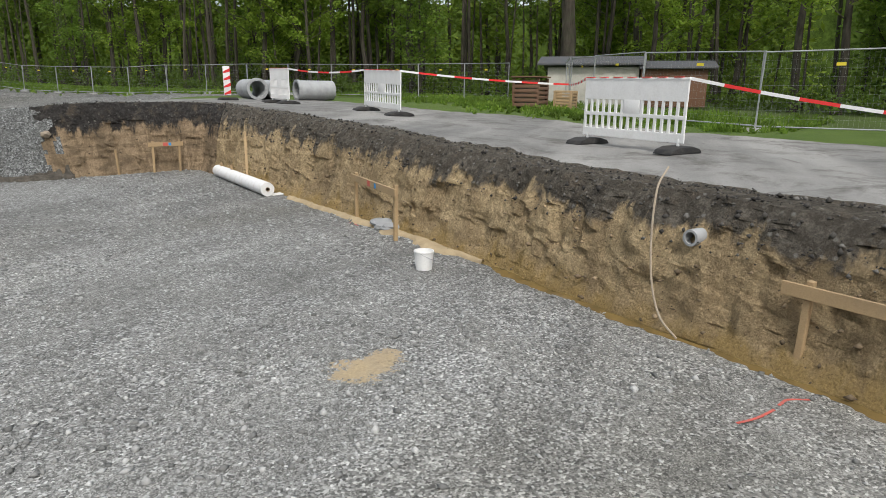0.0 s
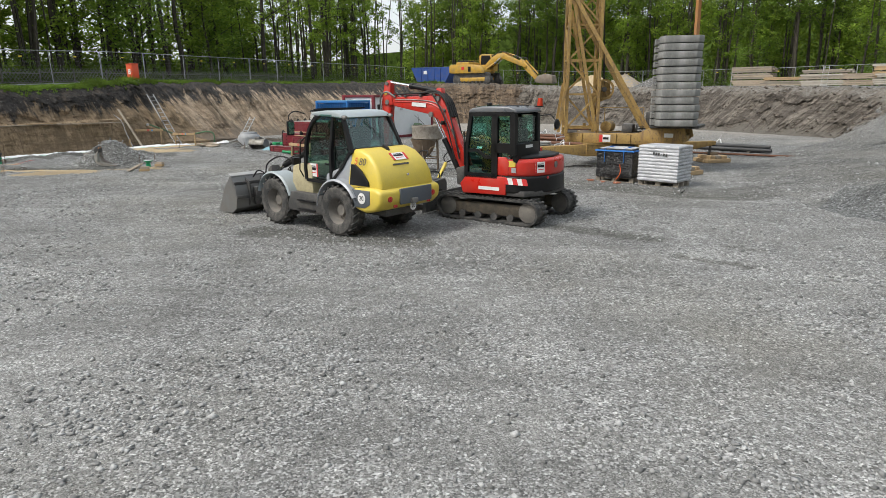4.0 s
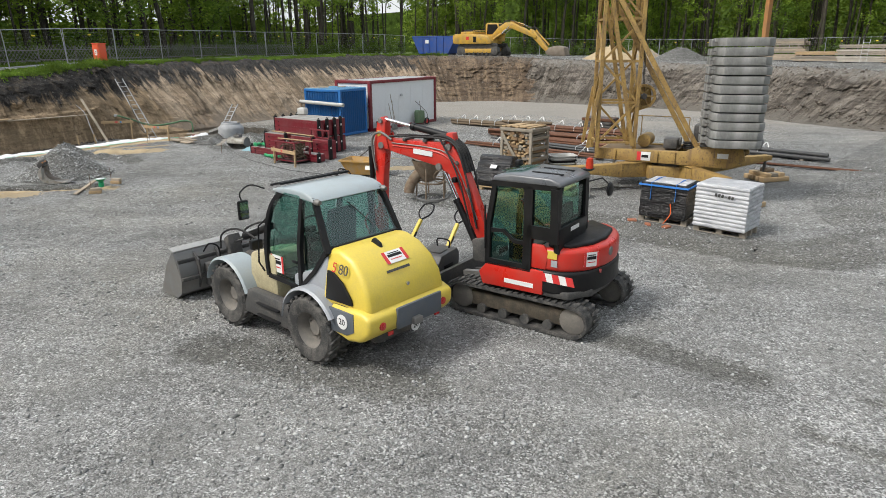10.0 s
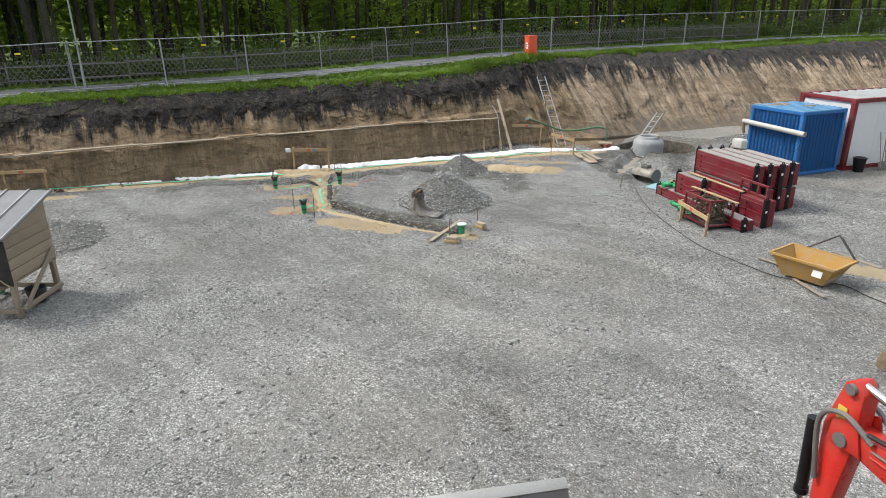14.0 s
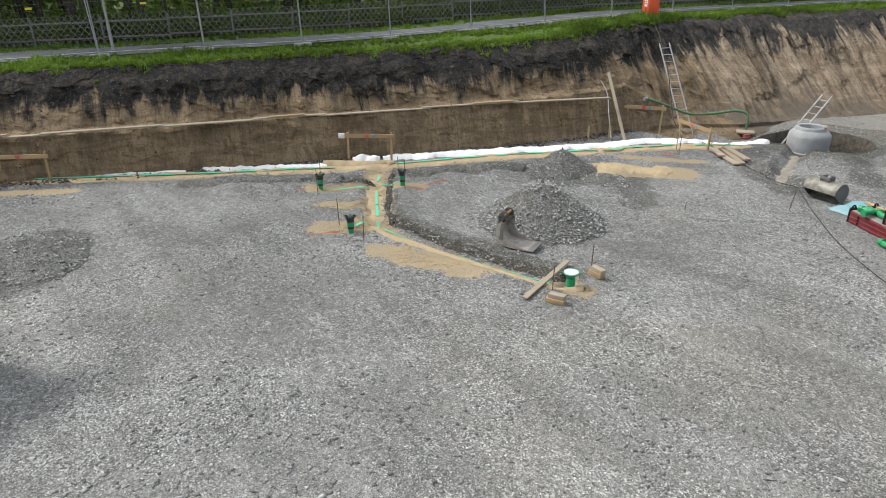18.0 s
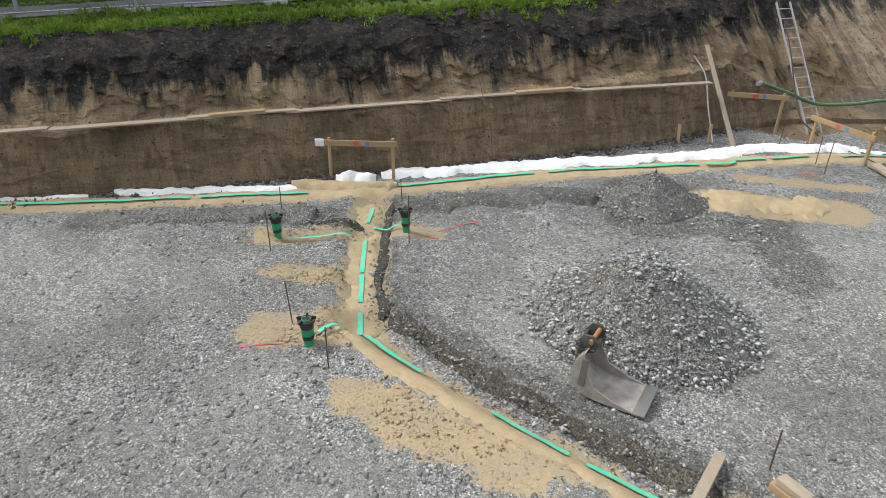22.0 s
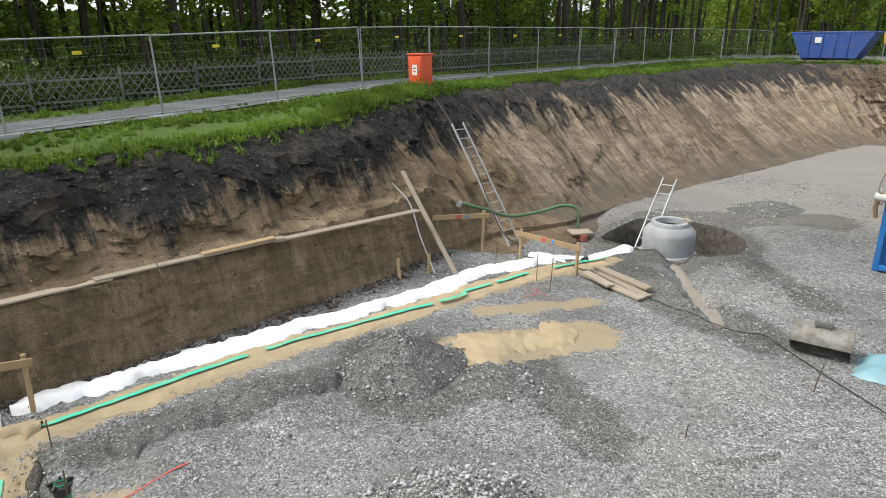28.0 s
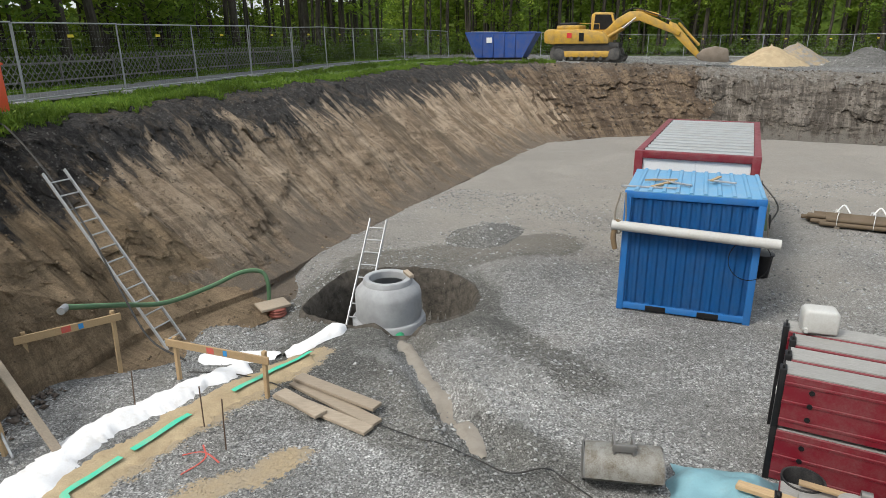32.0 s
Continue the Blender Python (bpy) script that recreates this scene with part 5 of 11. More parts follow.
def tyre_mesh(r, w, lugs, mat, rim_mat):
    """A lugged tyre lying along y, and its dished rim."""
    k = r / 0.5
    prof = [(0.26 * k, -w * 0.42), (0.34 * k, -w * 0.5), (0.44 * k, -w * 0.49), (0.475 * k, -w * 0.4), (0.48 * k, 0), (0.475 * k, w * 0.4), (0.44 * k, w * 0.49), (0.34 * k, w * 0.5), (0.26 * k, w * 0.42)]
    bm = lathe(prof, 40, axis="y")
    lug = mesh_of(box(0.05 * k, w * 0.5, 0.045 * k, bev=0.006, seg=1), mat, "lug", 35)
    places = []
    for j in range(lugs):
        for s in (-1, 1):
            a = math.tau * (j + (0.5 if s > 0 else 0)) / lugs
            places.append(Matrix.Rotation(a, 4, "Y") @ Matrix.Translation((0, s * w * 0.24, 0.485 * k)) @ Matrix.Rotation(radians(28 * s), 4, "Z"))
    tyre = mesh_of(bm, mat, "tyre", 35)
    rp = [(0.0, w * 0.12), (0.1 * k, w * 0.14), (0.12 * k, w * 0.02), (0.2 * k, -w * 0.05), (0.235 * k, w * 0.3), (0.27 * k, w * 0.42), (0.28 * k, w * 0.44), (0.28 * k, -w * 0.44), (0.0, -w * 0.3)]
    rb = lathe(rp, 32, axis="y")
    for j in range(8):
        a = math.tau * j / 8
        cyl(0.014, 0.03, (0.15 * k * math.cos(a), w * 0.05, 0.15 * k * math.sin(a)), "y", n=8, into=rb)
    return tyre, mesh_of(rb, rim_mat, "rim", 35), lug, places


def advert(parent, m, w=0.34, h=0.2):
    """Company sticker: white plate with red sides and dark bars in place of its writing."""
    ob = part("sticker", box(w, h, 0.004), WHITE, parent, "white company sticker with red edges", m=m)
    for s in (-1, 1):
        part("edge", box(w * 0.14, h, 0.004, (s * w * 0.43, 0, 0.002)), LABEL_RED, ob)
    part("bar", box(w * 0.62, h * 0.22, 0.004, (0, h * 0.1, 0.003)), BLACK, ob)
    part("bar", box(w * 0.5, h * 0.07, 0.004, (0, h * 0.3, 0.003)), BLACK, ob)
    part("bar", box(w * 0.5, h * 0.06, 0.004, (0, -h * 0.2, 0.003)), LABEL_RED, ob)
    return ob


# ---- yellow wheel loader ----
def wheel_loader(m):
    L = thing("wheel_loader", m, "yellow and grey compact wheel loader with a wide steel bucket", "wheel loader")
    tyre, rim, lug, places = tyre_mesh(0.5, 0.36, 20, RUBBER, RIM_GREY)
    for x in (-1.05, 1.0):
        for s in (-1, 1):
            w = part("wheel", tyre, None, L, "dusty black lugged tyre", m=pose(x, s * 0.71, 0.49, 0, random.uniform(0, 30), 0 if s > 0 else 180))
            part("rim", rim, None, w, "dust-grey steel rim")
            for pl in places:
                part("lug", lug, None, w, m=pl)
    part("axle", cyl(0.11, 1.3, (-1.05, 0, 0.48), "y"), DARK_STEEL, L)
    part("axle", cyl(0.11, 1.3, (1.0, 0, 0.48), "y"), DARK_STEEL, L)
    part("chassis", prism([(-2.0, 0.42), (1.25, 0.42), (1.35, 0.62), (1.1, 1.0), (-1.9, 1.0)], 0.9, "y", 0, 0.03), DARK_STEEL, L)
    # front body under the arm, beige-yellow side tanks and steps
    part("front_body", prism([(-0.1, 0.6), (0.52, 0.6), (0.62, 0.75), (0.55, 1.25), (0.1, 1.35), (-0.1, 1.3)], 1.36, "y", 0, 0.05), paint("pale_yellow_paint", (0.5, 0.44, 0.27), 0.45, 0.45), L)
    for s in (-1, 1):
        st = part("step_box", prism([(-0.62, 0.36), (0.5, 0.36), (0.5, 0.5), (0.38, 0.75), (-0.62, 0.75)], 0.16, "y", s * 0.8, 0.02), DARK_STEEL, L, "dark steel steps below the cab door")
        for z in (0.42, 0.6):
            part("tread", box(0.55, 0.1, 0.03, (-0.15, s * 0.88, z), 0.008), BLACK, st)
        # mudguards
        for x, mat, lo, hi in ((1.0, ROOF_GREY, 15, 165), (-1.05, SILVER, 5, 150)):
            bm = bmesh.new()
            rows = []
            for k in range(15):
                a = radians(lo + (hi - lo) * k / 14)
                rows.append([bm.verts.new((x + r * math.cos(a), y, 0.5 + r * math.sin(a))) for r, y in ((0.57, s * 0.5), (0.6, s * 0.5), (0.61, s * 0.87), (0.575, s * 0.9), (0.56, s * 0.87))])
            for a, b in zip(rows, rows[1:]):
                for j in range(5):
                    bm.faces.new((a[j], a[(j + 1) % 5], b[(j + 1) % 5], b[j]))
            bm.faces.new(rows[0])
            bm.faces.new(rows[-1])
            bmesh.ops.recalc_face_normals(bm, faces=bm.faces)
            part("mudguard", bm, mat, L, "pale grey mudguard" if mat is ROOF_GREY else "silver-grey mudguard")
    # grey side body below the cab
    part("side_body", prism([(-1.36, 1.0), (-0.55, 0.95), (-0.55, 1.15), (-1.1, 1.35), (-1.26, 1.58), (-1.34, 1.58)], 1.38, "y", 0, 0.05), SILVER, L, "silver-grey side panel behind the door")
    # engine hood: rounded shell
    def side_in(x, z):
        return 1 - 0.2 * max(0.0, min(1.0, (z - 1.1) / 0.6)) ** 1.5 - 0.07 * max(0.0, (-1.6 - x) / 0.5)

    hood = prism([(-1.28, 0.95), (-1.28, 1.66), (-1.52, 1.69), (-1.78, 1.6), (-1.98, 1.43), (-2.1, 1.22), (-2.15, 1.02), (-2.14, 0.88)], 1.54, "y", 0, 0.07, seg=4)
    for v in hood.verts:
        v.co.y *= side_in(v.co.x, v.co.z)
    hood = part("hood", hood, YELLOW, L, "rounded yellow engine hood")
    for s in (-1, 1):
        grille = prism([(-1.36, 1.02), (-1.36, 1.4), (-1.46, 1.4), (-1.66, 1.3), (-1.84, 1.1), (-1.86, 1.02)], 0.03, "y", s * 0.763, 0.005)
        for v in grille.verts:
            v.co.y *= side_in(v.co.x, v.co.z)
        part("grille", grille, BLACK, hood, "black side grille")
    lettering("5", 0.19, LABEL_RED, hood, pose(-1.5, 0.713, 1.46, 74, 0, 180), label="red raised digit")
    lettering("80", 0.19, DARK_STEEL, hood, pose(-1.67, 0.707, 1.455, 74, 0, 180), label="grey raised digits")
    slope = 40
    advert(hood, Matrix.Translation((-1.886, -0.02, 1.528)) @ Matrix.Rotation(radians(-90), 4, "Z") @ Matrix.Rotation(radians(slope), 4, "X"), 0.4, 0.19)
    part("badge", box(0.42, 0.035, 0.004), DARK_STEEL, hood, "dark maker's lettering", m=Matrix.Translation((-2.016, 0.05, 1.395)) @ Matrix.Rotation(radians(-90), 4, "Z") @ Matrix.Rotation(radians(slope + 19), 4, "X"))
    for s in (-1, 1):
        part("hood_seam", tube([(-1.4, s * 0.752, 0.985), (-1.75, s * 0.75, 0.985), (-2.1, s * 0.66, 0.99)], 0.006, 5), BLACK, hood)
        part("reflector", box(0.02, 0.09, 0.05, (-2.245, s * 0.45, 0.66), 0.004), RED_LENS, L, "small dull red reflector")
        part("grab_rail", tube([(0.12, s * 0.72, 1.05), (0.16, s * 0.78, 1.2), (0.12, s * 0.76, 1.75), (0.04, s * 0.68, 1.85)], 0.014, 6), BLACK, L)
        part("door_handle", box(0.12, 0.03, 0.04, (-0.62, s * 0.7, 1.35), 0.01), BLACK, L)
    part("latch", cyl(0.025, 0.03, (-2.13, 0.0, 1.2), "x", n=14), CHROME, hood)
    part("hood_handle", prism([(-1.5, 1.66), (-1.56, 1.74), (-1.68, 1.69), (-1.72, 1.6)], 0.06, "y", 0.05, 0.02), BLACK, hood)
    # rear bumper and lamps
    bump = part("rear_bumper", prism([(-1.5, 0.58), (-1.46, 0.98), (-2.08, 1.0), (-2.25, 0.94), (-2.23, 0.72), (-2.06, 0.57), (-1.8, 0.52)], 1.62, "y", 0, 0.07, seg=3), YELLOW, L, "yellow rear counterweight with scuffed paint")
    slate = paint("slate_grey_paint", (0.085, 0.1, 0.12), 0.5, 0.3, 0.0, (0.2, 0.19, 0.17))
    part("tow_plate", box(0.05, 0.86, 0.3, (-2.245, -0.1, 0.82), 0.02), slate, bump, "dark tow hitch plate")
    part("hitch", box(0.1, 0.16, 0.1, (-2.29, 0, 0.72), 0.02), GREY_STEEL, bump)
    for s in (-1, 1):
        part("rear_lamp", cyl(0.055, 0.03, (-2.24, s * 0.58, 0.8), "x", n=18, bev=0.006), RED_LENS, bump, "round red rear lamp")
        part("side_plate", prism([(-1.49, 0.62), (-1.47, 0.95), (-1.95, 0.95), (-1.95, 0.7), (-1.8, 0.62)], 0.03, "y", s * 0.808, 0.01), slate, bump, "grey plate beside the rear wheel")
        disc = part("speed_disc", cyl(0.1, 0.01, (-1.74, s * 0.83, 0.8), "y", n=28), WHITE, bump, "round white speed disc with a number")
        if s > 0:
            lettering("20", 0.12, BLACK, disc, pose(-1.74, 0.837, 0.8, 90, 0, 180))
    d2 = part("speed_disc", cyl(0.08, 0.01, (-2.215, -0.05, 0.6), "x", n=24), WHITE, bump, "round white speed disc with a number")
    lettering("20", 0.1, BLACK, d2, pose(-2.223, -0.05, 0.6, 90, 0, -90))
    # cab
    cab = part("cab", box(1.25, 1.16, 0.06, (-0.72, 0, 1.02), 0.02), BLACK, L, "black cab frame with large tinted windows")
    sec = 0.065
    for s in (-1, 1):
        y0, y1 = s * 0.68, s * 0.6
        part("pillar", tube(curve_pts([(0.06, y0, 1.0), (0.07, y0, 1.4), (0.0, y0 * 0.97, 1.85), (-0.14, y1 * 1.02, 2.15), (-0.42, y1, 2.33)], 20), 0, flat=(sec, sec)), BLACK, cab)
        part("pillar", tube([(-0.72, y0, 0.98), (-0.74, y0, 1.6), (-0.78, y1, 2.33)], 0, flat=(sec, sec)), BLACK, cab)
        part("pillar", tube([(-1.33, y0 * 0.98, 1.6), (-1.02, y1 * 0.98, 2.27)], 0, flat=(0.075, 0.075)), BLACK, cab, "dark rear cab pillar")
        part("sill", tube([(0.05, y0, 1.0), (-0.7, y0, 0.98), (-1.05, y0, 1.3), (-1.32, y0, 1.62)], 0, flat=(0.06, 0.06)), BLACK, cab)
        part("header", tube([(-0.2, y1, 2.29), (-1.02, y1, 2.27)], 0, flat=(0.06, 0.06)), BLACK, cab)
        pane("door_glass", [(0.04, 1.03), (0.05, 1.4), (-0.02, 1.84), (-0.16, 2.13), (-0.42, 2.3), (-0.76, 2.3), (-0.72, 1.03)], cab, "y", s * 0.645)
        pane("side_glass", [(-0.8, 1.1), (-0.82, 2.27), (-1.0, 2.25), (-1.3, 1.64), (-1.05, 1.33)], cab, "y", s * 0.645)
    pane("rear_glass", [(-0.6, 1.88), (0.6, 1.88), (0.54, 2.52), (-0.54, 2.52)], cab, "x", 0.0, m=pose(-2.188, 0, 0, 0, 27.3, 0))
    pane("windscreen", [(-0.6, 1.1), (0.6, 1.1), (0.55, 2.28), (-0.55, 2.28)], cab, "x", 0.0, m=pose(0.3, 0, 0, 0, -9.5, 0))
    part("rear_sill", box(0.08, 1.3, 0.07, (-1.31, 0, 1.65), 0.02), BLACK, cab)
    part("wiper", tube([(-1.09, 0.1, 2.18), (-1.27, -0.2, 1.83)], 0.008, 6), BLACK, cab)
    roof = prism([(-0.16, 2.29), (-0.1, 2.32), (-0.25, 2.365), (-0.55, 2.39), (-0.85, 2.375), (-1.0, 2.33), (-1.08, 2.26), (-1.02, 2.25)], 1.28, "y", 0, 0.025, seg=3)
    for v in roof.verts:
        v.co.z += 0.012 - 0.03 * (abs(v.co.y) / 0.64) ** 3
    roof = part("roof", roof, ROOF_GREY, cab, "pale grey cab roof")
    for x, z in ((-0.3, 2.4), (-0.2, 2.39), (-0.08, 2.36)):
        part("visor_rail", tube([(x, -0.62, z), (x, 0.62, z)], 0, flat=(0.03, 0.03)), BLACK, roof, "black rail of the sun visor")
    for k in range(5):
        y = -0.6 + 0.3 * k
        part("visor_slat", tube([(-0.31, y, 2.4), (-0.2, y, 2.39), (-0.07, y, 2.355)], 0, flat=(0.02, 0.014)), BLACK, roof)
    for s in (-1, 1):
        part("work_lamp", lathe([(0, 0.04), (0.042, 0.04), (0.046, 0.0), (0.03, -0.05), (0, -0.05)], 16, (-1.09, s * 0.6, 2.25), "x"), GREY_STEEL, roof)
        part("mirror_arm", tube(curve_pts([(0.02, s * 0.66, 2.3), (0.14, s * 0.82, 2.36), (0.12, s * 1.0, 2.28), (0.1, s * 1.0, 2.16)], 14), 0.011, 6), BLACK, cab)
        mir = part("mirror", box(0.05, 0.17, 0.28, (0.08, s * 1.0, 2.04), 0.03), BLACK, cab, "black door mirror")
        part("mirror_pane", box(0.006, 0.13, 0.23, (0.053, s * 1.0, 2.04)), MIRROR, mir)
    part("seat", prism([(-0.75, 1.35), (-0.35, 1.35), (-0.35, 1.47), (-0.68, 1.5), (-0.8, 2.05), (-0.92, 2.05), (-0.88, 1.4)], 0.48, "y", 0, 0.05), SEAT, cab)
    part("steering_wheel", tube([(-0.2 + 0.1 * math.cos(a), 0.2 * math.sin(a), 1.62 + 0.17 * math.cos(a)) for a in [j * math.tau / 18 for j in range(18)]], 0.015, 6, closed=True), BLACK, cab)
    part("rear_shelf", prism([(-1.27, 1.04), (-1.27, 1.6), (-1.1, 1.58), (-0.95, 1.3), (-0.92, 1.04)], 1.2, "y", 0, 0.03), BLACK, cab, "black moulding behind the seat")
    part("floor_mat", box(0.95, 1.14, 0.02, (-0.45, 0, 1.064), 0.005), RUBBER_BLACK, cab)
    for s in (-1, 1):
        part("armrest", box(0.34, 0.08, 0.07, (-0.55, s * 0.3, 1.62), 0.025), BLACK, cab)
    part("console", prism([(-0.25, 1.05), (0.0, 1.05), (-0.02, 1.5), (-0.2, 1.55)], 0.3, "y", 0, 0.04), BLACK, cab)
    advert(L, Matrix.Translation((-0.12, 0.655, 1.2)) @ Matrix.Rotation(radians(180), 4, "Z") @ Matrix.Rotation(radians(90), 4, "X"), 0.3, 0.26)
    # lifting arm
    arm = part("loader_arm", prism([(-0.1, 1.25), (0.1, 1.45), (0.9, 1.25), (1.9, 0.75), (2.35, 0.42), (2.3, 0.28), (1.75, 0.52), (0.8, 0.98), (0.0, 1.12)], 0.32, "y", 0, 0.03), DARK_STEEL, L, "dark steel lifting arm")
    part("tilt_cylinder", cyl(0.06, 0.9, n=14), BLACK, arm, m=Matrix.Translation((1.35, 0.0, 1.28)) @ Matrix.Rotation(radians(112), 4, "Y"))
    part("tilt_rod", cyl(0.03, 0.5, n=12), CHROME, arm, m=Matrix.Translation((1.95, 0.0, 1.02)) @ Matrix.Rotation(radians(112), 4, "Y"))
    part("tilt_lever", prism([(2.05, 0.55), (2.2, 0.55), (2.3, 1.0), (2.15, 1.1)], 0.24, "y", 0, 0.02), DARK_STEEL, arm)
    for s in (-1, 1):
        part("hose", tube(curve_pts([(0.9, s * 0.2, 1.2), (1.5, s * 0.28, 1.35), (2.1, s * 0.24, 1.15), (2.28, s * 0.2, 0.85)], 20), 0.018, 6), RUBBER_BLACK, arm)
        part("guard_hoop", tube(curve_pts([(2.15, s * 0.3, 0.6), (2.14, s * 0.32, 0.92), (2.2, s * 0.45, 1.0), (2.33, s * 0.5, 0.85)], 16), 0.016, 6), BLACK, arm)
        part("headlamp", box(0.1, 0.2, 0.16, (0.62, s * 0.52, 1.32), 0.03), BLACK, L)
    part("coupler", box(0.14, 1.0, 0.42, (2.33, 0, 0.42), 0.03), DARK_STEEL, arm)
    # bucket: shell, ends and edge
    back = [(2.58, 0.9), (2.43, 0.66), (2.37, 0.4), (2.42, 0.16), (2.6, 0.05), (3.2, 0.03)]
    inner = [(3.2, 0.045), (2.62, 0.08), (2.46, 0.2), (2.41, 0.42), (2.47, 0.66), (2.61, 0.88)]
    bucket = part("bucket", prism(back + inner, 1.86, "y", 0), GREY_STEEL, L, "wide worn steel loader bucket")
    for s in (-1, 1):
        part("bucket_side", prism([(2.58, 0.9), (2.37, 0.4), (2.42, 0.16), (2.6, 0.04), (3.18, 0.03), (2.86, 0.6)], 0.025, "y", s * 0.925), GREY_STEEL, bucket, "worn bright steel bucket side")
    part("cutting_edge", box(0.2, 1.9, 0.03, (3.1, 0, 0.04), 0.006), GREY_STEEL, bucket)
    part("top_lip", box(0.13, 1.88, 0.035, (2.61, 0, 0.905), 0.008, rot=Matrix.Rotation(radians(-25), 3, "Y")), paint("scoured_steel", (0.36, 0.36, 0.35), 0.5, 0.4, 0.3, (0.25, 0.23, 0.2)), bucket, "scoured bright top lip")
    for z, x in ((0.72, 2.46), (0.42, 2.36)):
        part("stiffener", box(0.05, 1.84, 0.07, (x, 0, z), 0.008), DARK_STEEL, bucket)
    for y in (-0.6, -0.2, 0.2, 0.6):
        part("rib", prism([(2.5, 0.84), (2.33, 0.72), (2.3, 0.4), (2.42, 0.18)], 0.03, "y", y), DARK_STEEL, bucket)
    return L


wheel_loader(pose(-5.05, 16.5, 0.0, 0, 0, 143.5))


# ---- red mini excavator ----
def rubber_track(parent, y, w=0.4, x0=-0.98, x1=0.98, r=0.26):
    """Crawler: belt with lugs, rollers, sprocket and idler."""
    n_arc, path = 10, []
    for k in range(n_arc + 1):
        a = radians(90 + 180 * k / n_arc)
        path.append((x0 + r * math.cos(a), r + 0.02 + r * math.sin(a)))
    for k in range(n_arc + 1):
        a = radians(-90 + 180 * k / n_arc)
        path.append((x1 + r * math.cos(a), r + 0.02 + r * math.sin(a)))
    bm = bmesh.new()
    rows = []
    for k, (px, pz) in enumerate(path):
        cx = x0 if k <= n_arc else x1
        dx, dz = px - cx, pz - (r + 0.02)
        f = (r - 0.045) / r
        rows.append([bm.verts.new(v) for v in ((px, y - w / 2, pz), (px, y + w / 2, pz), (cx + dx * f, y + w / 2, r + 0.02 + dz * f), (cx + dx * f, y - w / 2, r + 0.02 + dz * f))])
    for a, b in zip(rows, rows[1:] + rows[:1]):
        for j in range(4):
            bm.faces.new((a[j], a[(j + 1) % 4], b[(j + 1) % 4], b[j]))
    bmesh.ops.recalc_face_normals(bm, faces=bm.faces)
    per = 2 * (x1 - x0) + math.tau * r
    nl = int(per / 0.105)
    places = []
    lug = mesh_of(box(0.05, w * 0.48, 0.028, bev=0.004, seg=1), RUBBER, "lug", 35)
    for k in range(nl):
        s = per * k / nl
        if s < x1 - x0:
            p, a = (x1 - s, 2 * r + 0.02), 0
        elif s < x1 - x0 + math.pi * r:
            t = (s - (x1 - x0)) / r
            p, a = (x0 - r * math.sin(t), r + 0.02 + r * math.cos(t)), -t
        elif s < 2 * (x1 - x0) + math.pi * r:
            p, a = (x0 + s - (x1 - x0) - math.pi * r, 0.02), math.pi
        else:
            t = (s - 2 * (x1 - x0) - math.pi * r) / r
            p, a = (x1 + r * math.sin(t), r + 0.02 - r * math.cos(t)), math.pi - t
        for off in (-0.25, 0.25):
            places.append(Matrix.Translation((p[0] + (0.025 if off > 0 else -0.025), y + off * w, p[1])) @ Matrix.Rotation(a, 4, "Y") @ Matrix.Translation((0, 0, 0.008)))
    tr = part("track", bm, RUBBER, parent, "worn dusty rubber crawler track")
    for pl in places:
        part("lug", lug, None, tr, m=pl)
    part("track_frame", prism([(x0 + 0.05, 0.16), (x1 - 0.05, 0.16), (x1 - 0.02, 0.4), (x0 + 0.02, 0.42)], w * 0.55, "y", y, 0.03), paint("muddy_frame_paint", (0.05, 0.042, 0.032), 0.85, 0.5, 0.0, (0.2, 0.16, 0.11), 7), tr, "mud-caked track frame")
    part("sprocket", cyl(r * 0.82, w * 0.66, (x0, y, r + 0.02), "y", n=20, bev=0.02), RIM_GREY, tr)
    part("idler", cyl(r * 0.8, w * 0.6, (x1, y, r + 0.02), "y", n=20, bev=0.02), RIM_GREY, tr)
    for k in range(4):
        part("roller", cyl(0.08, w * 0.8, (x0 + (x1 - x0) * (k + 1) / 5, y, 0.14), "y", n=14), DARK_STEEL, tr)
    return tr


def piston(parent, a, b, y, r=0.055, split=0.55, flip=False):
    a, b = Vector((a[0], y, a[1])), Vector((b[0], y, b[1]))
    if flip:
        a, b = b, a
    c = a.lerp(b, split)
    cy = part("cylinder", tube([a, c], r, 14), BLACK, parent, "black hydraulic cylinder")
    part("rod", tube([c, b], r * 0.55, 12), CHROME, cy, "bright chromed piston rod")
    part("collar", tube([a.lerp(b, split - 0.03), a.lerp(b, split + 0.02)], r * 1.2, 14), BLACK, cy)
    return cy


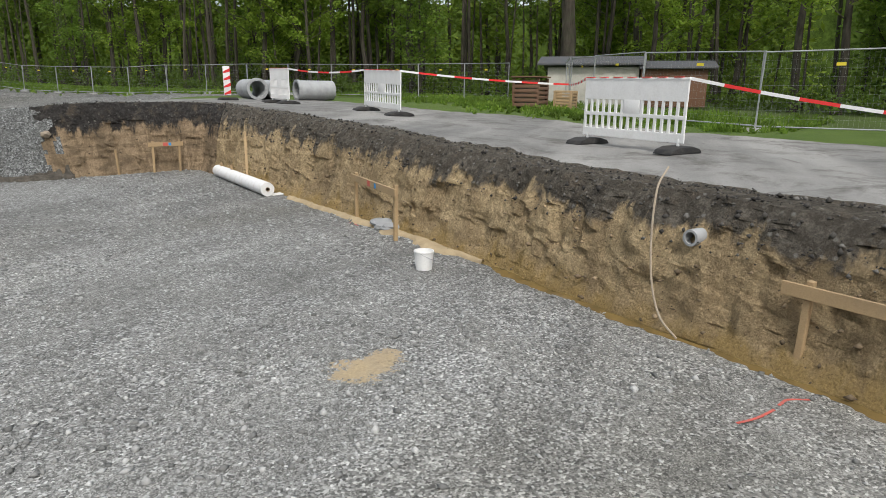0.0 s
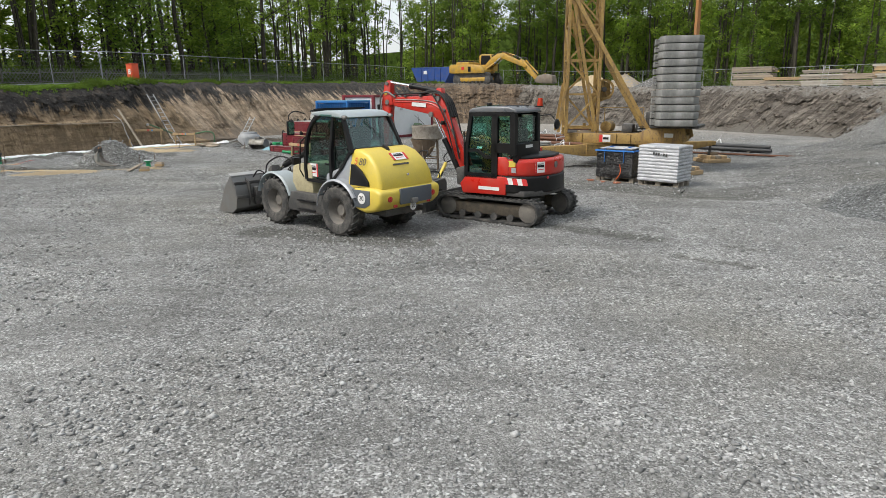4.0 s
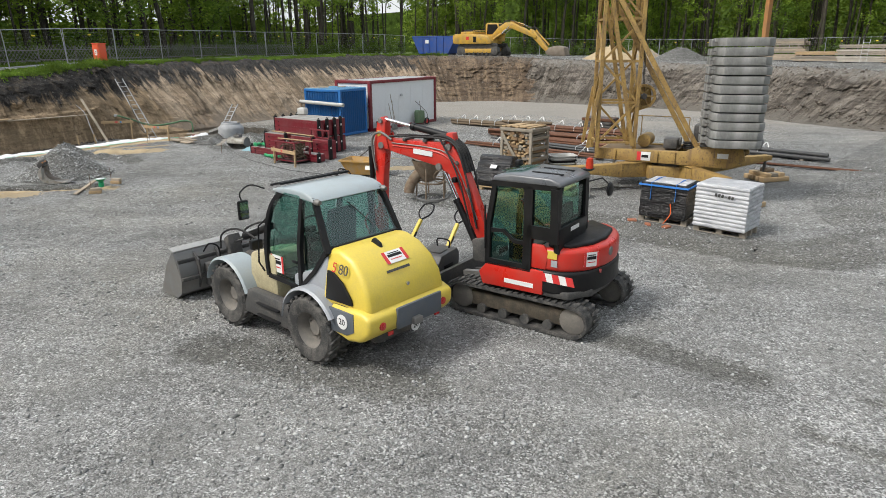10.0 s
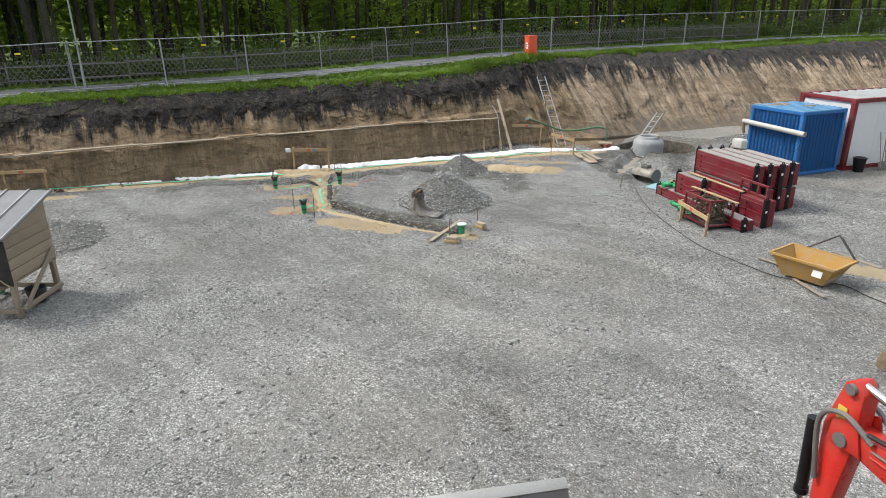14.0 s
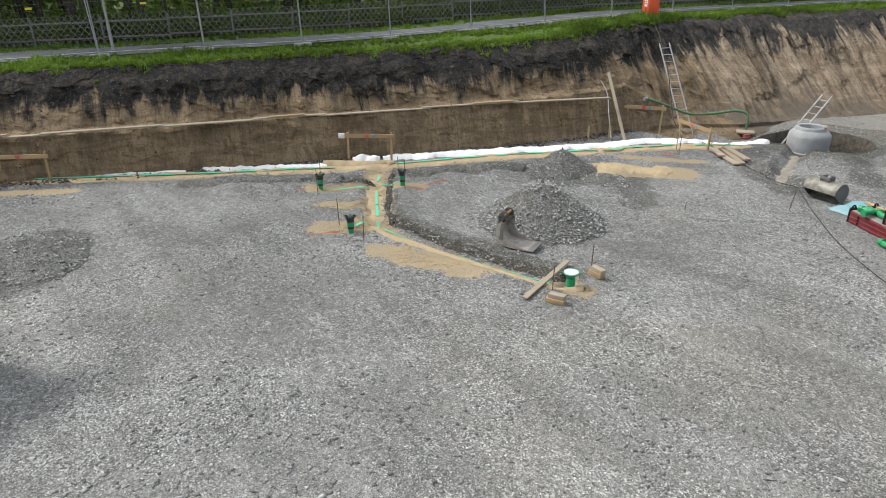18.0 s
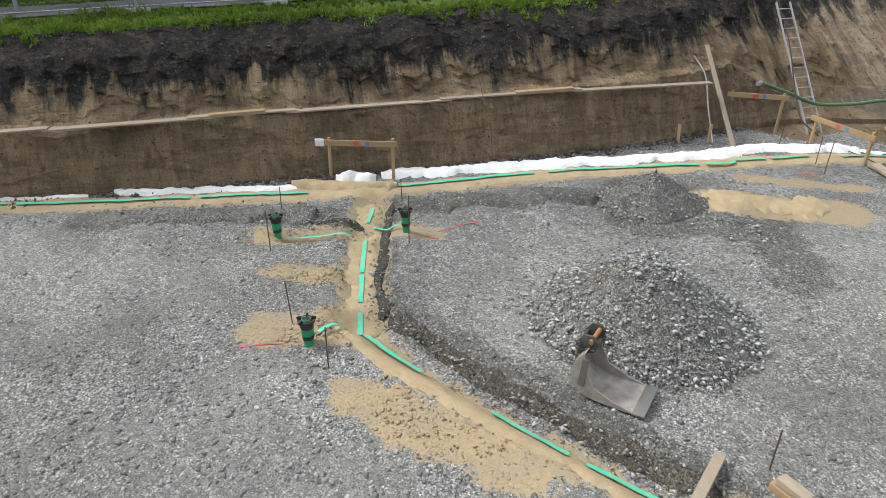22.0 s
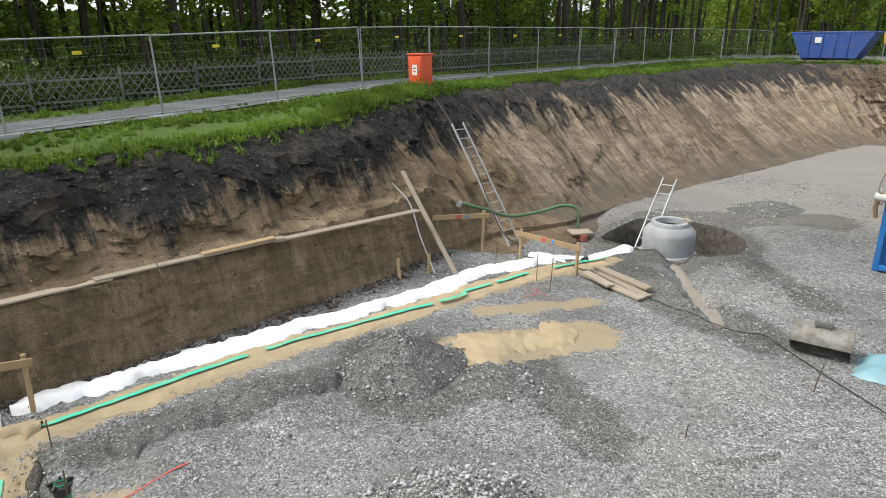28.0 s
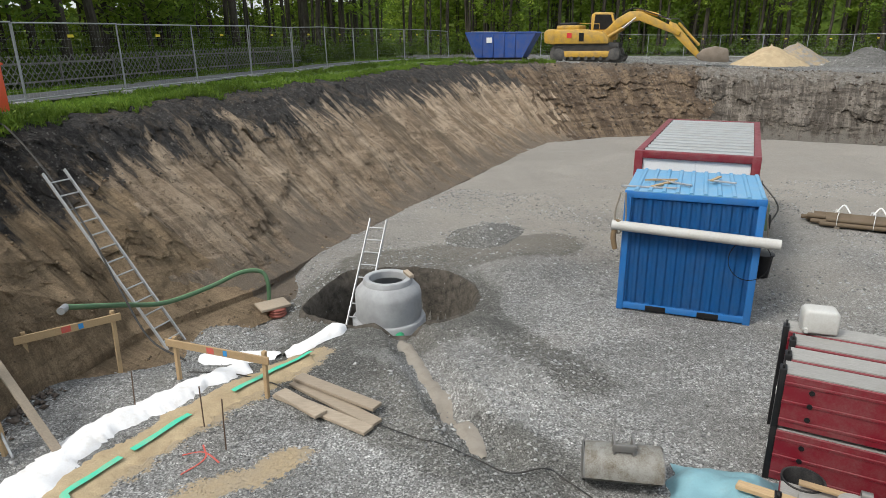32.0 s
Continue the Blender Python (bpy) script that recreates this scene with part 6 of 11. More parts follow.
def digging_bucket(parent, name="bucket", w=0.6, mat=None, m=None, teeth=True, label="worn steel digging bucket"):
    """Open bucket: curved shell, two cheeks, ears, teeth. Mouth towards -x, pivot at the origin."""
    mat = mat or GREY_STEEL
    arc = [(0.1, 0.02), (0.2, -0.12), (0.23, -0.3), (0.17, -0.48), (0.02, -0.6), (-0.2, -0.64), (-0.36, -0.6)]
    inn = [(x * 0.93 - 0.012, z * 0.955) for x, z in arc][::-1]
    shell = part(name, prism(arc + inn, w, "y", 0), mat, parent, label, m=m)
    for s in (-1, 1):
        part("cheek", prism(arc + [(-0.3, -0.5), (-0.1, -0.1)], 0.02, "y", s * (w / 2 + 0.004)), mat, shell)
        part("ear", prism([(0.12, -0.02), (0.06, 0.12), (-0.04, 0.12), (-0.1, -0.06)], 0.025, "y", s * 0.12), mat, shell)
    part("lip", box(0.12, w + 0.04, 0.025, (-0.38, 0, -0.6), 0.005, 1, None, Matrix.Rotation(radians(-10), 3, "Y")), mat, shell)
    part("pin", cyl(0.025, 0.34, (0.0, 0, 0.06), "y", n=12), paint("rusty_pin", (0.3, 0.16, 0.07), 0.7, 0.3), shell)
    if teeth:
        for k in range(4):
            part("tooth", prism([(-0.4, -0.63), (-0.4, -0.57), (-0.52, -0.6)], 0.05, "y", w * (k / 3 - 0.5) * 0.9), mat, shell)
    return shell


def mini_excavator(m):
    E = thing("mini_excavator", m, "red and black mini excavator on rubber tracks with its boom raised", "excavator")
    for s in (-1, 1):
        rubber_track(E, s * 0.78)
    part("undercarriage", box(1.3, 1.2, 0.2, (0, 0, 0.42), 0.04), DARK_STEEL, E)
    part("slew_ring", cyl(0.42, 0.12, (0, 0, 0.55), n=28), DARK_STEEL, E)
    blade = part("dozer_blade", prism([(1.54, 0.06), (1.64, 0.04), (1.62, 0.25), (1.68, 0.44), (1.58, 0.46), (1.54, 0.26)], 1.96, "y", 0), DARK_STEEL, E, "dark steel dozer blade")
    for s in (-1, 1):
        part("blade_arm", bar((0.6, s * 0.42, 0.34), (1.56, s * 0.42, 0.2), 0.1, 0.14), DARK_STEEL, blade)
    part("blade_ram", bar((0.6, 0, 0.42), (1.5, 0, 0.3), 0.12, 0.12), GREY_STEEL, blade)
    # revolving upper part
    deck = part("deck", prism([(-0.95, -0.9), (0.55, -0.97), (0.75, -0.5), (0.8, 0.5), (0.55, 0.96), (-0.9, 0.93), (-1.12, 0.55), (-1.16, 0), (-1.12, -0.55)], 0.12, "z", 0.66, 0.02), DARK_STEEL, E, "dark revolving deck")
    skirt = part("side_skirt", prism([(0.55, 0.6), (0.62, 0.8), (0.45, 1.0), (-0.5, 1.0), (-0.5, 0.62)], 0.06, "y", 0.95, 0.02), RED, E, "red lower side panel with pale model lettering")
    part("model_bar", box(0.5, 0.006, 0.07, (-0.1, 0.985, 0.74)), WHITE, skirt, "pale lettering bar")
    # counterweight, curved at the back
    cw = []
    for k in range(13):
        a = radians(90 + 180 * k / 12)
        cw.append((-0.62 + 0.6 * math.cos(a), 0.97 * math.sin(a)))
    cw = [(-0.35, 0.97)] + cw + [(-0.35, -0.97)]
    c = part("counterweight", prism(cw, 0.36, "z", 0.84, 0.05, seg=3), BLACK, E, "curved black counterweight with warning stripes")
    for k in range(5):
        mat = LABEL_RED if k % 2 == 0 else WHITE
        part("stripe", prism([(-0.42 - k * 0.11, 0.98), (-0.53 - k * 0.11, 0.98), (-0.57 - k * 0.11, 0.85), (-0.46 - k * 0.11, 0.85)], 0.012, "y", 0.972), mat, c)
    cover = [(x * 0.985 - 0.005 if x < -0.4 else x, y * 0.97) for x, y in cw]
    eng = part("engine_cover", prism(cover, 0.36, "z", 1.18, 0.07, seg=3), RED, E, "rounded red engine cover")
    part("rear_badge", cyl(0.07, 0.02, (-1.2, 0.1, 1.22), "x", n=20), GREY_STEEL, eng)
    part("reflector", cyl(0.03, 0.02, (-1.17, 0.4, 0.98), "x", n=12), RED_LENS, eng)
    advert(eng, Matrix.Translation((-1.1, 0.6, 1.2)) @ Matrix.Rotation(radians(-128), 4, "Z") @ Matrix.Rotation(radians(90), 4, "X"), 0.24, 0.22)
    part("warning_plate", box(0.16, 0.006, 0.12, (-0.62, 0.945, 1.27)), YELLOW, eng, "small yellow warning plate")
    part("warning_plate", box(0.1, 0.006, 0.1, (-0.66, 0.945, 1.14)), SILVER, eng)
    part("side_door", prism([(-0.14, 1.02), (-0.53, 1.02), (-0.56, 1.3), (-0.48, 1.4), (-0.26, 1.4), (-0.14, 1.3)], 0.05, "y", 0.93, 0.02), RED, eng, "red side service door")
    part("bonnet", prism([(-0.5, 0.84), (-0.84, 0.76), (-1.03, 0.42), (-1.09, 0.0), (-1.0, -0.5), (-0.5, -0.85)], 0.09, "z", 1.375, 0.04, seg=3), BLACK, E, "black moulded bonnet top")
    part("right_tank", prism([(0.55, 0.72), (0.6, 1.05), (0.2, 1.3), (-0.4, 1.48), (-0.4, 0.72)], 0.5, "y", -0.68, 0.05), RED, E)
    # cab
    y0, y1 = -0.06, 0.94
    cab = part("cab", box(1.12, 0.96, 0.05, (-0.1, 0.44, 0.98), 0.02), BLACK, E, "black cab with rounded tinted windows")
    sec = 0.08
    for y in (y0, y1):
        part("pillar", tube([(0.47, y, 0.95), (0.46, y, 1.6), (0.36, y * 0.97 + 0.01, 2.25)], 0, flat=(sec, sec)), BLACK, cab)
        part("pillar", tube([(-0.22, y, 0.95), (-0.22, y, 2.26)], 0, flat=(sec, 0.14)), BLACK, cab)
        part("pillar", tube([(-0.66, y, 1.45), (-0.64, y, 2.26)], 0, flat=(0.12, 0.12)), BLACK, cab)
        part("roof_rail", tube([(0.4, y, 2.25), (-0.66, y, 2.27)], 0, flat=(sec, sec)), BLACK, cab)
        part("sill", tube([(0.47, y, 1.0), (-0.25, y, 1.0)], 0, flat=(sec, 0.1)), BLACK, cab)
        part("waist", tube([(-0.2, y, 1.58), (-0.68, y, 1.58)], 0, flat=(sec, 0.2)), BLACK, cab)
        part("mid_rail", tube([(0.46, y, 1.5), (0.2, y, 1.52), (0.0, y, 1.38), (-0.22, y, 1.38)], 0, flat=(0.05, 0.06)), BLACK, cab)
        pane("door_glass", [(0.43, 1.55), (0.35, 2.22), (-0.16, 2.22), (-0.16, 1.43), (0.02, 1.43), (0.2, 1.55)], cab, "y", y)
        pane("lower_glass", [(0.43, 1.04), (0.43, 1.46), (0.18, 1.48), (0.0, 1.35), (-0.16, 1.35), (-0.16, 1.04)], cab, "y", y)
        pane("quarter_glass", [(-0.28, 1.68), (-0.28, 2.22), (-0.58, 2.22), (-0.6, 1.68)], cab, "y", y)
    pane("windscreen", [(y0 + 0.05, 1.1), (y1 - 0.05, 1.1), (y1 - 0.05, 2.2), (y0 + 0.05, 2.2)], cab, "x", 0, m=pose(0.57, 0, 0, 0, -5.5, 0))
    pane("rear_glass", [(y0 + 0.07, 1.7), (y1 - 0.07, 1.7), (y1 - 0.09, 2.2), (y0 + 0.09, 2.2)], cab, "x", -0.67)
    part("rear_panel", box(0.1, 1.02, 0.4, (-0.68, 0.44, 1.48), 0.03), BLACK, cab, "black rear panel with pale maker's bar")
    part("maker_bar", box(0.006, 0.3, 0.06, (-0.735, 0.42, 1.6)), WHITE, cab)
    roof = part("roof", prism([(0.42, 2.27), (0.38, 2.36), (0.1, 2.41), (-0.55, 2.41), (-0.72, 2.36), (-0.74, 2.28)], 1.08, "y", 0.44, 0.04, seg=3), paint("dark_grey_roof", (0.1, 0.105, 0.115), 0.28, 0.3, 0.0, (0.2, 0.2, 0.2)), cab, "dark grey ribbed cab roof")
    part("roof_hatch", box(0.34, 0.62, 0.012, (0.2, 0.44, 2.413), 0.005, rot=Matrix.Rotation(radians(6), 3, "Y")), GLASS, roof)
    for y in (0.24, 0.64):
        part("roof_rib", box(0.5, 0.05, 0.02, (-0.35, y, 2.415), 0.008), BLACK, roof)
    part("lamp", box(0.08, 0.14, 0.1, (0.42, 0.1, 2.42), 0.02), BLACK, roof)
    bc = part("beacon", lathe([(0, 0.17), (0.05, 0.16), (0.06, 0.03), (0.06, 0)], 18, (-0.68, -0.14, 2.4)), BEACON_LENS, cab, "dark orange beacon lamp")
    part("beacon_bracket", box(0.16, 0.16, 0.03, (-0.66, -0.12, 2.39), 0.005), BLACK, bc)
    part("mirror_arm", tube([(-0.68, -0.1, 2.2), (-0.8, -0.4, 2.22), (-0.82, -0.62, 2.1)], 0.012, 6), BLACK, cab)
    part("rear_mirror", lathe([(0, 0.03), (0.1, 0.02), (0.12, 0), (0.1, -0.03), (0, -0.05)], 20, (-0.84, -0.66, 2.0), "x"), BLACK, cab, "round rear-view mirror")
    part("seat", prism([(-0.5, 1.2), (-0.1, 1.2), (-0.08, 1.32), (-0.4, 1.35), (-0.52, 1.95), (-0.62, 1.95), (-0.6, 1.25)], 0.46, "y", 0.44, 0.05), SEAT, cab)
    part("lever_box", box(0.25, 0.12, 0.4, (0.05, 0.78, 1.25), 0.04), BLACK, cab)
    part("hand_rail", tube([(0.5, 0.99, 1.2), (0.5, 1.0, 1.9)], 0.014, 6), BLACK, cab)
    # boom, arm, bucket
    yb = -0.02
    part("swing_post", prism([(0.72, 0.62), (1.25, 0.62), (1.28, 1.0), (1.0, 1.08), (0.72, 0.95)], 0.34, "y", yb, 0.03), DARK_STEEL, E)
    boom = part("boom", prism([(0.92, 0.98), (1.0, 0.84), (1.14, 0.88), (1.8, 2.08), (2.05, 2.2), (3.2, 2.4), (3.36, 2.46), (3.3, 2.6), (2.6, 2.61), (1.9, 2.63), (1.7, 2.55), (1.53, 2.3)], 0.2, "y", yb, 0.02), RED, E, "red bent boom with pale lettering bar")
    part("maker_bar", box(0.42, 0.006, 0.09, (2.35, yb + 0.114, 2.42), rot=Matrix.Rotation(radians(-4), 3, "Y")), WHITE, boom)
    part("maker_bar", box(0.42, 0.006, 0.09, (2.35, yb - 0.114, 2.42), rot=Matrix.Rotation(radians(-4), 3, "Y")), WHITE, boom)
    for x, z in ((1.8, 2.56), (3.3, 2.48), (1.06, 0.95), (2.0, 2.2)):
        part("pin", cyl(0.06, 0.28, (x, yb, z), "y", n=16), GREY_STEEL, boom)
    arm = part("arm", prism([(3.22, 2.9), (3.3, 3.0), (3.4, 2.94), (3.51, 2.5), (3.5, 2.2), (3.45, 0.82), (3.4, 0.72), (3.34, 0.8), (3.3, 1.8), (3.23, 2.35)], 0.17, "y", yb, 0.02), RED, E, "red dipper arm")
    part("warning_plate", box(0.08, 0.006, 0.12, (3.36, yb + 0.094, 2.68)), YELLOW, arm)
    part("pin", cyl(0.045, 0.24, (3.32, yb, 2.92), "y", n=14), GREY_STEEL, arm)
    piston(boom, (1.8, 2.72), (3.32, 2.95), yb, 0.06, 0.55)
    piston(boom, (1.27, 0.86), (1.96, 2.12), yb, 0.065, 0.6)
    piston(arm, (3.66, 2.42), (3.62, 1.2), yb, 0.05, 0.6)
    for s in (-1, 1):
        part("hose", tube(curve_pts([(1.2, yb + s * 0.13, 1.2), (1.45, yb + s * 0.15, 2.2), (1.75, yb + s * 0.13, 2.66), (2.6, yb + s * 0.1, 2.68), (3.1, yb + s * 0.12, 2.66)], 26), 0.018, 6), RUBBER_BLACK, boom)
        part("hose", tube(curve_pts([(1.3, yb + s * 0.16, 1.2), (1.56, yb + s * 0.19, 2.1), (1.95, yb + s * 0.15, 2.7)], 18), 0.016, 6), RUBBER_BLACK, boom)
        part("hose", tube(curve_pts([(3.05, yb + s * 0.12, 2.6), (3.3, yb + s * 0.15, 2.72), (3.5, yb + s * 0.14, 2.55), (3.45, yb + s * 0.12, 2.0)], 20), 0.022, 8), GREY_STEEL, boom, "grey armoured hose loop")
    for x, z, a in ((1.4, 1.85, -58), (1.62, 2.3, -50), (1.9, 2.62, 0), (2.3, 2.63, 0), (2.75, 2.62, 0)):
        part("hose_clamp", box(0.07, 0.28, 0.05, (x, yb, z), 0.01, rot=Matrix.Rotation(radians(a), 3, "Y")), DARK_STEEL, boom)
    for s in (-1, 1):
        for j in range(2):
            y = yb + s * 0.108
            part("steel_line", tube(curve_pts([(1.2 + 0.05 * j, y, 1.35), (1.56 + 0.05 * j, y, 2.12), (1.78 + 0.04 * j, y, 2.42 - 0.05 * j), (2.2, y, 2.52 - 0.05 * j), (3.05, y, 2.54 - 0.05 * j)], 24), 0.011, 6), RED if j else GREY_STEEL, boom)
        part("lug_plate", prism([(3.12, 2.42), (3.42, 2.42), (3.4, 2.62), (3.2, 2.7)], 0.02, "y", yb + s * 0.115, 0.004), RED, boom)
    part("cylinder_mount", prism([(1.68, 2.52), (1.95, 2.55), (1.86, 2.8), (1.74, 2.8)], 0.16, "y", yb, 0.015), RED, boom)
    for j in range(3):
        part("hose", tube(curve_pts([(2.35, yb + 0.06 - 0.06 * j, 2.66), (1.95, yb + 0.08 - 0.08 * j, 2.74), (1.62, yb + 0.08 - 0.08 * j, 2.58), (1.42, yb + 0.08 - 0.08 * j, 2.15)], 18), 0.03, 8), RUBBER_BLACK, boom, "thick black sleeved hose over the bend")
    part("work_light", box(0.09, 0.14, 0.09, (1.62, yb + 0.16, 2.02), 0.02), BLACK, boom)
    part("link", prism([(3.42, 0.78), (3.68, 1.05), (3.64, 1.2), (3.56, 1.22), (3.36, 0.9)], 0.2, "y", yb, 0.02), RED, arm)
    coup = part("coupler", box(0.34, 0.26, 0.3, (3.42, yb, 0.58), 0.03), DARK_STEEL, arm, "dark hydraulic tilt coupler")
    part("coupler_motor", cyl(0.09, 0.42, (3.5, yb, 0.66), "y", n=16), BLACK, coup)
    part("coupler_hose", tube(curve_pts([(3.5, yb + 0.1, 1.3), (3.75, yb + 0.14, 1.0), (3.6, yb + 0.16, 0.7)], 12), 0.018, 6), LABEL_RED, coup)
    digging_bucket(E, "bucket", 0.9, GREY_STEEL, pose(3.36, yb, 0.56, 0, -18, 0), False, "broad worn steel bucket resting on the ground")
    return E


mini_excavator(pose(-1.41, 17.47, 0.0, 0, 0, 150.0))


# ---- trench rammers between the machines ----
def plate_compactor(m):
    P = thing("plate_compactor", m, "grey reversible plate compactor with a yellow guide handle", "compactor", "plate compactors")
    part("base_plate", prism([(-0.42, 0.08), (-0.36, 0.02), (0.34, 0.02), (0.46, 0.16), (0.43, 0.17), (0.32, 0.05), (-0.36, 0.05)], 0.5, "y", 0), DARK_STEEL, P)
    hood = part("engine_hood", prism([(-0.34, 0.2), (0.34, 0.2), (0.36, 0.56), (0.25, 0.68), (-0.28, 0.71), (-0.36, 0.6)], 0.5, "y", 0, 0.015), paint("engine_hood_grey", (0.045, 0.047, 0.05), 0.42, 0.4), P, "dusty dark boxy engine hood")
    part("hood_lid", box(0.26, 0.3, 0.012, (0.02, 0, 0.703), 0.004, rot=Matrix.Rotation(radians(3), 3, "Y")), DARK_STEEL, hood)
    for s in (-1, 1):
        part("side_vent", box(0.3, 0.012, 0.16, (0.02, s * 0.252, 0.4), 0.004), BLACK, hood)
        part("frame_bar", bar((-0.4, s * 0.27, 0.16), (0.4, s * 0.27, 0.16), 0.03, 0.05), YELLOW, P, "yellow base frame")
    part("lift_hoop", tube(curve_pts([(-0.2, -0.12, 0.69), (-0.2, -0.12, 0.84), (-0.2, 0.12, 0.84), (-0.2, 0.12, 0.69)], 14), 0.016, 6), BLACK, P)
    arm = part("handle_bar", bar((-0.2, 0, 0.5), (-0.72, 0, 1.02), 0.07, 0.07, None, 0.01), YELLOW, P, "yellow handle with dark number bars")
    part("number_bar", box(0.16, 0.004, 0.05, (-0.47, 0.038, 0.77), rot=Matrix.Rotation(radians(45), 3, "Y")), BLACK, arm)
    part("grip", tube(curve_pts([(-0.72, 0, 1.02), (-0.85, -0.14, 1.12), (-1.0, -0.12, 1.24), (-1.05, 0, 1.27), (-1.0, 0.12, 1.24), (-0.85, 0.14, 1.12), (-0.72, 0, 1.02)], 28), 0.016, 6), BLACK, arm)
    return P


def plate_compactors():
    a = plate_compactor(pose(-3.98, 18.58, 0.0, 0, 0, 240))
    copy_thing(a, pose(-3.22, 18.3, 0.0, 0, 0, 243))


plate_compactors()

# ---- containers ----
WINE = paint("wine_red_paint", (0.165, 0.007, 0.017), 0.45, 0.25, 0.0, (0.25, 0.2, 0.18))
CONT_WHITE = paint("white_container_wall", (0.72, 0.74, 0.76), 0.45, 0.12, 0.0, (0.5, 0.48, 0.45))
CONT_BLUE = paint("blue_container_paint", (0.015, 0.15, 0.44), 0.45, 0.25, 0.0, (0.1, 0.13, 0.17))
CONT_BLUE_TOP = paint("faded_blue_roof", (0.1, 0.3, 0.5), 0.5, 0.35, 0.0, (0.4, 0.45, 0.48))
ROOF_ZINC = paint("zinc_roof", (0.27, 0.29, 0.3), 0.5, 0.5, 0.2, (0.25, 0.24, 0.22))
PVC_WHITE = paint("pale_plastic_pipe", (0.5, 0.5, 0.48), 0.45, 0.35, 0.0, (0.35, 0.31, 0.26))
PINE = wood("fresh_pine", (0.5, 0.36, 0.2), (0.38, 0.26, 0.14))
OLD_WOOD = wood("grey_old_wood", (0.36, 0.32, 0.26), (0.22, 0.19, 0.15))
PLY = wood("stained_plywood", (0.36, 0.35, 0.33), (0.24, 0.235, 0.22))


def corrugated(length, height, n, depth=0.03, th=0.006):
    """A folded sheet in the xz plane, folds upright, centred in x, standing on z 0."""
    bm = bmesh.new()
    pts = []
    p = length / n
    for k in range(n):
        x = -length / 2 + k * p
        pts += [(x, 0), (x + p * 0.3, 0), (x + p * 0.5, depth), (x + p * 0.8, depth)]
    pts.append((length / 2, 0))
    lo = [bm.verts.new((x, y, 0)) for x, y in pts]
    hi = [bm.verts.new((x, y, height)) for x, y in pts]
    for k in range(len(pts) - 1):
        bm.faces.new((lo[k], lo[k + 1], hi[k + 1], hi[k]))
    bmesh.ops.solidify(bm, geom=bm.faces[:], thickness=th)
    return bm


def ribbed_roof(lx, ly, n, depth, z):
    """A closed roof plate with folds running along y."""
    pts = []
    p = lx / n
    for k in range(n):
        x = -lx / 2 + k * p
        pts += [(x, z), (x + p * 0.62, z), (x + p * 0.7, z + depth), (x + p * 0.92, z + depth)]
    pts += [(lx / 2, z), (lx / 2, z - 0.03), (-lx / 2, z - 0.03)]
    return prism(pts, ly, "y", 0)


def white_container():
    L, W, H = 6.06, 2.44, 2.6
    C = thing("office_container", pose(-8.34, 43.99, 0.0, 0, 0, 60.9), "white site container with a wine-red steel frame", "container")
    for sx in (-1, 1):
        for sy in (-1, 1):
            part("corner_post", box(0.17, 0.17, H, (sx * (L / 2 - 0.085), sy * (W / 2 - 0.085), H / 2), 0.015), WINE, C)
    for sy in (-1, 1):
        for z, h in ((0.08, 0.16), (H - 0.075, 0.15)):
            part("long_rail", box(L - 0.3, 0.14, h, (0, sy * (W / 2 - 0.075), z), 0.01), WINE, C)
    for sx in (-1, 1):
        for z, h in ((0.08, 0.16), (H - 0.075, 0.15)):
            part("end_rail", box(0.14, W - 0.3, h, (sx * (L / 2 - 0.075), 0, z), 0.01), WINE, C)
    for k in range(5):
        for sy in (-1, 1):
            part("wall_panel", box((L - 0.34) / 5 - 0.004, 0.05, H - 0.3, ((k - 2) * (L - 0.34) / 5, sy * (W / 2 - 0.09), H / 2), 0.004, 1), CONT_WHITE, C)
    for sx in (-1, 1):
        for k in range(2):
            part("wall_panel", box(0.05, (W - 0.34) / 2 - 0.004, H - 0.3, (sx * (L / 2 - 0.09), (k - 0.5) * (W - 0.34) / 2, H / 2), 0.004, 1), CONT_WHITE, C)
    rf = ribbed_roof(L - 0.3, W - 0.3, 13, 0.04, H - 0.05)
    part("roof_sheet", rf, ROOF_ZINC, C, "ribbed zinc roof with dark stains")
    part("floor", box(L - 0.3, W - 0.3, 0.1, (0, 0, 0.12)), DARK_STEEL, C)
    part("socket_box", box(0.22, 0.05, 0.12, (-0.4, -W / 2 - 0.02, 1.75), 0.01), paint("socket_grey", (0.5, 0.52, 0.54)), C)
    return C


white_container()


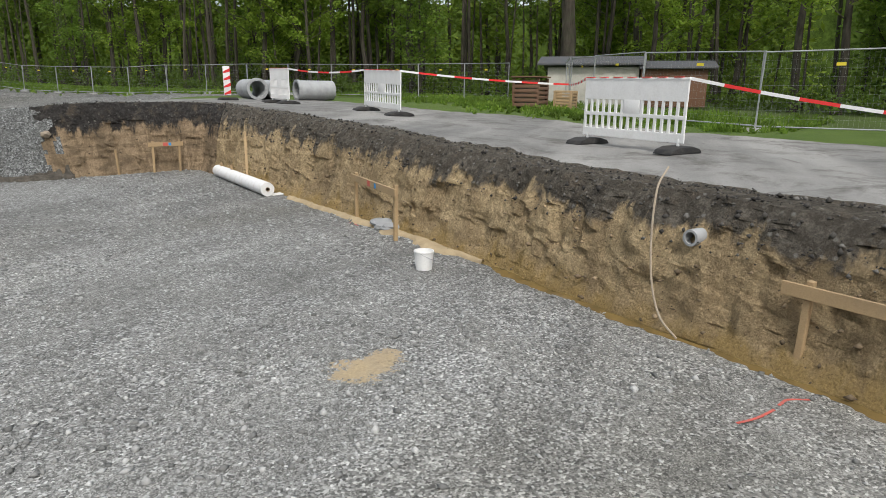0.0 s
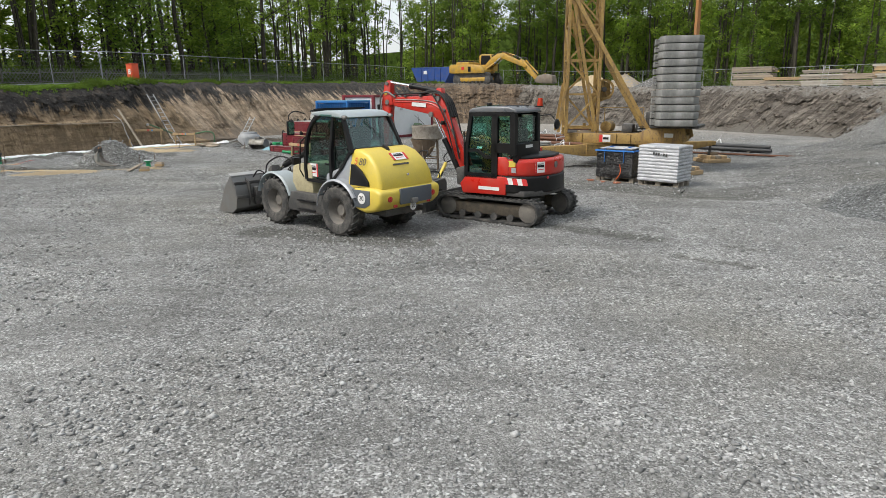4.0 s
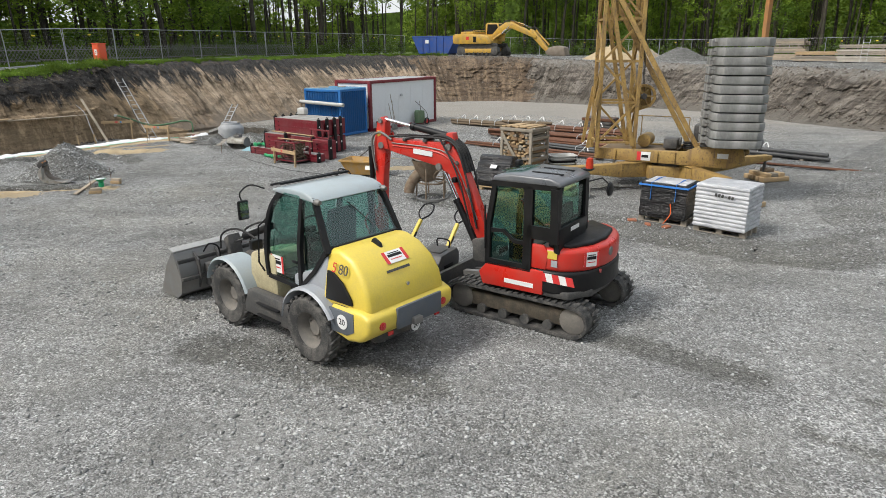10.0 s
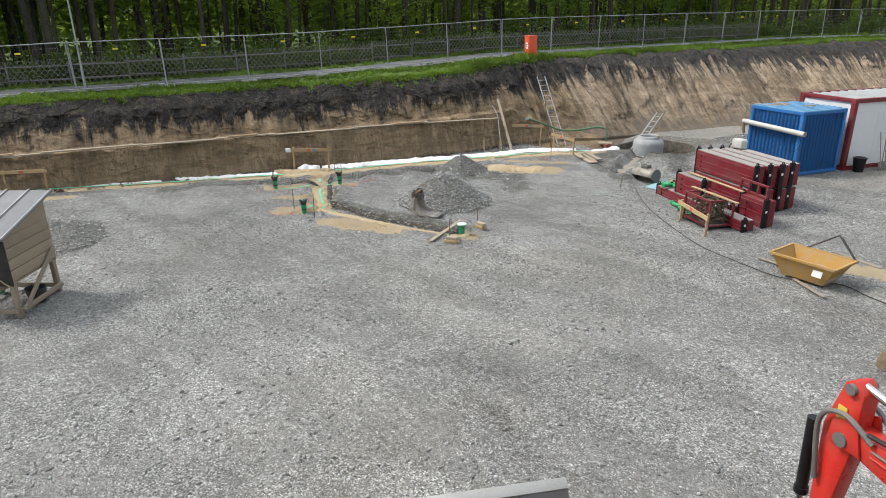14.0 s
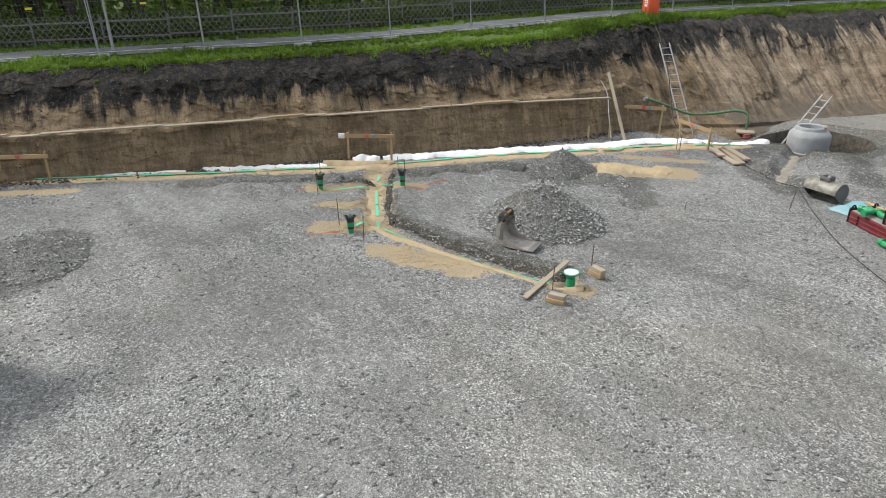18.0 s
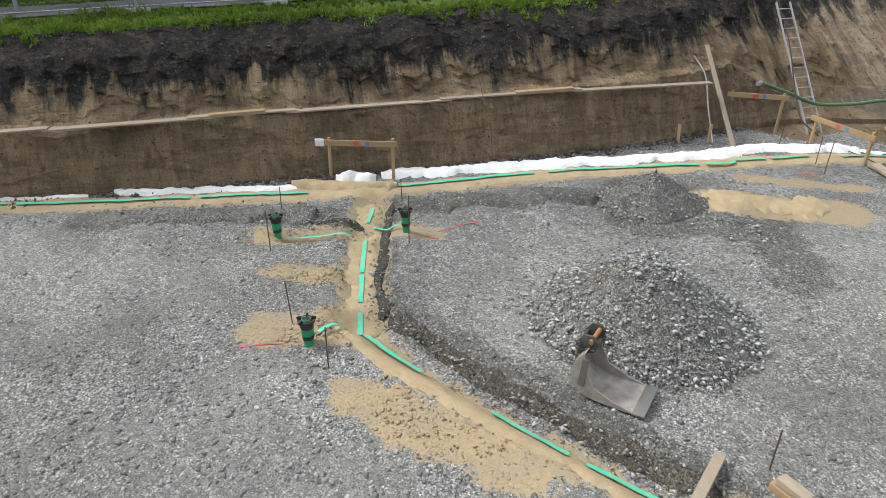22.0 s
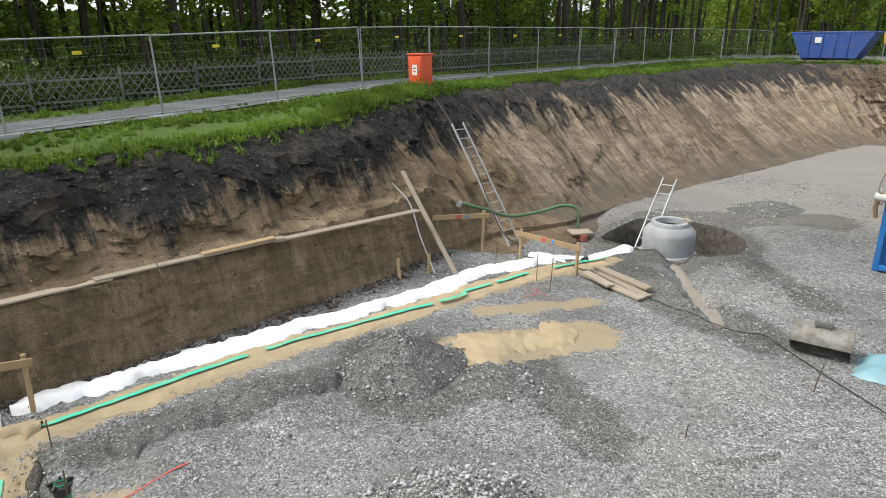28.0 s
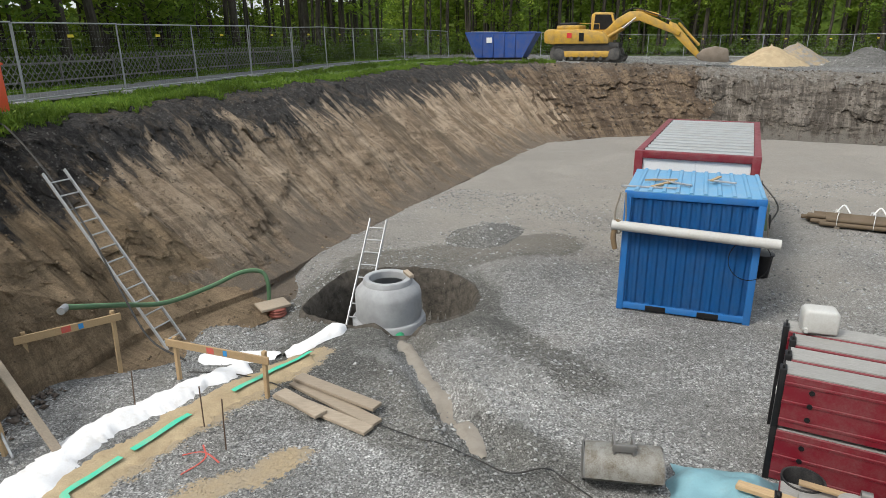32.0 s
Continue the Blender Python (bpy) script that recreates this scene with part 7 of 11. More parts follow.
def blue_container():
    W, D, H = 2.3, 2.1, 2.28
    a = Vector((-11.88, 39.62))
    d = Vector((0.9, -0.436)).normalized()
    n = Vector((-d.y, d.x))
    c = a + d * W / 2 + n * D / 2
    C = thing("storage_container", pose(c.x, c.y, 0, 0, 0, math.degrees(math.atan2(d.y, d.x))), "short blue corrugated steel storage container", "container")
    for sx in (-1, 1):
        for sy in (-1, 1):
            p = part("corner_post", box(0.12, 0.12, H, (sx * (W / 2 - 0.06), sy * (D / 2 - 0.06), H / 2), 0.012), CONT_BLUE, C)
            part("corner_casting", box(0.16, 0.16, 0.12, (sx * (W / 2 - 0.078), sy * (D / 2 - 0.078), H - 0.05), 0.012), CONT_BLUE, p)
    for z in (0.09, H - 0.06):
        for sy in (-1, 1):
            part("rail", box(W - 0.2, 0.1, 0.12, (0, sy * (D / 2 - 0.055), z), 0.01), CONT_BLUE, C)
        for sx in (-1, 1):
            part("rail", box(0.1, D - 0.2, 0.12, (sx * (W / 2 - 0.055), 0, z), 0.01), CONT_BLUE, C)
    for sy, rot in ((-1, 0), (1, 180)):
        bm = corrugated(W - 0.2, H - 0.28, 13, 0.03)
        bm.transform(Matrix.Rotation(radians(rot), 4, "Z") @ Matrix.Translation((0, -D / 2 + 0.03, 0.14)))
        part("wall_sheet", bm, CONT_BLUE, C)
    for sx, rot in ((-1, -90), (1, 90)):
        bm = corrugated(D - 0.2, H - 0.28, 12, 0.03)
        bm.transform(Matrix.Rotation(radians(rot), 4, "Z") @ Matrix.Translation((0, -W / 2 + 0.03, 0.14)))
        part("wall_sheet", bm, CONT_BLUE, C)
    for k in (-0.45, 0.45):
        part("fork_pocket", box(0.36, 0.06, 0.11, (k, -D / 2 + 0.025, 0.08), 0.01), BLACK, C)
    rf = ribbed_roof(W - 0.02, D - 0.02, 10, 0.025, H + 0.012)
    part("roof_sheet", rf, CONT_BLUE_TOP, C, "faded pale blue ribbed roof")
    M = C.matrix_world
    # pipe slung along the front, with frayed straps
    pm = M @ pose(0.05, -D / 2 - 0.12, 1.62, 0, 2, 0)
    pipe = thing("plastic_pipe", pm, "pale plastic pipe slung along the blue container", "pipe")
    part("barrel", ring_cyl(0.09, 0.078, 2.75, axis="x"), PVC_WHITE, pipe)
    part("sling", tube(curve_pts([(-1.28, 0.02, 0.6), (-1.34, 0.0, 0.2), (-1.25, 0, -0.15), (-1.15, 0.02, 0.1), (-1.2, 0.05, 0.6)], 24), 0.015, 6), OLD_WOOD, pipe, "frayed hanging rope sling")
    part("frayed_end", tube(curve_pts([(-1.27, 0, 0.1), (-1.33, 0.0, -0.2), (-1.28, 0.02, -0.45)], 10), 0.05, 8), paint("straw_rope", (0.22, 0.15, 0.08), 0.9), pipe)
    part("wire_loop", tube([(0.95 + 0.33 * math.cos(a), -0.02, -0.33 + 0.36 * math.sin(a)) for a in [k * math.tau / 28 for k in range(28)]], 0.008, 5, closed=True), BLACK, pipe)
    # offcuts on the roof
    for k, (x, y, rz, ln, w) in enumerate(((-0.75, -0.75, 5, 1.0, 0.05), (-0.55, -0.45, 60, 0.7, 0.06), (-0.4, -0.3, -30, 0.8, 0.05), (-0.6, -0.2, 20, 0.6, 0.04), (0.45, -0.1, -15, 0.5, 0.05), (0.35, 0.1, 70, 0.45, 0.06))):
        mm = M @ pose(x, y, H + 0.03 + 0.012 * k, 0, 0, rz)
        solo("batten", box(ln, w, 0.03, bev=0.004, seg=1), PINE if k % 2 else STEEL, "loose batten lying on the blue container roof", "batten", "offcuts on the container", m=mm)
    return C


blue_container()


# ---- tools leaning on the white container ----
def at_white(x, y, z, rz=0):
    return pose(-8.34, 43.99, 0.0, 0, 0, 60.9) @ pose(x, y, z, 0, 0, rz)


def barrow():
    B = thing("wheelbarrow", at_white(0.9, -1.62, 0.0, 0), "green wheelbarrow tipped up against the container wall", "wheelbarrow")
    part("tray", prism([(-0.3, 0.12), (-0.36, 0.75), (-0.22, 0.85), (0.3, 0.8), (0.34, 0.3), (0.2, 0.1)], 0.3, "y", 0.1, 0.06), paint("faded_green", (0.12, 0.2, 0.11), 0.6, 0.5), B)
    w = part("wheel", tube([(0.45, -0.12 + 0.0, 0.2)] and [(0.42 + 0.17 * math.cos(a), -0.1, 0.2 + 0.17 * math.sin(a)) for a in [k * math.tau / 20 for k in range(20)]], 0.045, 8, closed=True), RUBBER_BLACK, B)
    part("hub", cyl(0.1, 0.05, (0.42, -0.1, 0.2), "y", n=16), LABEL_RED, w)
    for s in (-1, 1):
        part("handle", tube(curve_pts([(0.35, s * 0.13, 0.2), (0.2, s * 0.2 - 0.05, 0.7), (-0.05 + s * 0.2, 0.2, 1.35)], 10), 0.018, 6), GREY_STEEL, B)
    return B


barrow()
for k, (x, lean, ln, name) in enumerate(((-1.6, 10, 1.5, "shovel"), (-1.45, 13, 1.9, "broom"), (-1.75, 9, 1.4, "rake"))):
    S = thing(name, at_white(x, -1.62 - 0.04 * k, 0.02, 0) @ pose(0, 0, 0, -lean, 8 - 6 * k, 0), "long-handled " + name + " leaning on the white container", name, "hand tools")
    part("handle", tube([(0, 0, 0.1), (0, 0, ln)], 0.016, 8), OLD_WOOD, S)
    part("head", prism([(-0.12, 0.0), (0.12, 0.0), (0.1, 0.26), (0.03, 0.32), (-0.03, 0.32), (-0.1, 0.26)], 0.02, "y", 0, 0.004), GREY_STEEL, S)
bn = thing("rubbish_bin", at_white(-2.6, -1.5, 0.0), "small black plastic bin beside the container", "bin")
part("body", lathe([(0.0, 0.01), (0.17, 0.01), (0.22, 0.5), (0.2, 0.5), (0.16, 0.04), (0, 0.04)], 20), BLACK, bn)
part("lid", lathe([(0, 0.57), (0.12, 0.56), (0.24, 0.52), (0.24, 0.49), (0, 0.5)], 20), BLACK, bn)


# ---- red formwork panels ----
def formwork(name, m, L, W, H, label, group="stacked formwork panels", boards=True):
    """A framed shutter on edge or flat: red frame, black end brackets, dirty plywood on top."""
    F = thing(name, m, label, "formwork panel", group)
    part("body", box(L - 0.06, W - 0.02, H - 0.02, (0, 0, H / 2), 0.008, 1), WINE, F)
    for z in (0.16, 0.5, 0.84):
        part("groove", box(L - 0.1, W + 0.004, 0.035, (0, 0, H * z), 0.004, 1), WINE, F)
    if boards:
        part("plywood", box(L - 0.08, W - 0.06, 0.02, (0, 0, H - 0.004), 0.003, 1), PLY, F, "cement-stained plywood face")
    for s in (-1, 1):
        br = part("end_bracket", box(0.07, W * 0.42, H + 0.06, (s * (L / 2 - 0.02), -W * 0.28, H / 2 + 0.02), 0.012), BLACK, F, "black end bracket with a lifting eye")
        part("eye", lathe([(0.02, -0.012), (0.045, -0.012), (0.045, 0.012), (0.02, 0.012)], 14, (s * (L / 2 - 0.02), -W * 0.28, H + 0.07), "x", True), BLACK, br)
        part("tag", box(0.004, 0.06, 0.07, (s * (L / 2 + 0.017), -W * 0.28, H * 0.62)), WHITE, br)
    for k in range(3):
        part("anchor_hole", cyl(0.03, 0.012, (-L / 2 + 0.32, -W / 2 - 0.002, H * (0.25 + 0.25 * k)), "y", n=10), BLACK, F)
    return F


RS = pose(-11.82, 34.63, 0.0, 0, 0, -32.5)
for layer in range(2):
    for k in range(4):
        formwork("formwork_panel", RS @ pose(1.42 + 0.04 * ((k * 7 + layer * 3) % 3 - 1), 0.2 + 0.405 * k, 0.02 + 0.7 * layer, 0, 0, 0.4 * ((k + layer) % 3 - 1)), 2.78, 0.37, 0.66, "wine-red formwork panel in a tall stack, plywood top")
RL = pose(-12.55, 33.48, 0.0, 0, 0, -32.5)
formwork("formwork_panel", RL @ pose(2.1, 0.22, 0.0), 4.15, 0.42, 0.3, "long flat red formwork panel at the front of the stack")
formwork("formwork_panel", RL @ pose(1.55, 0.72, 0.0), 2.9, 0.5, 0.34, "flat red formwork panel carrying loose planks")
formwork("formwork_panel", RL @ pose(1.6, 0.24, 0.31), 1.3, 0.36, 0.62, "short red formwork panel standing on another")
formwork("formwork_panel", RL @ pose(3.55, 0.95, 0.0), 1.0, 0.42, 0.75, "upright red formwork unit at the end of the stack", boards=False)
fr = thing("steel_frame", RL @ pose(3.3, 0.98, 0.76), "red open steel frame lying on the formwork", "frame")
for z in (0.03, 0.33):
    part("rail", box(1.1, 0.06, 0.06, (0, 0, z), 0.008), WINE, fr)
for x in (-0.52, -0.18, 0.18, 0.52):
    part("stud", box(0.05, 0.06, 0.26, (x, 0, 0.18), 0.006), WINE, fr)
# mesh crate full of clamps
cr = thing("mesh_crate", RL @ pose(3.2, -0.35, 0.02, 0, 0, 0), "red steel mesh crate heaped with rusty clamps", "crate")
cl_bm = bmesh.new()
crng = random.Random(8)
for k in range(150):
    box(0.22, 0.045, 0.035, (crng.uniform(-0.45, 0.45), crng.uniform(-0.28, 0.28), crng.uniform(0.1, 0.72)), 0.0, 1, cl_bm, Euler((crng.uniform(0, 6), crng.uniform(0, 6), crng.uniform(0, 6))).to_matrix())
part("clamp_load", cl_bm, paint("rusty_clamps", (0.13, 0.1, 0.07), 0.7, 0.5, 0.4, (0.2, 0.15, 0.1)), cr, "heap of rusty steel clamps")
for x in (-0.55, 0.55):
    for y in (-0.37, 0.37):
        part("post", box(0.05, 0.05, 0.82, (x, y, 0.41), 0.006), WINE, cr)
for z in (0.08, 0.78):
    for y in (-0.37, 0.37):
        part("rail", box(1.1, 0.04, 0.05, (0, y, z), 0.005), WINE, cr)
    for x in (-0.55, 0.55):
        part("rail", box(0.04, 0.74, 0.05, (x, 0, z), 0.005), WINE, cr)
wire = bmesh.new()
for y in (-0.37, 0.37):
    for k in range(1, 14):
        tube([(-0.55 + 1.1 * k / 14, y, 0.08), (-0.55 + 1.1 * k / 14, y, 0.78)], 0.004, 4, wire)
    for k in range(1, 8):
        tube([(-0.55, y, 0.08 + 0.7 * k / 8), (0.55, y, 0.08 + 0.7 * k / 8)], 0.004, 4, wire)
part("mesh", wire, WINE, cr)
part("base", box(1.1, 0.74, 0.04, (0, 0, 0.06)), DARK_STEEL, cr)


def plank(m, L, W=0.12, T=0.03, label="loose wooden plank", mat=None, group="", name="plank"):
    bm = box(L, W, T, (0, 0, T / 2), 0.004, 1)
    return solo(name, bm, mat or PINE, label, "plank", group, m=m)


plank(RL @ pose(2.4, 0.35, 0.95, 0, 1.5, 4), 2.3, 0.1, 0.03, "long plank laid across the red formwork")
plank(RL @ pose(1.6, 0.7, 0.4, 0, 0, 3), 2.6, 0.1, 0.03, "pale plank lying on a red panel", PLY)
plank(RL @ pose(1.4, 0.85, 0.4, 0, 0, -2), 2.2, 0.08, 0.03, "pale plank lying on a red panel", PINE)
plank(RL @ pose(3.3, -0.3, 0.84, 0, 0, 2), 1.9, 0.09, 0.03, "plank laid over the mesh crate")
# white tank on the tall stack, hose reel, sheet, green bends
tank = thing("water_can", RS @ pose(0.35, 1.35, 1.4, 0, 0, 10) @ Matrix.Diagonal((0.82, 0.9, 0.95, 1)), "white plastic water can on the formwork stack", "canister")
part("body", prism([(-0.24, 0.0), (0.24, 0.0), (0.25, 0.26), (0.2, 0.32), (-0.2, 0.32), (-0.25, 0.26)], 0.3, "y", 0, 0.05, seg=3), PVC_WHITE, tank)
part("tap", cyl(0.03, 0.08, (-0.2, -0.17, 0.06), "y", n=12), PVC_WHITE, tank)
GREEN = paint("green_plastic", (0.015, 0.3, 0.11), 0.4, 0.25, 0.0, (0.25, 0.26, 0.2))


def green_bend(m):
    B = thing("pipe_bend", m, "bright green plastic pipe bend", "pipe fitting", "green pipe fittings")
    part("bend", tube(curve_pts([(-0.16, 0, 0.07), (0.0, 0, 0.07), (0.12, 0.06, 0.07), (0.2, 0.18, 0.07)], 14), 0.06, 14), GREEN, B)
    part("socket", cyl(0.072, 0.09, (-0.16, 0, 0.075), "x", n=18), GREEN, B)
    return B


gb = green_bend(RL @ pose(0.35, 0.2, 0.31, 0, 0, 20))
for x, y, z, rz in ((0.62, 0.28, 0.31, -30), (0.5, 0.12, 0.33, 100), (2.1, -0.3, 0.01, 40), (1.55, -0.28, 0.01, -10), (2.6, -0.55, 0.01, 80)):
    copy_thing(gb, RL @ pose(x, y, z, 0, 0, rz))
sh = bmesh.new()
bmesh.ops.create_grid(sh, x_segments=26, y_segments=22, size=0.5)
for v in sh.verts:
    e = max(abs(v.co.x), abs(v.co.y)) * 2
    v.co.z = 0.02 + 0.3 * (1 - e ** 2.5) * (0.7 + 0.6 * noise.noise(v.co * 3)) + 0.05 * noise.noise(v.co * 9) * (1 - e * 0.5)
    v.co.x *= 1.25 + 0.2 * noise.noise(Vector((v.co.y * 4, 1, 0)))
solo("plastic_sheet", sh, paint("pale_teal_sheet", (0.19, 0.36, 0.41), 0.35, 0.2), "crumpled pale teal plastic sheet over supplies", "sheet", m=RL @ pose(-0.3, 0.75, 0.0, 0, 0, 10), smooth=60)
plank(RL @ pose(0.1, 0.62, 0.33, 0, -6, -12), 0.75, 0.12, 0.05, "short plank weighing down the plastic sheet")
pot = thing("black_bucket", RL @ pose(0.35, 1.05, 0.0), "black rubber bucket standing by the formwork", "bucket")
part("shell", lathe([(0, 0.02), (0.17, 0.02), (0.22, 0.36), (0.2, 0.36), (0.15, 0.05), (0, 0.05)], 22), RUBBER_BLACK, pot)
rl = thing("hose_reel", RL @ pose(0.8, 0.75, 0.36, 0, 0, 0), "flat rolled fire hose with a coupling", "hose")
part("roll", ring_cyl(0.16, 0.05, 0.07, (0, 0, 0.04)), PLY, rl)
part("coupling", cyl(0.05, 0.1, (0.1, 0.15, 0.09), "x", n=14), GREY_STEEL, rl)

# spare tilting bucket and digging buckets
tb = thing("grading_bucket", pose(-13.5, 34.68, 0.0, 0, 0, -14) @ Matrix.Diagonal((0.87, 0.87, 0.87, 1)), "worn bare-steel grading bucket lying on gravel", "bucket")
arc = [(0.3 * math.cos(radians(a)), 0.3 + 0.3 * math.sin(radians(a))) for a in range(-80, 200, 20)]
part("shell", prism(arc + [(x * 0.93, 0.3 + (z - 0.3) * 0.93) for x, z in arc[::-1]], 0.98, "x", 0), paint("stained_bucket_steel", (0.27, 0.265, 0.24), 0.5, 0.95, 0.3, (0.12, 0.095, 0.065), 4), tb)
for s in (-1, 1):
    part("cheek", prism(arc, 0.02, "x", s * 0.49), GREY_STEEL, tb)
    part("ear", box(0.03, 0.28, 0.16, (s * 0.12, 0.0, 0.64), 0.01), GREY_STEEL, tb)
part("ear_plate", box(0.3, 0.04, 0.1, (0, -0.12, 0.66), 0.01), GREY_STEEL, tb)

def ditch_bucket(m):
    """Open scoop lying on its back: curved shell, two cheeks, hanger ears and a worn lip; the mouth towards +x."""
    D = thing("digging_bucket", m, "worn steel digging bucket lying at the foot of the gravel heap", "bucket")
    worn = paint("scoured_bucket_steel", (0.42, 0.39, 0.36), 0.5, 0.7, 0.25, (0.2, 0.15, 0.11), 7)
    arc = curve_pts([(0.06, 0, 0.62), (-0.05, 0, 0.5), (-0.1, 0, 0.32), (-0.04, 0, 0.15), (0.12, 0, 0.05), (0.4, 0, 0.015), (0.68, 0, 0.0)], 22)
    arc = [(p.x, p.z) for p in arc]
    inner = [(x + 0.014, z + 0.018) for x, z in arc][::-1]
    shell = part("shell", prism(arc + inner, 0.52, "y", 0), worn, D, "curved shell of scoured grey steel")
    for s in (-1, 1):
        part("cheek", prism(arc + [(0.4, 0.08), (0.16, 0.2), (0.08, 0.4)], 0.018, "y", s * 0.265), worn, shell)
        part("wear_strip", bar((0.08, s * 0.28, 0.56), (0.02, s * 0.28, 0.2), 0.02, 0.07), GREY_STEEL, shell)
        part("ear", prism([(-0.06, 0.5), (0.12, 0.58), (0.16, 0.7), (0.1, 0.78), (0.0, 0.78), (-0.1, 0.66)], 0.03, "y", s * 0.13, 0.006), DARK_STEEL, shell)
    part("hanger_plate", box(0.22, 0.34, 0.03, (0.02, 0, 0.6), 0.006), DARK_STEEL, shell)
    part("pin", cyl(0.026, 0.36, (0.09, 0, 0.72), "y", n=14), paint("rusty_pin", (0.38, 0.17, 0.06), 0.7, 0.3), shell, "rusty hanger pin")
    part("pin", cyl(0.026, 0.36, (-0.05, 0, 0.66), "y", n=14), DARK_STEEL, shell)
    part("lip", box(0.14, 0.57, 0.022, (0.67, 0, 0.012), 0.004), GREY_STEEL, shell, "worn cutting lip")
    return D


ditch_bucket(pose(-16.8, 26.7, 0.03, 0, -4, 20))


# ---- mortar skip, concrete hopper, crate, wrapped bundle ----
MORTAR_YELLOW = paint("mortar_stained_yellow", (0.42, 0.23, 0.045), 0.7, 0.85, 0.0, (0.34, 0.26, 0.17), 5)
MORTAR = paint("dried_mortar", (0.42, 0.36, 0.29), 0.95, 0.3)
sk = thing("mortar_skip", pose(-6.75, 28.95, 0.0, 0, 0, -13), "yellow steel mortar skip with dried mortar and a lifting bail", "skip")
tilt = [(-0.5, 0.05, 0.3), (0.5, 0.05, 0.3), (0.72, 0.52, 0.48), (-0.72, 0.52, 0.48)]
bm = bmesh.new()
o = [bm.verts.new(v) for v in ((-0.45, -0.3, 0.06), (0.45, -0.3, 0.06), (0.45, 0.3, 0.06), (-0.45, 0.3, 0.06), (-0.68, -0.46, 0.52), (0.68, -0.46, 0.52), (0.68, 0.46, 0.52), (-0.68, 0.46, 0.52))]
for f in ((0, 1, 2, 3), (0, 1, 5, 4), (1, 2, 6, 5), (2, 3, 7, 6), (3, 0, 4, 7)):
    bm.faces.new([o[i] for i in f])
bmesh.ops.recalc_face_normals(bm, faces=bm.faces)
bmesh.ops.solidify(bm, geom=bm.faces[:], thickness=0.02)
part("tub", bm, MORTAR_YELLOW, sk)
for a, b in (((-0.7, -0.47), (0.7, -0.47)), ((0.7, -0.47), (0.7, 0.47)), ((0.7, 0.47), (-0.7, 0.47)), ((-0.7, 0.47), (-0.7, -0.47))):
    part("rim", bar((*a, 0.53), (*b, 0.53), 0.05, 0.05), MORTAR_YELLOW, sk)
part("mortar", prism([(-0.5, 0.1), (0.5, 0.1), (0.55, 0.24), (0.1, 0.3), (-0.55, 0.2)], 0.66, "y", 0, 0.05), MORTAR, sk)
part("bail", tube([(0.7, 0.47, 0.5), (0.25, 0.47, 1.0), (-0.4, 0.47, 0.52)], 0.022, 8), DARK_STEEL, sk)
part("bail", tube([(0.7, 0.47, 0.5), (0.3, 0.5, 0.95)], 0.022, 8), DARK_STEEL, sk)
part("plate", box(0.2, 0.01, 0.14, (0.35, -0.44, 0.34), rot=Matrix.Rotation(radians(-20), 3, "X")), WHITE, sk)
for k, (x, y, rz, ln) in enumerate(((-6.0, 29.35, -25, 1.1), (-6.6, 28.35, -40, 1.0), (-7.6, 29.4, -15, 0.8))):
    plank(pose(x, y, 0.02 + (0.5 if k == 0 else 0), 0, 0, rz), ln, 0.08, 0.03, "thin batten lying by the mortar skip", OLD_WOOD)

hp = thing("concrete_hopper", pose(-4.02, 25.35, 0.0, 0, 0, 20), "rust-stained concrete hopper with a chute on a ring stand", "hopper")
RUSTY = paint("rust_stained_steel", (0.2, 0.155, 0.11), 0.85, 0.8, 0.1, (0.12, 0.07, 0.04), 7)
part("drum", lathe([(0.47, 1.15), (0.52, 1.18), (0.52, 1.52), (0.54, 1.55), (0.54, 1.6), (0.5, 1.6), (0.49, 1.2), (0.3, 1.02)], 36), paint("cement_drum", (0.33, 0.3, 0.26), 0.9, 0.9, 0.0, (0.15, 0.11, 0.075), 6.0), hp)
part("concrete_fill", lathe([(0, 1.45), (0.25, 1.47), (0.49, 1.4)], 28), MORTAR, hp)
part("funnel", lathe([(0.46, 1.16), (0.32, 0.78), (0.16, 0.55), (0.14, 0.55), (0.3, 0.8), (0.44, 1.16)], 28, (-0.12, 0, 0)), RUSTY, hp)
part("chute", tube(curve_pts([(-0.2, 0, 0.95), (-0.45, 0.05, 0.7), (-0.62, 0.1, 0.42), (-0.66, 0.1, 0.22)], 14), 0.15, 16), RUSTY, hp, "rust-brown canvas chute")
part("ring", lathe([(0.42, 0.03), (0.48, 0.03), (0.48, 0.09), (0.42, 0.09)], 36, closed=True), GREY_STEEL, hp)
for k in range(5):
    a = math.tau * k / 5 + 0.3
    part("leg", tube([(0.45 * math.cos(a), 0.45 * math.sin(a), 0.06), (0.42 * math.cos(a), 0.42 * math.sin(a), 1.2)], 0.022, 8), RUSTY, hp)
part("hand_wheel", tube([(0.1 + 0.17 * math.cos(a), -0.5, 0.75 + 0.17 * math.sin(a)) for a in [k * math.tau / 22 for k in range(22)]], 0.014, 6, closed=True), RUSTY, hp)
part("spoke", bar((-0.07, -0.5, 0.75), (0.27, -0.5, 0.75), 0.02, 0.02), RUSTY, hp)
part("lower_ring", lathe([(0.38, 0.5), (0.41, 0.5), (0.41, 0.54), (0.38, 0.54)], 30, closed=True), RUSTY, hp)

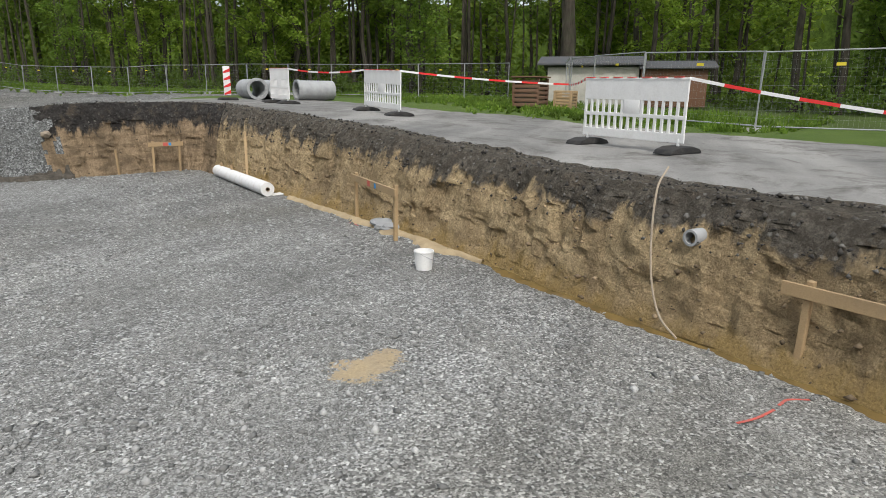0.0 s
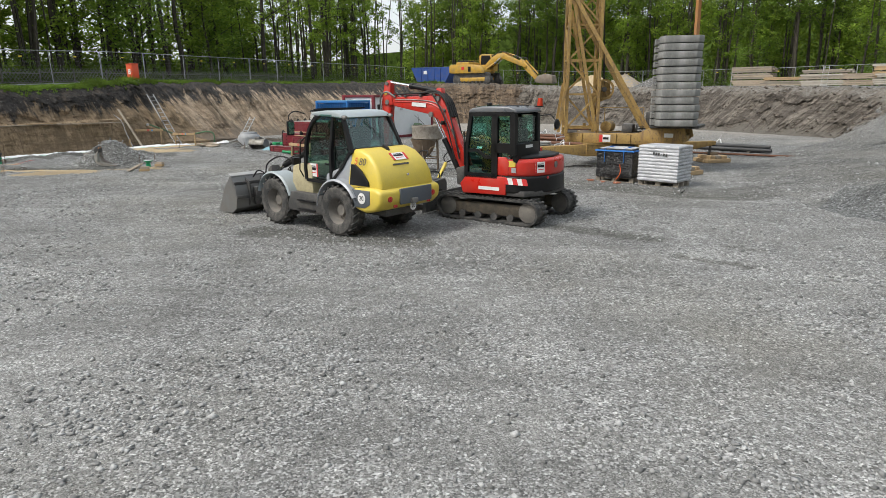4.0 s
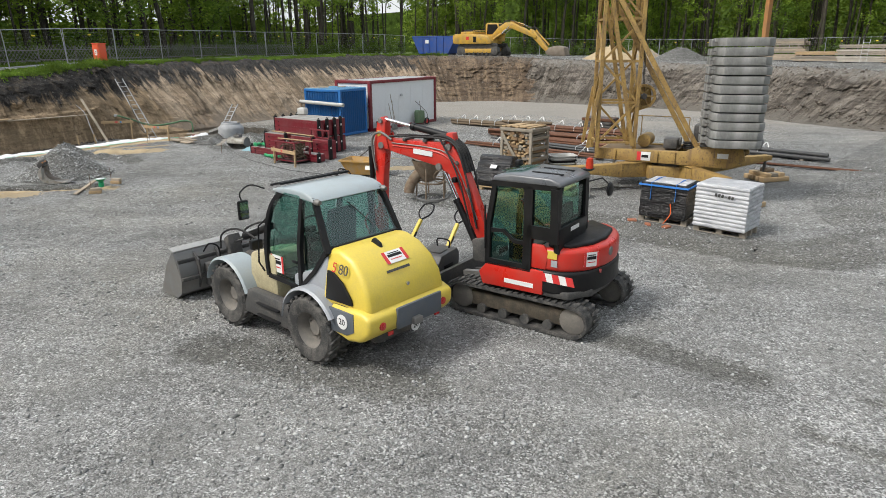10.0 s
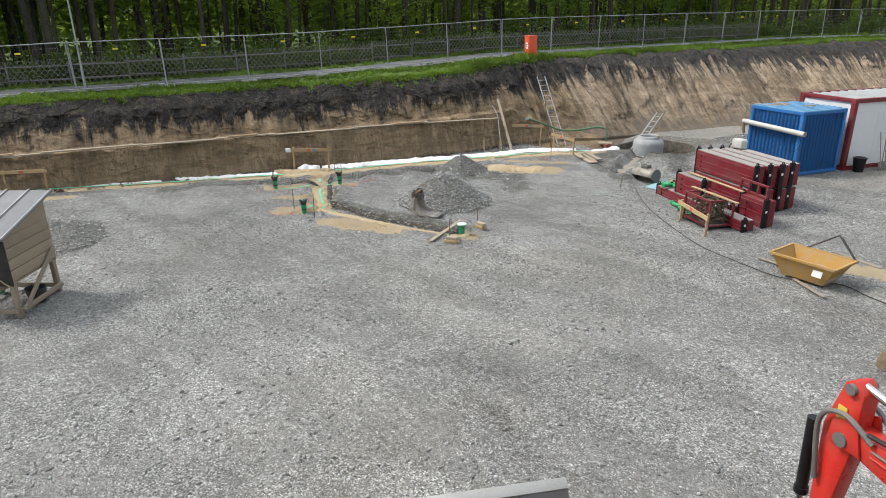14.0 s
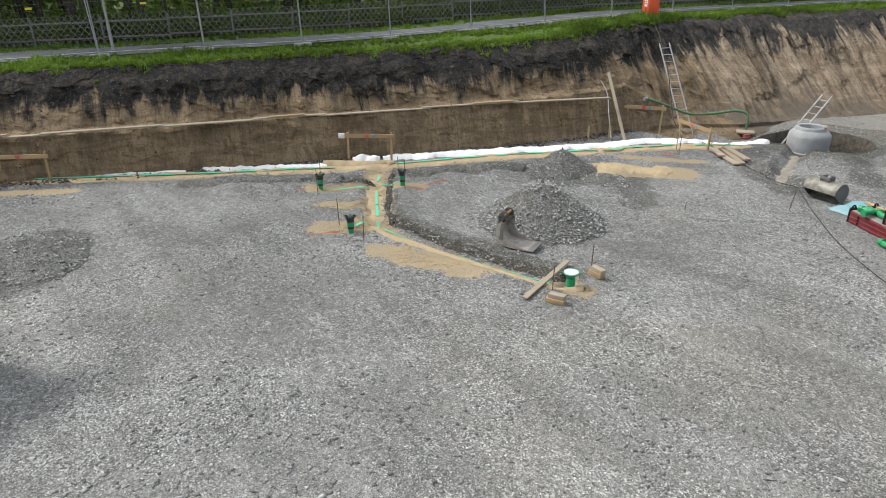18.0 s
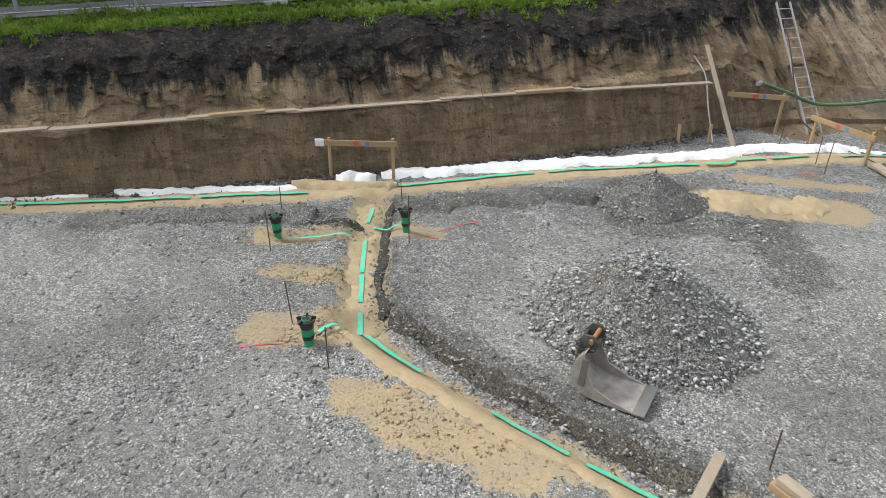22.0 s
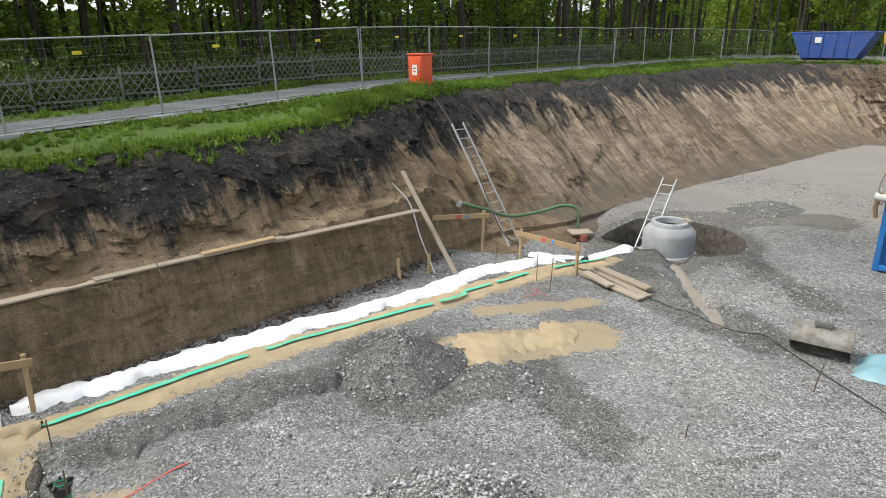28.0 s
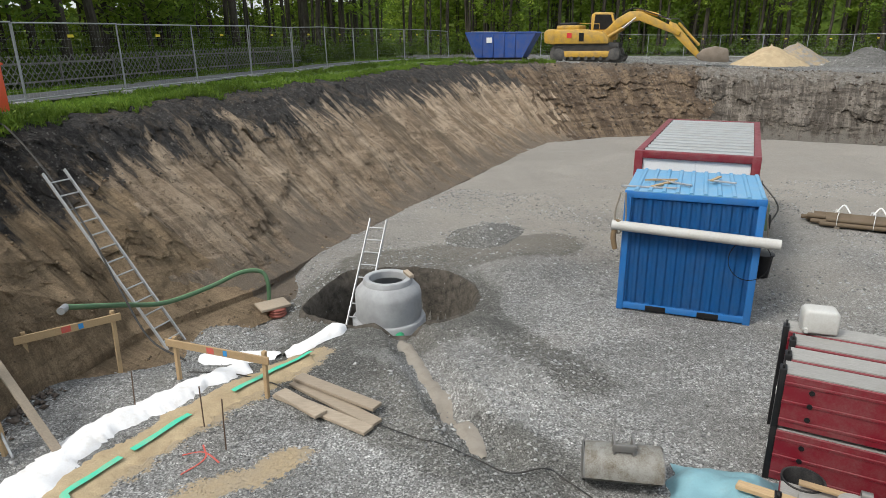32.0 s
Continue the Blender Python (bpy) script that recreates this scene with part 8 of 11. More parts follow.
ct = thing("timber_crate", pose(-1.28, 28.15, 0.0, 0, 0, -36), "tall slatted wooden crate packed with timber offcuts", "crate")
for x in (-0.55, 0.55):
    for y in (-0.47, 0.47):
        part("post", box(0.09, 0.09, 1.72, (x, y, 0.9), 0.008), OLD_WOOD, ct)
for z in (0.1, 1.72):
    for y in (-0.51, 0.51):
        part("rail", box(1.2, 0.04, 0.1, (0, y, z), 0.006), OLD_WOOD, ct)
    for x in (-0.6, 0.6):
        part("rail", box(0.04, 1.05, 0.1, (x, 0, z), 0.006), OLD_WOOD, ct)
part("brace", bar((-0.52, -0.55, 1.6), (0.52, -0.55, 0.15), 0.03, 0.09), OLD_WOOD, ct)
for z in (0.45, 0.8, 1.15, 1.45):
    part("slat", box(0.03, 0.95, 0.1, (0.61, 0, z), 0.004), OLD_WOOD, ct)
orng = random.Random(4)
ends = [mesh_of(box(0.1 + 0.03 * k, 0.9, 0.06 + 0.02 * k, bev=0.004, seg=1), (PINE, OLD_WOOD, wood("brown_offcut", (0.3, 0.19, 0.1), (0.2, 0.13, 0.07)))[k], "offcut", 35) for k in range(3)]
for i in range(9):
    for j in range(15):
        part("offcut", ends[orng.randrange(3)], None, ct, m=pose(-0.47 + 0.115 * i + orng.uniform(-0.02, 0.02), orng.uniform(-0.07, 0.04), 0.2 + 0.1 * j + orng.uniform(-0.015, 0.015), orng.uniform(-4, 4), orng.uniform(-10, 10), orng.uniform(-7, 7)))
for k in range(7):
    part("top_board", box(0.13, 1.0, 0.04, (-0.45 + 0.15 * k, 0, 1.8 + 0.01 * (k % 3)), 0.005, 1, None, Matrix.Rotation(radians(orng.uniform(-8, 8)), 3, "Z")), PINE, ct)

FOIL = Nodes("black_stretch_foil", 0.25, spec=0.4)
fn = FOIL.noise(7, 5, 0.6, FOIL.stretch(1, 1, 3))
FOIL.color((0.012, 0.012, 0.013)).bump(fn, 0.9, 0.05)
FOIL = FOIL.mat
wb = thing("wrapped_bundle", pose(-2.15, 27.0, 0.0, 0, 0, -26), "slanted bundle in creased black foil on a wooden pallet", "bundle")
prof = [(-0.5, 0.14), (0.5, 0.14), (0.55, 0.3), (0.5, 0.7), (0.35, 0.98), (0.0, 1.04), (-0.12, 0.98), (-0.14, 0.86), (-0.26, 0.8), (-0.29, 0.66), (-0.41, 0.58), (-0.43, 0.42), (-0.54, 0.34)]
part("foil", prism(prof, 1.1, "x", 0, 0.04, seg=2), FOIL, wb)
for y in (-0.45, 0.45):
    part("pallet_board", box(1.2, 0.1, 0.03, (0, y, 0.12), 0.004), PINE, wb)
    part("bearer", box(0.1, 0.12, 0.1, (0.3 if y > 0 else -0.3, y, 0.05), 0.006), PINE, wb)
part("pallet_board", box(1.2, 0.9, 0.025, (0, 0, 0.12), 0.004), OLD_WOOD, wb)
part("delivery_note", box(0.22, 0.004, 0.14, (0.05, -0.36, 0.74), rot=Matrix.Rotation(radians(-50), 3, "X")), WHITE, wb, "white paper note under the foil")

tubs = thing("mortar_tubs", pose(-0.02, 28.55, 0.0, 0, 0, 15), "nested stack of pale plastic mortar tubs", "tub")
for k in range(6):
    h0 = 0.0 + 0.075 * k
    col = PVC_WHITE if k in (0, 5) else (paint("amber_tub", (0.5, 0.35, 0.12), 0.5, 0.4) if k == 1 else BLACK if k == 3 else PVC_WHITE)
    bm = bmesh.new()
    rows = []
    for r, z in ((0.24, 0.02), (0.36, 0.44), (0.4, 0.44), (0.4, 0.41), (0.37, 0.41)) if k else ((0.24, 0.01), (0.36, 0.44), (0.4, 0.44), (0.4, 0.41), (0.37, 0.41)):
        rows.append([bm.verts.new((r * 1.15 * (abs(math.cos(a)) ** 0.4) * (1 if math.cos(a) > 0 else -1), r * 0.85 * (abs(math.sin(a)) ** 0.4) * (1 if math.sin(a) > 0 else -1), z + h0)) for a in [j * math.tau / 28 for j in range(28)]])
    for a, b in zip(rows, rows[1:]):
        for j in range(28):
            bm.faces.new((a[j], a[(j + 1) % 28], b[(j + 1) % 28], b[j]))
    bm.faces.new(rows[0])
    part("tub", bm, paint("lower_tub", (0.52, 0.38, 0.16), 0.5, 0.4) if k == 0 else col, tubs)


def timber_pad(m, label):
    T = thing("timber_pad", m, label, "timber", "timber pads under the crane")
    for k in range(4):
        part("beam", box(1.0, 0.2, 0.14, (0, -0.36 + 0.24 * k, 0.07), 0.01), PINE, T)
    for k in range(3):
        part("beam", box(0.2, 0.8, 0.12, (-0.26 + 0.26 * k, 0, 0.2), 0.01), PINE if k != 1 else OLD_WOOD, T)
    part("steel_plate", box(0.3, 0.3, 0.12, (0, 0, 0.32), 0.01), RUSTY, T)
    return T


tp = timber_pad(pose(-0.15, 26.45, 0.0, 0, 0, -30), "crossed timber beams under the crane's outrigger foot")
copy_thing(tp, pose(6.7, 28.9, 0.0, 0, 0, 20))
copy_thing(tp, pose(4.5, 25.0, 0.0, 0, 0, 40))
can = thing("plastic_canister", pose(0.38, 25.8, 0.0, 0, 0, -20), "white plastic canister standing on gravel", "canister")
part("body", prism([(-0.15, 0), (0.15, 0), (0.15, 0.36), (0.08, 0.44), (-0.12, 0.44), (-0.15, 0.36)], 0.24, "y", 0, 0.03, seg=3), PVC_WHITE, can)
part("cap", cyl(0.03, 0.05, (0.09, 0, 0.45), n=14), PVC_WHITE, can)
bk = thing("mortar_bucket", pose(0.35, 26.5, 0.0), "round grey bucket beside the outrigger", "bucket")
part("shell", lathe([(0, 0.01), (0.13, 0.01), (0.17, 0.32), (0.15, 0.32), (0.11, 0.04), (0, 0.04)], 20), PVC_WHITE, bk)


# ---- tower crane base ----
CRN = Nodes("faded_crane_yellow", 0.6)
_c1, _c2, _c3 = CRN.noise(2.6, 6, 0.7), CRN.noise(16, 6, 0.75), CRN.noise(4, 6, 0.7, CRN.stretch(1.5, 1.5, 0.25))
_cc = CRN.mix(CRN.grey(_c1, 0.38, 0.62), (0.37, 0.24, 0.07), (0.27, 0.17, 0.057))
_cc = CRN.mix(CRN.grey(_c3, 0.52, 0.66, 0.0, 0.8), _cc, (0.17, 0.105, 0.055))
_cc = CRN.mix(CRN.grey(_c2, 0.53, 0.66, 0.0, 0.85), _cc, (0.075, 0.05, 0.035))
CRN.color(_cc).bump(_c2, 0.25, 0.006)
CRANE = CRN.mat


def crane():
    K = thing("tower_crane", pose(3.2, 27.55, 0.0), "faded yellow tower crane on a cross base with a lattice mast", "crane")
    for dx, dy, ln in ((-3.3, -1.15, 0), (3.5, 1.35, 0), (0.85, -2.65, 0), (-1.3, 2.7, 0)):
        d = Vector((dx, dy, 0))
        leg = part("outrigger", prism([(0.0, 0.36), (0.0, 0.8), (d.length * 0.45, 0.82), (d.length, 0.8), (d.length, 0.66), (d.length * 0.5, 0.4)], 0.3, "y", 0, 0.015), CRANE, K, "tapered yellow outrigger", m=pose(0, 0, 0, 0, 0, math.degrees(math.atan2(dy, dx))))
        part("jack", cyl(0.05, 0.52, (d.length - 0.14, 0, 0.48), n=14), DARK_STEEL, leg)
        part("top_flange", box(d.length * 0.5, 0.36, 0.03, (d.length * 0.25, 0, 0.825), 0.004), CRANE, leg)
        part("rib", box(0.03, 0.36, 0.36, (d.length * 0.5, 0, 0.62), 0.005), CRANE, leg)
    part("centre_box", prism([(-0.8, -0.8), (0.8, -0.8), (0.8, 0.8), (-0.8, 0.8)], 0.4, "z", 0.56, 0.04), CRANE, K)
    part("slew_ring", cyl(0.75, 0.2, (0, 0, 0.83), n=36), DARK_STEEL, K)
    a0 = -24.0
    A = pose(-0.2, 0, -0.26, 0, 0, a0)
    deck = part("slewing_deck", prism([(-1.95, 1.14), (2.0, 1.1), (2.35, 1.35), (2.25, 1.7), (1.1, 1.7), (0.7, 1.5), (-1.95, 1.46)], 0.16, "y", 0.75, 0.01), CRANE, K, "yellow slewing platform beams", m=A)
    part("deck_beam", prism([(-1.95, 1.14), (2.0, 1.1), (2.35, 1.35), (2.25, 1.7), (1.1, 1.7), (0.7, 1.5), (-1.95, 1.46)], 0.16, "y", -0.75, 0.01), CRANE, deck)
    for x in (-1.85, -1.0, -0.2, 0.9, 2.15):
        part("cross_beam", box(0.14, 1.5, 0.22, (x, 0, 1.3), 0.01), CRANE, deck)
    part("deck_plate", box(2.2, 1.34, 0.03, (-0.7, 0, 1.43), 0.004), paint("rusty_deck", (0.2, 0.14, 0.08), 0.8, 0.6), deck)
    part("winch_drum", cyl(0.2, 0.7, (-0.6, 0.1, 1.68), "y", n=26, bev=0.02), CRANE, deck)
    part("gear_box", box(0.4, 0.45, 0.3, (0.2, -0.1, 1.64), 0.04), DARK_STEEL, deck)
    part("control_cabinet", box(0.35, 0.7, 0.5, (1.0, 0.1, 1.98), 0.03), DARK_STEEL, deck)
    part("name_plate", box(0.4, 0.012, 0.26, (-0.45, -0.84, 1.3), 0.004), WHITE, deck, "white maker's plate with red and dark bars")
    part("plate_bar", box(0.12, 0.014, 0.26, (-0.59, -0.842, 1.3)), LABEL_RED, deck)
    part("plate_bar", box(0.2, 0.014, 0.08, (-0.41, -0.843, 1.3)), BLACK, deck)
    for x in (-1.3, -0.05, 0.45):
        part("stiffener", box(0.03, 0.06, 0.34, (x, -0.85, 1.3), 0.004), CRANE, deck)
    part("cable_coil", tube([(0.75 + 0.22 * math.cos(a * 0.7), -0.1 + 0.22 * math.sin(a * 0.7), 1.5 + 0.006 * a) for a in range(36)], 0.016, 6), BLACK, deck, "black cable coiled on the platform")
    part("motor", cyl(0.16, 0.5, (0.15, 0.42, 1.62), "x", n=20, bev=0.02), GREY_STEEL, deck, "grey winch motor")
    for x in (-1.2, -0.9, 0.55):
        part("handrail", tube([(x, 0.7, 1.45), (x, 0.7, 2.35)], 0.016, 6), CRANE, deck)
    part("handrail", tube([(-1.2, 0.7, 2.35), (0.55, 0.7, 2.35)], 0.016, 6), CRANE, deck)
    part("white_plate", box(0.3, 0.012, 0.14, (1.75, -0.84, 1.45), 0.004), WHITE, deck)
    # lattice mast, leaning slightly
    mast = part("mast", box(0.1, 0.1, 0.1, (-1.6, 0.2, 1.5)), CRANE, K, "lattice mast of yellow angle steel")
    cx, cy, w = -1.75, 0.3, 0.56
    legs = [(cx + sx * w, cy + sy * w * 0.95) for sx, sy in ((-1, -1), (1, -1), (1, 1), (-1, 1))]
    H0, H1 = 1.1, 14.5
    for x, y in legs:
        part("chord", bar((x, y, H0), (x, y, H1), 0.11, 0.11, None, 0.01), CRANE, mast)
    bays = 11
    for k in range(bays):
        z0, z1 = H0 + 0.3 + (H1 - H0 - 0.3) * k / bays, H0 + 0.3 + (H1 - H0 - 0.3) * (k + 1) / bays
        for i in range(4):
            a, b = legs[i], legs[(i + 1) % 4]
            p, q = (a, b) if (k + i) % 2 == 0 else (b, a)
            part("lacing", bar((*p, z0), (*q, z1), 0.06, 0.06), CRANE, mast)
            part("lacing", bar((*a, z0), (*b, z0), 0.05, 0.06), CRANE, mast)
    # inner telescoping section and big struts
    il = [(cx + sx * 0.36 + 0.15, cy + sy * 0.36) for sx, sy in ((-1, -1), (1, -1), (1, 1), (-1, 1))]
    inner = part("inner_mast", bar((*il[0], 4.6), (*il[0], 14.5), 0.09, 0.09), CRANE, mast)
    for x, y in il[1:]:
        part("chord", bar((x, y, 4.6), (x, y, 14.5), 0.09, 0.09), CRANE, inner)
    for k in range(12):
        z0 = 4.9 + 0.78 * k
        for i in range(4):
            a, b = il[i], il[(i + 1) % 4]
            part("lacing", bar((*(a if k % 2 else b), z0), (*(b if k % 2 else a), z0 + 0.78), 0.045, 0.045), CRANE, inner)
    for s in (-1, 1):
        part("strut", bar((-2.25, 0.1 + s * 0.45, 6.05), (0.5, -0.45 + s * 0.45, 1.35), 0.14, 0.14, None, 0.01), CRANE, mast, "long square bracing strut")
        part("brace", bar((cx + 0.5, cy + s * 0.56, 1.3), (cx - 0.4, cy + s * 0.56, 5.6), 0.11, 0.11), CRANE, mast)
        foot2 = (cx - 0.85, cy + s * 0.6, 1.25)
        part("brace", bar((cx - 0.6, cy + s * 0.6, 3.0), foot2, 0.1, 0.1), CRANE, mast)
    wheel = part("rope_wheel", ring_cyl(0.36, 0.29, 0.1, (cx + 0.78, cy - 0.3, 2.76), "y", 28), CRANE, mast, "spoked yellow rope wheel")
    part("hub", cyl(0.09, 0.2, (cx + 0.78, cy - 0.3, 2.76), "y", n=16, bev=0.01), DARK_STEEL, wheel)
    for k in range(6):
        ca, sa = math.cos(k * math.pi / 3), math.sin(k * math.pi / 3)
        part("spoke", bar((cx + 0.78 + 0.07 * ca, cy - 0.3, 2.76 + 0.07 * sa), (cx + 0.78 + 0.31 * ca, cy - 0.3, 2.76 + 0.31 * sa), 0.05, 0.04), CRANE, wheel)
    part("drum_cheek", prism([(cx + 0.3, 2.2), (cx + 1.05, 2.45), (cx + 1.0, 3.0), (cx + 0.5, 3.1)], 0.04, "y", cy - 0.2, 0.01), CRANE, mast)
    for k in range(3):
        part("rope", tube([(cx + 0.78, cy - 0.3 + 0.1 * k, 2.9), (cx + 0.4, cy + 0.1 * k, 14)], 0.008, 5), BLACK, mast)
    part("hoist_pole", bar((1.55, -2.05, 4.4), (1.45, -2.1, 12), 0.12, 0.12), paint("rusty_pole", (0.35, 0.16, 0.05), 0.7, 0.4), K, "rust-orange steel pole above the counterweights")
    part("carrier", prism([(1.1, -0.9), (2.7, -0.8), (2.7, 0.8), (1.1, 0.9)], 0.1, "z", 1.74, 0.02), DARK_STEEL, deck)
    return K


crane()
CWEIGHT = Nodes("counterweight_concrete", 0.9, spec=0.3)
cwn = CWEIGHT.noise(2.2, 6, 0.65, CWEIGHT.stretch(1, 1, 0.5))
cwc = CWEIGHT.mix(CWEIGHT.grey(cwn, 0.35, 0.68), (0.13, 0.132, 0.127), (0.32, 0.322, 0.308))
cwc = CWEIGHT.mix(CWEIGHT.grey(CWEIGHT.random(), 0, 1, 0, 0.35), cwc, (0.24, 0.235, 0.22))
CWEIGHT.color(CWEIGHT.mix(CWEIGHT.grey(CWEIGHT.noise(14, 5, 0.7), 0.55, 0.75, 0, 0.5), cwc, (0.16, 0.155, 0.145))).bump(CWEIGHT.noise(30, 5), 0.4, 0.01)
slab_me = mesh_of(prism([(-0.66, -0.5), (-0.52, -0.76), (0.5, -0.76), (0.68, -0.55), (0.68, 0.72), (-0.66, 0.72)], 0.211, "z", 0.111, 0.014, seg=2), CWEIGHT.mat, "slab", 35)
eye_me = mesh_of(tube(curve_pts([(-0.65, -0.1, 0.11), (-0.74, -0.08, 0.12), (-0.75, 0.05, 0.12), (-0.65, 0.06, 0.11)], 8), 0.012, 5), DARK_STEEL, "lifting_eye", 40)
for k in range(12):
    s = solo("counterweight_slab", slab_me, None, "grey concrete counterweight slab stacked on the crane", "counterweight", "stacked counterweight slabs", m=pose(4.36 + 0.012 * (k % 3) - 0.003 * k, 25.85 + 0.01 * ((k * 5) % 4), 1.54 + 0.2405 * k, 0, 0, -10 + 0.7 * ((k * 7) % 3 - 1)))
    part("lifting_eye", eye_me, None, s)
for k in range(12):
    solo("counterweight_slab", slab_me, None, "narrow grey counterweight slab behind the main stack", "counterweight", "stacked counterweight slabs", m=pose(3.8, 26.55, 1.54 + 0.2405 * k, 0, 0, -12) @ Matrix.Diagonal((0.16, 0.5, 0.85, 1)))


# ---- pallets of goods ----
def euro_pallet(parent):
    P = part("pallet", box(1.2, 0.145, 0.022, (0, 0, 0.133), 0.003, 1), OLD_WOOD, parent, "wooden pallet")
    for y in (-0.33, 0.33):
        part("board", box(1.2, 0.12, 0.022, (0, y * 1.0, 0.133), 0.003, 1), OLD_WOOD, P)
    for y in (-0.34, 0, 0.34):
        for x in (-0.53, 0, 0.53):
            part("block", box(0.14, 0.1, 0.1, (x, y, 0.07), 0.004, 1), OLD_WOOD, P)
        part("skid", box(1.2, 0.1, 0.02, (0, y, 0.012), 0.003, 1), OLD_WOOD, P)
    return P


def pillow_box(w, d, h, layers, seed, puff=0.03, z0=0.15):
    """A load of stacked sacks under film: bulging layers."""
    bm = bmesh.new()
    n = 10
    rows = []
    per = []
    for k in range(n):
        per.append((-w / 2 + w * k / n, -d / 2))
    for k in range(n):
        per.append((w / 2, -d / 2 + d * k / n))
    for k in range(n):
        per.append((w / 2 - w * k / n, d / 2))
    for k in range(n):
        per.append((-w / 2, d / 2 - d * k / n))
    steps = layers * 4
    for j in range(steps + 1):
        z = z0 + h * j / steps
        bulge = puff * abs(math.sin(math.pi * j / 4))
        row = []
        for x, y in per:
            k = 1 + (bulge - 0.02) * 2 / max(w, d) + 0.012 * noise.noise(Vector((x * 4 + seed, y * 4, z * 5)))
            row.append(bm.verts.new((x * k, y * k, z)))
        rows.append(row)
    m = len(per)
    for a, b in zip(rows, rows[1:]):
        for j in range(m):
            bm.faces.new((a[j], a[(j + 1) % m], b[(j + 1) % m], b[j]))
    bm.faces.new(rows[-1])
    return bm


FILM = Nodes("milky_stretch_film", 0.3, spec=0.6)
FILM.color(FILM.mix(FILM.grey(FILM.noise(3, 5, 0.6, FILM.stretch(1, 1, 4)), 0.35, 0.65), (0.36, 0.368, 0.39), (0.6, 0.607, 0.63))).bump(FILM.noise(14, 6, 0.7, FILM.stretch(2.2, 2.2, 1.2)), 0.7, 0.04)
STRAP = paint("blue_strap", (0.03, 0.2, 0.62), 0.5, 0.1)
wp = thing("pallet_of_sacks", pose(3.25, 22.38, 0.0, 0, 0, -39), "pallet of cement sacks under milky stretch film", "pallet")
euro_pallet(wp)
part("sack_load", pillow_box(1.2, 0.95, 1.02, 11, 1, 0.024), FILM.mat, wp, smooth=50)
for k in range(6):
    part("mark_bar", box(0.05 if k != 3 else 0.035, 0.006, 0.075 if k != 3 else 0.015, (-0.12 + 0.075 * k, -0.507, 0.95 - 0.006 * k), rot=Matrix.Rotation(radians(12), 3, "Y")), DARK_STEEL, wp, "hand-written mark")
bp = thing("pallet_of_goods", pose(2.15, 23.35, 0.0, 0, 0, -33), "pallet wrapped in black foil with blue straps", "pallet")
euro_pallet(bp)
part("foil", pillow_box(1.15, 0.95, 0.85, 3, 5, 0.02), FOIL, bp, smooth=50)
part("top_cover", box(1.0, 0.8, 0.02, (0, 0, 1.01), 0.01), FILM.mat, bp)
for x in (-0.3, 0.3):
    part("strap", tube([(x, -0.5, 0.6), (x, -0.49, 1.0), (x, 0.0, 1.035), (x, 0.49, 1.0), (x, 0.5, 0.6)], 0, flat=(0.04, 0.008)), STRAP, bp)
part("strap", tube([(-0.6, -0.5, 0.95), (0.6, -0.5, 0.95), (0.6, 0.5, 0.95), (-0.6, 0.5, 0.95)], 0, flat=(0.03, 0.04), closed=True), STRAP, bp)
part("tie", tube(curve_pts([(0.2, -0.5, 0.55), (0.24, -0.55, 0.3), (0.1, -0.6, 0.05)], 10), 0.012, 6), ORANGE_LENS, bp)
for k, (x, y) in enumerate(((1.25, 23.2), (1.95, 22.6), (1.55, 22.8))):
    solo("roof_tile", box(0.22, 0.14, 0.05, bev=0.015), paint("terracotta", (0.35, 0.12, 0.06), 0.8, 0.3), "broken terracotta piece on the gravel", "tile", "terracotta pieces", m=pose(x, y, 0.03, 5, 0, 40 * k))

# ---- bundles of pipes and timber behind the crane ----
RUST = paint("rusty_pipe", (0.14, 0.058, 0.03), 0.75, 0.5, 0.2, (0.08, 0.06, 0.05), 4)
GREYPIPE = paint("dark_grey_pipe", (0.05, 0.052, 0.055), 0.5, 0.35, 0.0, (0.16, 0.15, 0.14))


def pipe_bundle(name, a, b, n, r, mat, label, cols, seed, z0=0.0, ties=2):
    rng = random.Random(seed)
    a, b = Vector(a), Vector(b)
    d = (b - a)
    m = pose(a.x, a.y, z0, 0, 0, heading(a, b))
    B = thing(name, m, label, "pipe bundle")
    L = d.length
    for k in range(n):
        row, col = k // cols, k % cols
        y = (col - cols / 2) * r * 2.05 + (r if row % 2 else 0) + rng.uniform(-0.01, 0.01)
        z = r + row * r * 1.75
        x0 = rng.uniform(-0.35, 0.35)
        part("pipe", ring_cyl(r, r * 0.86, L * rng.uniform(0.92, 1.0), (L / 2 + x0, y, z), "x", 14), mat, B)
    for k in range(ties):
        x = L * (k + 0.7) / (ties + 0.4)
        w, h = cols * r * 2.2, (n / cols) * r * 2 + 0.04
        part("tie", tube(curve_pts([(x, -w / 2, 0.02), (x, -w / 2, h), (x + 0.05, 0, h + 0.05), (x, w / 2, h), (x, w / 2, 0.02)], 16), 0, flat=(0.05, 0.012)), WHITE, B, "white binding strap")
        part("tie_tail", tube(curve_pts([(x, 0, h + 0.04), (x + 0.15, 0.1, h + 0.22), (x + 0.3, -0.05, h + 0.05)], 10), 0.02, 5), WHITE, B)
    for x in (0.6, L - 0.8):
        part("bearer", box(0.12, cols * r * 2.4, 0.06, (x, 0, -0.02)), OLD_WOOD, B)
    return B


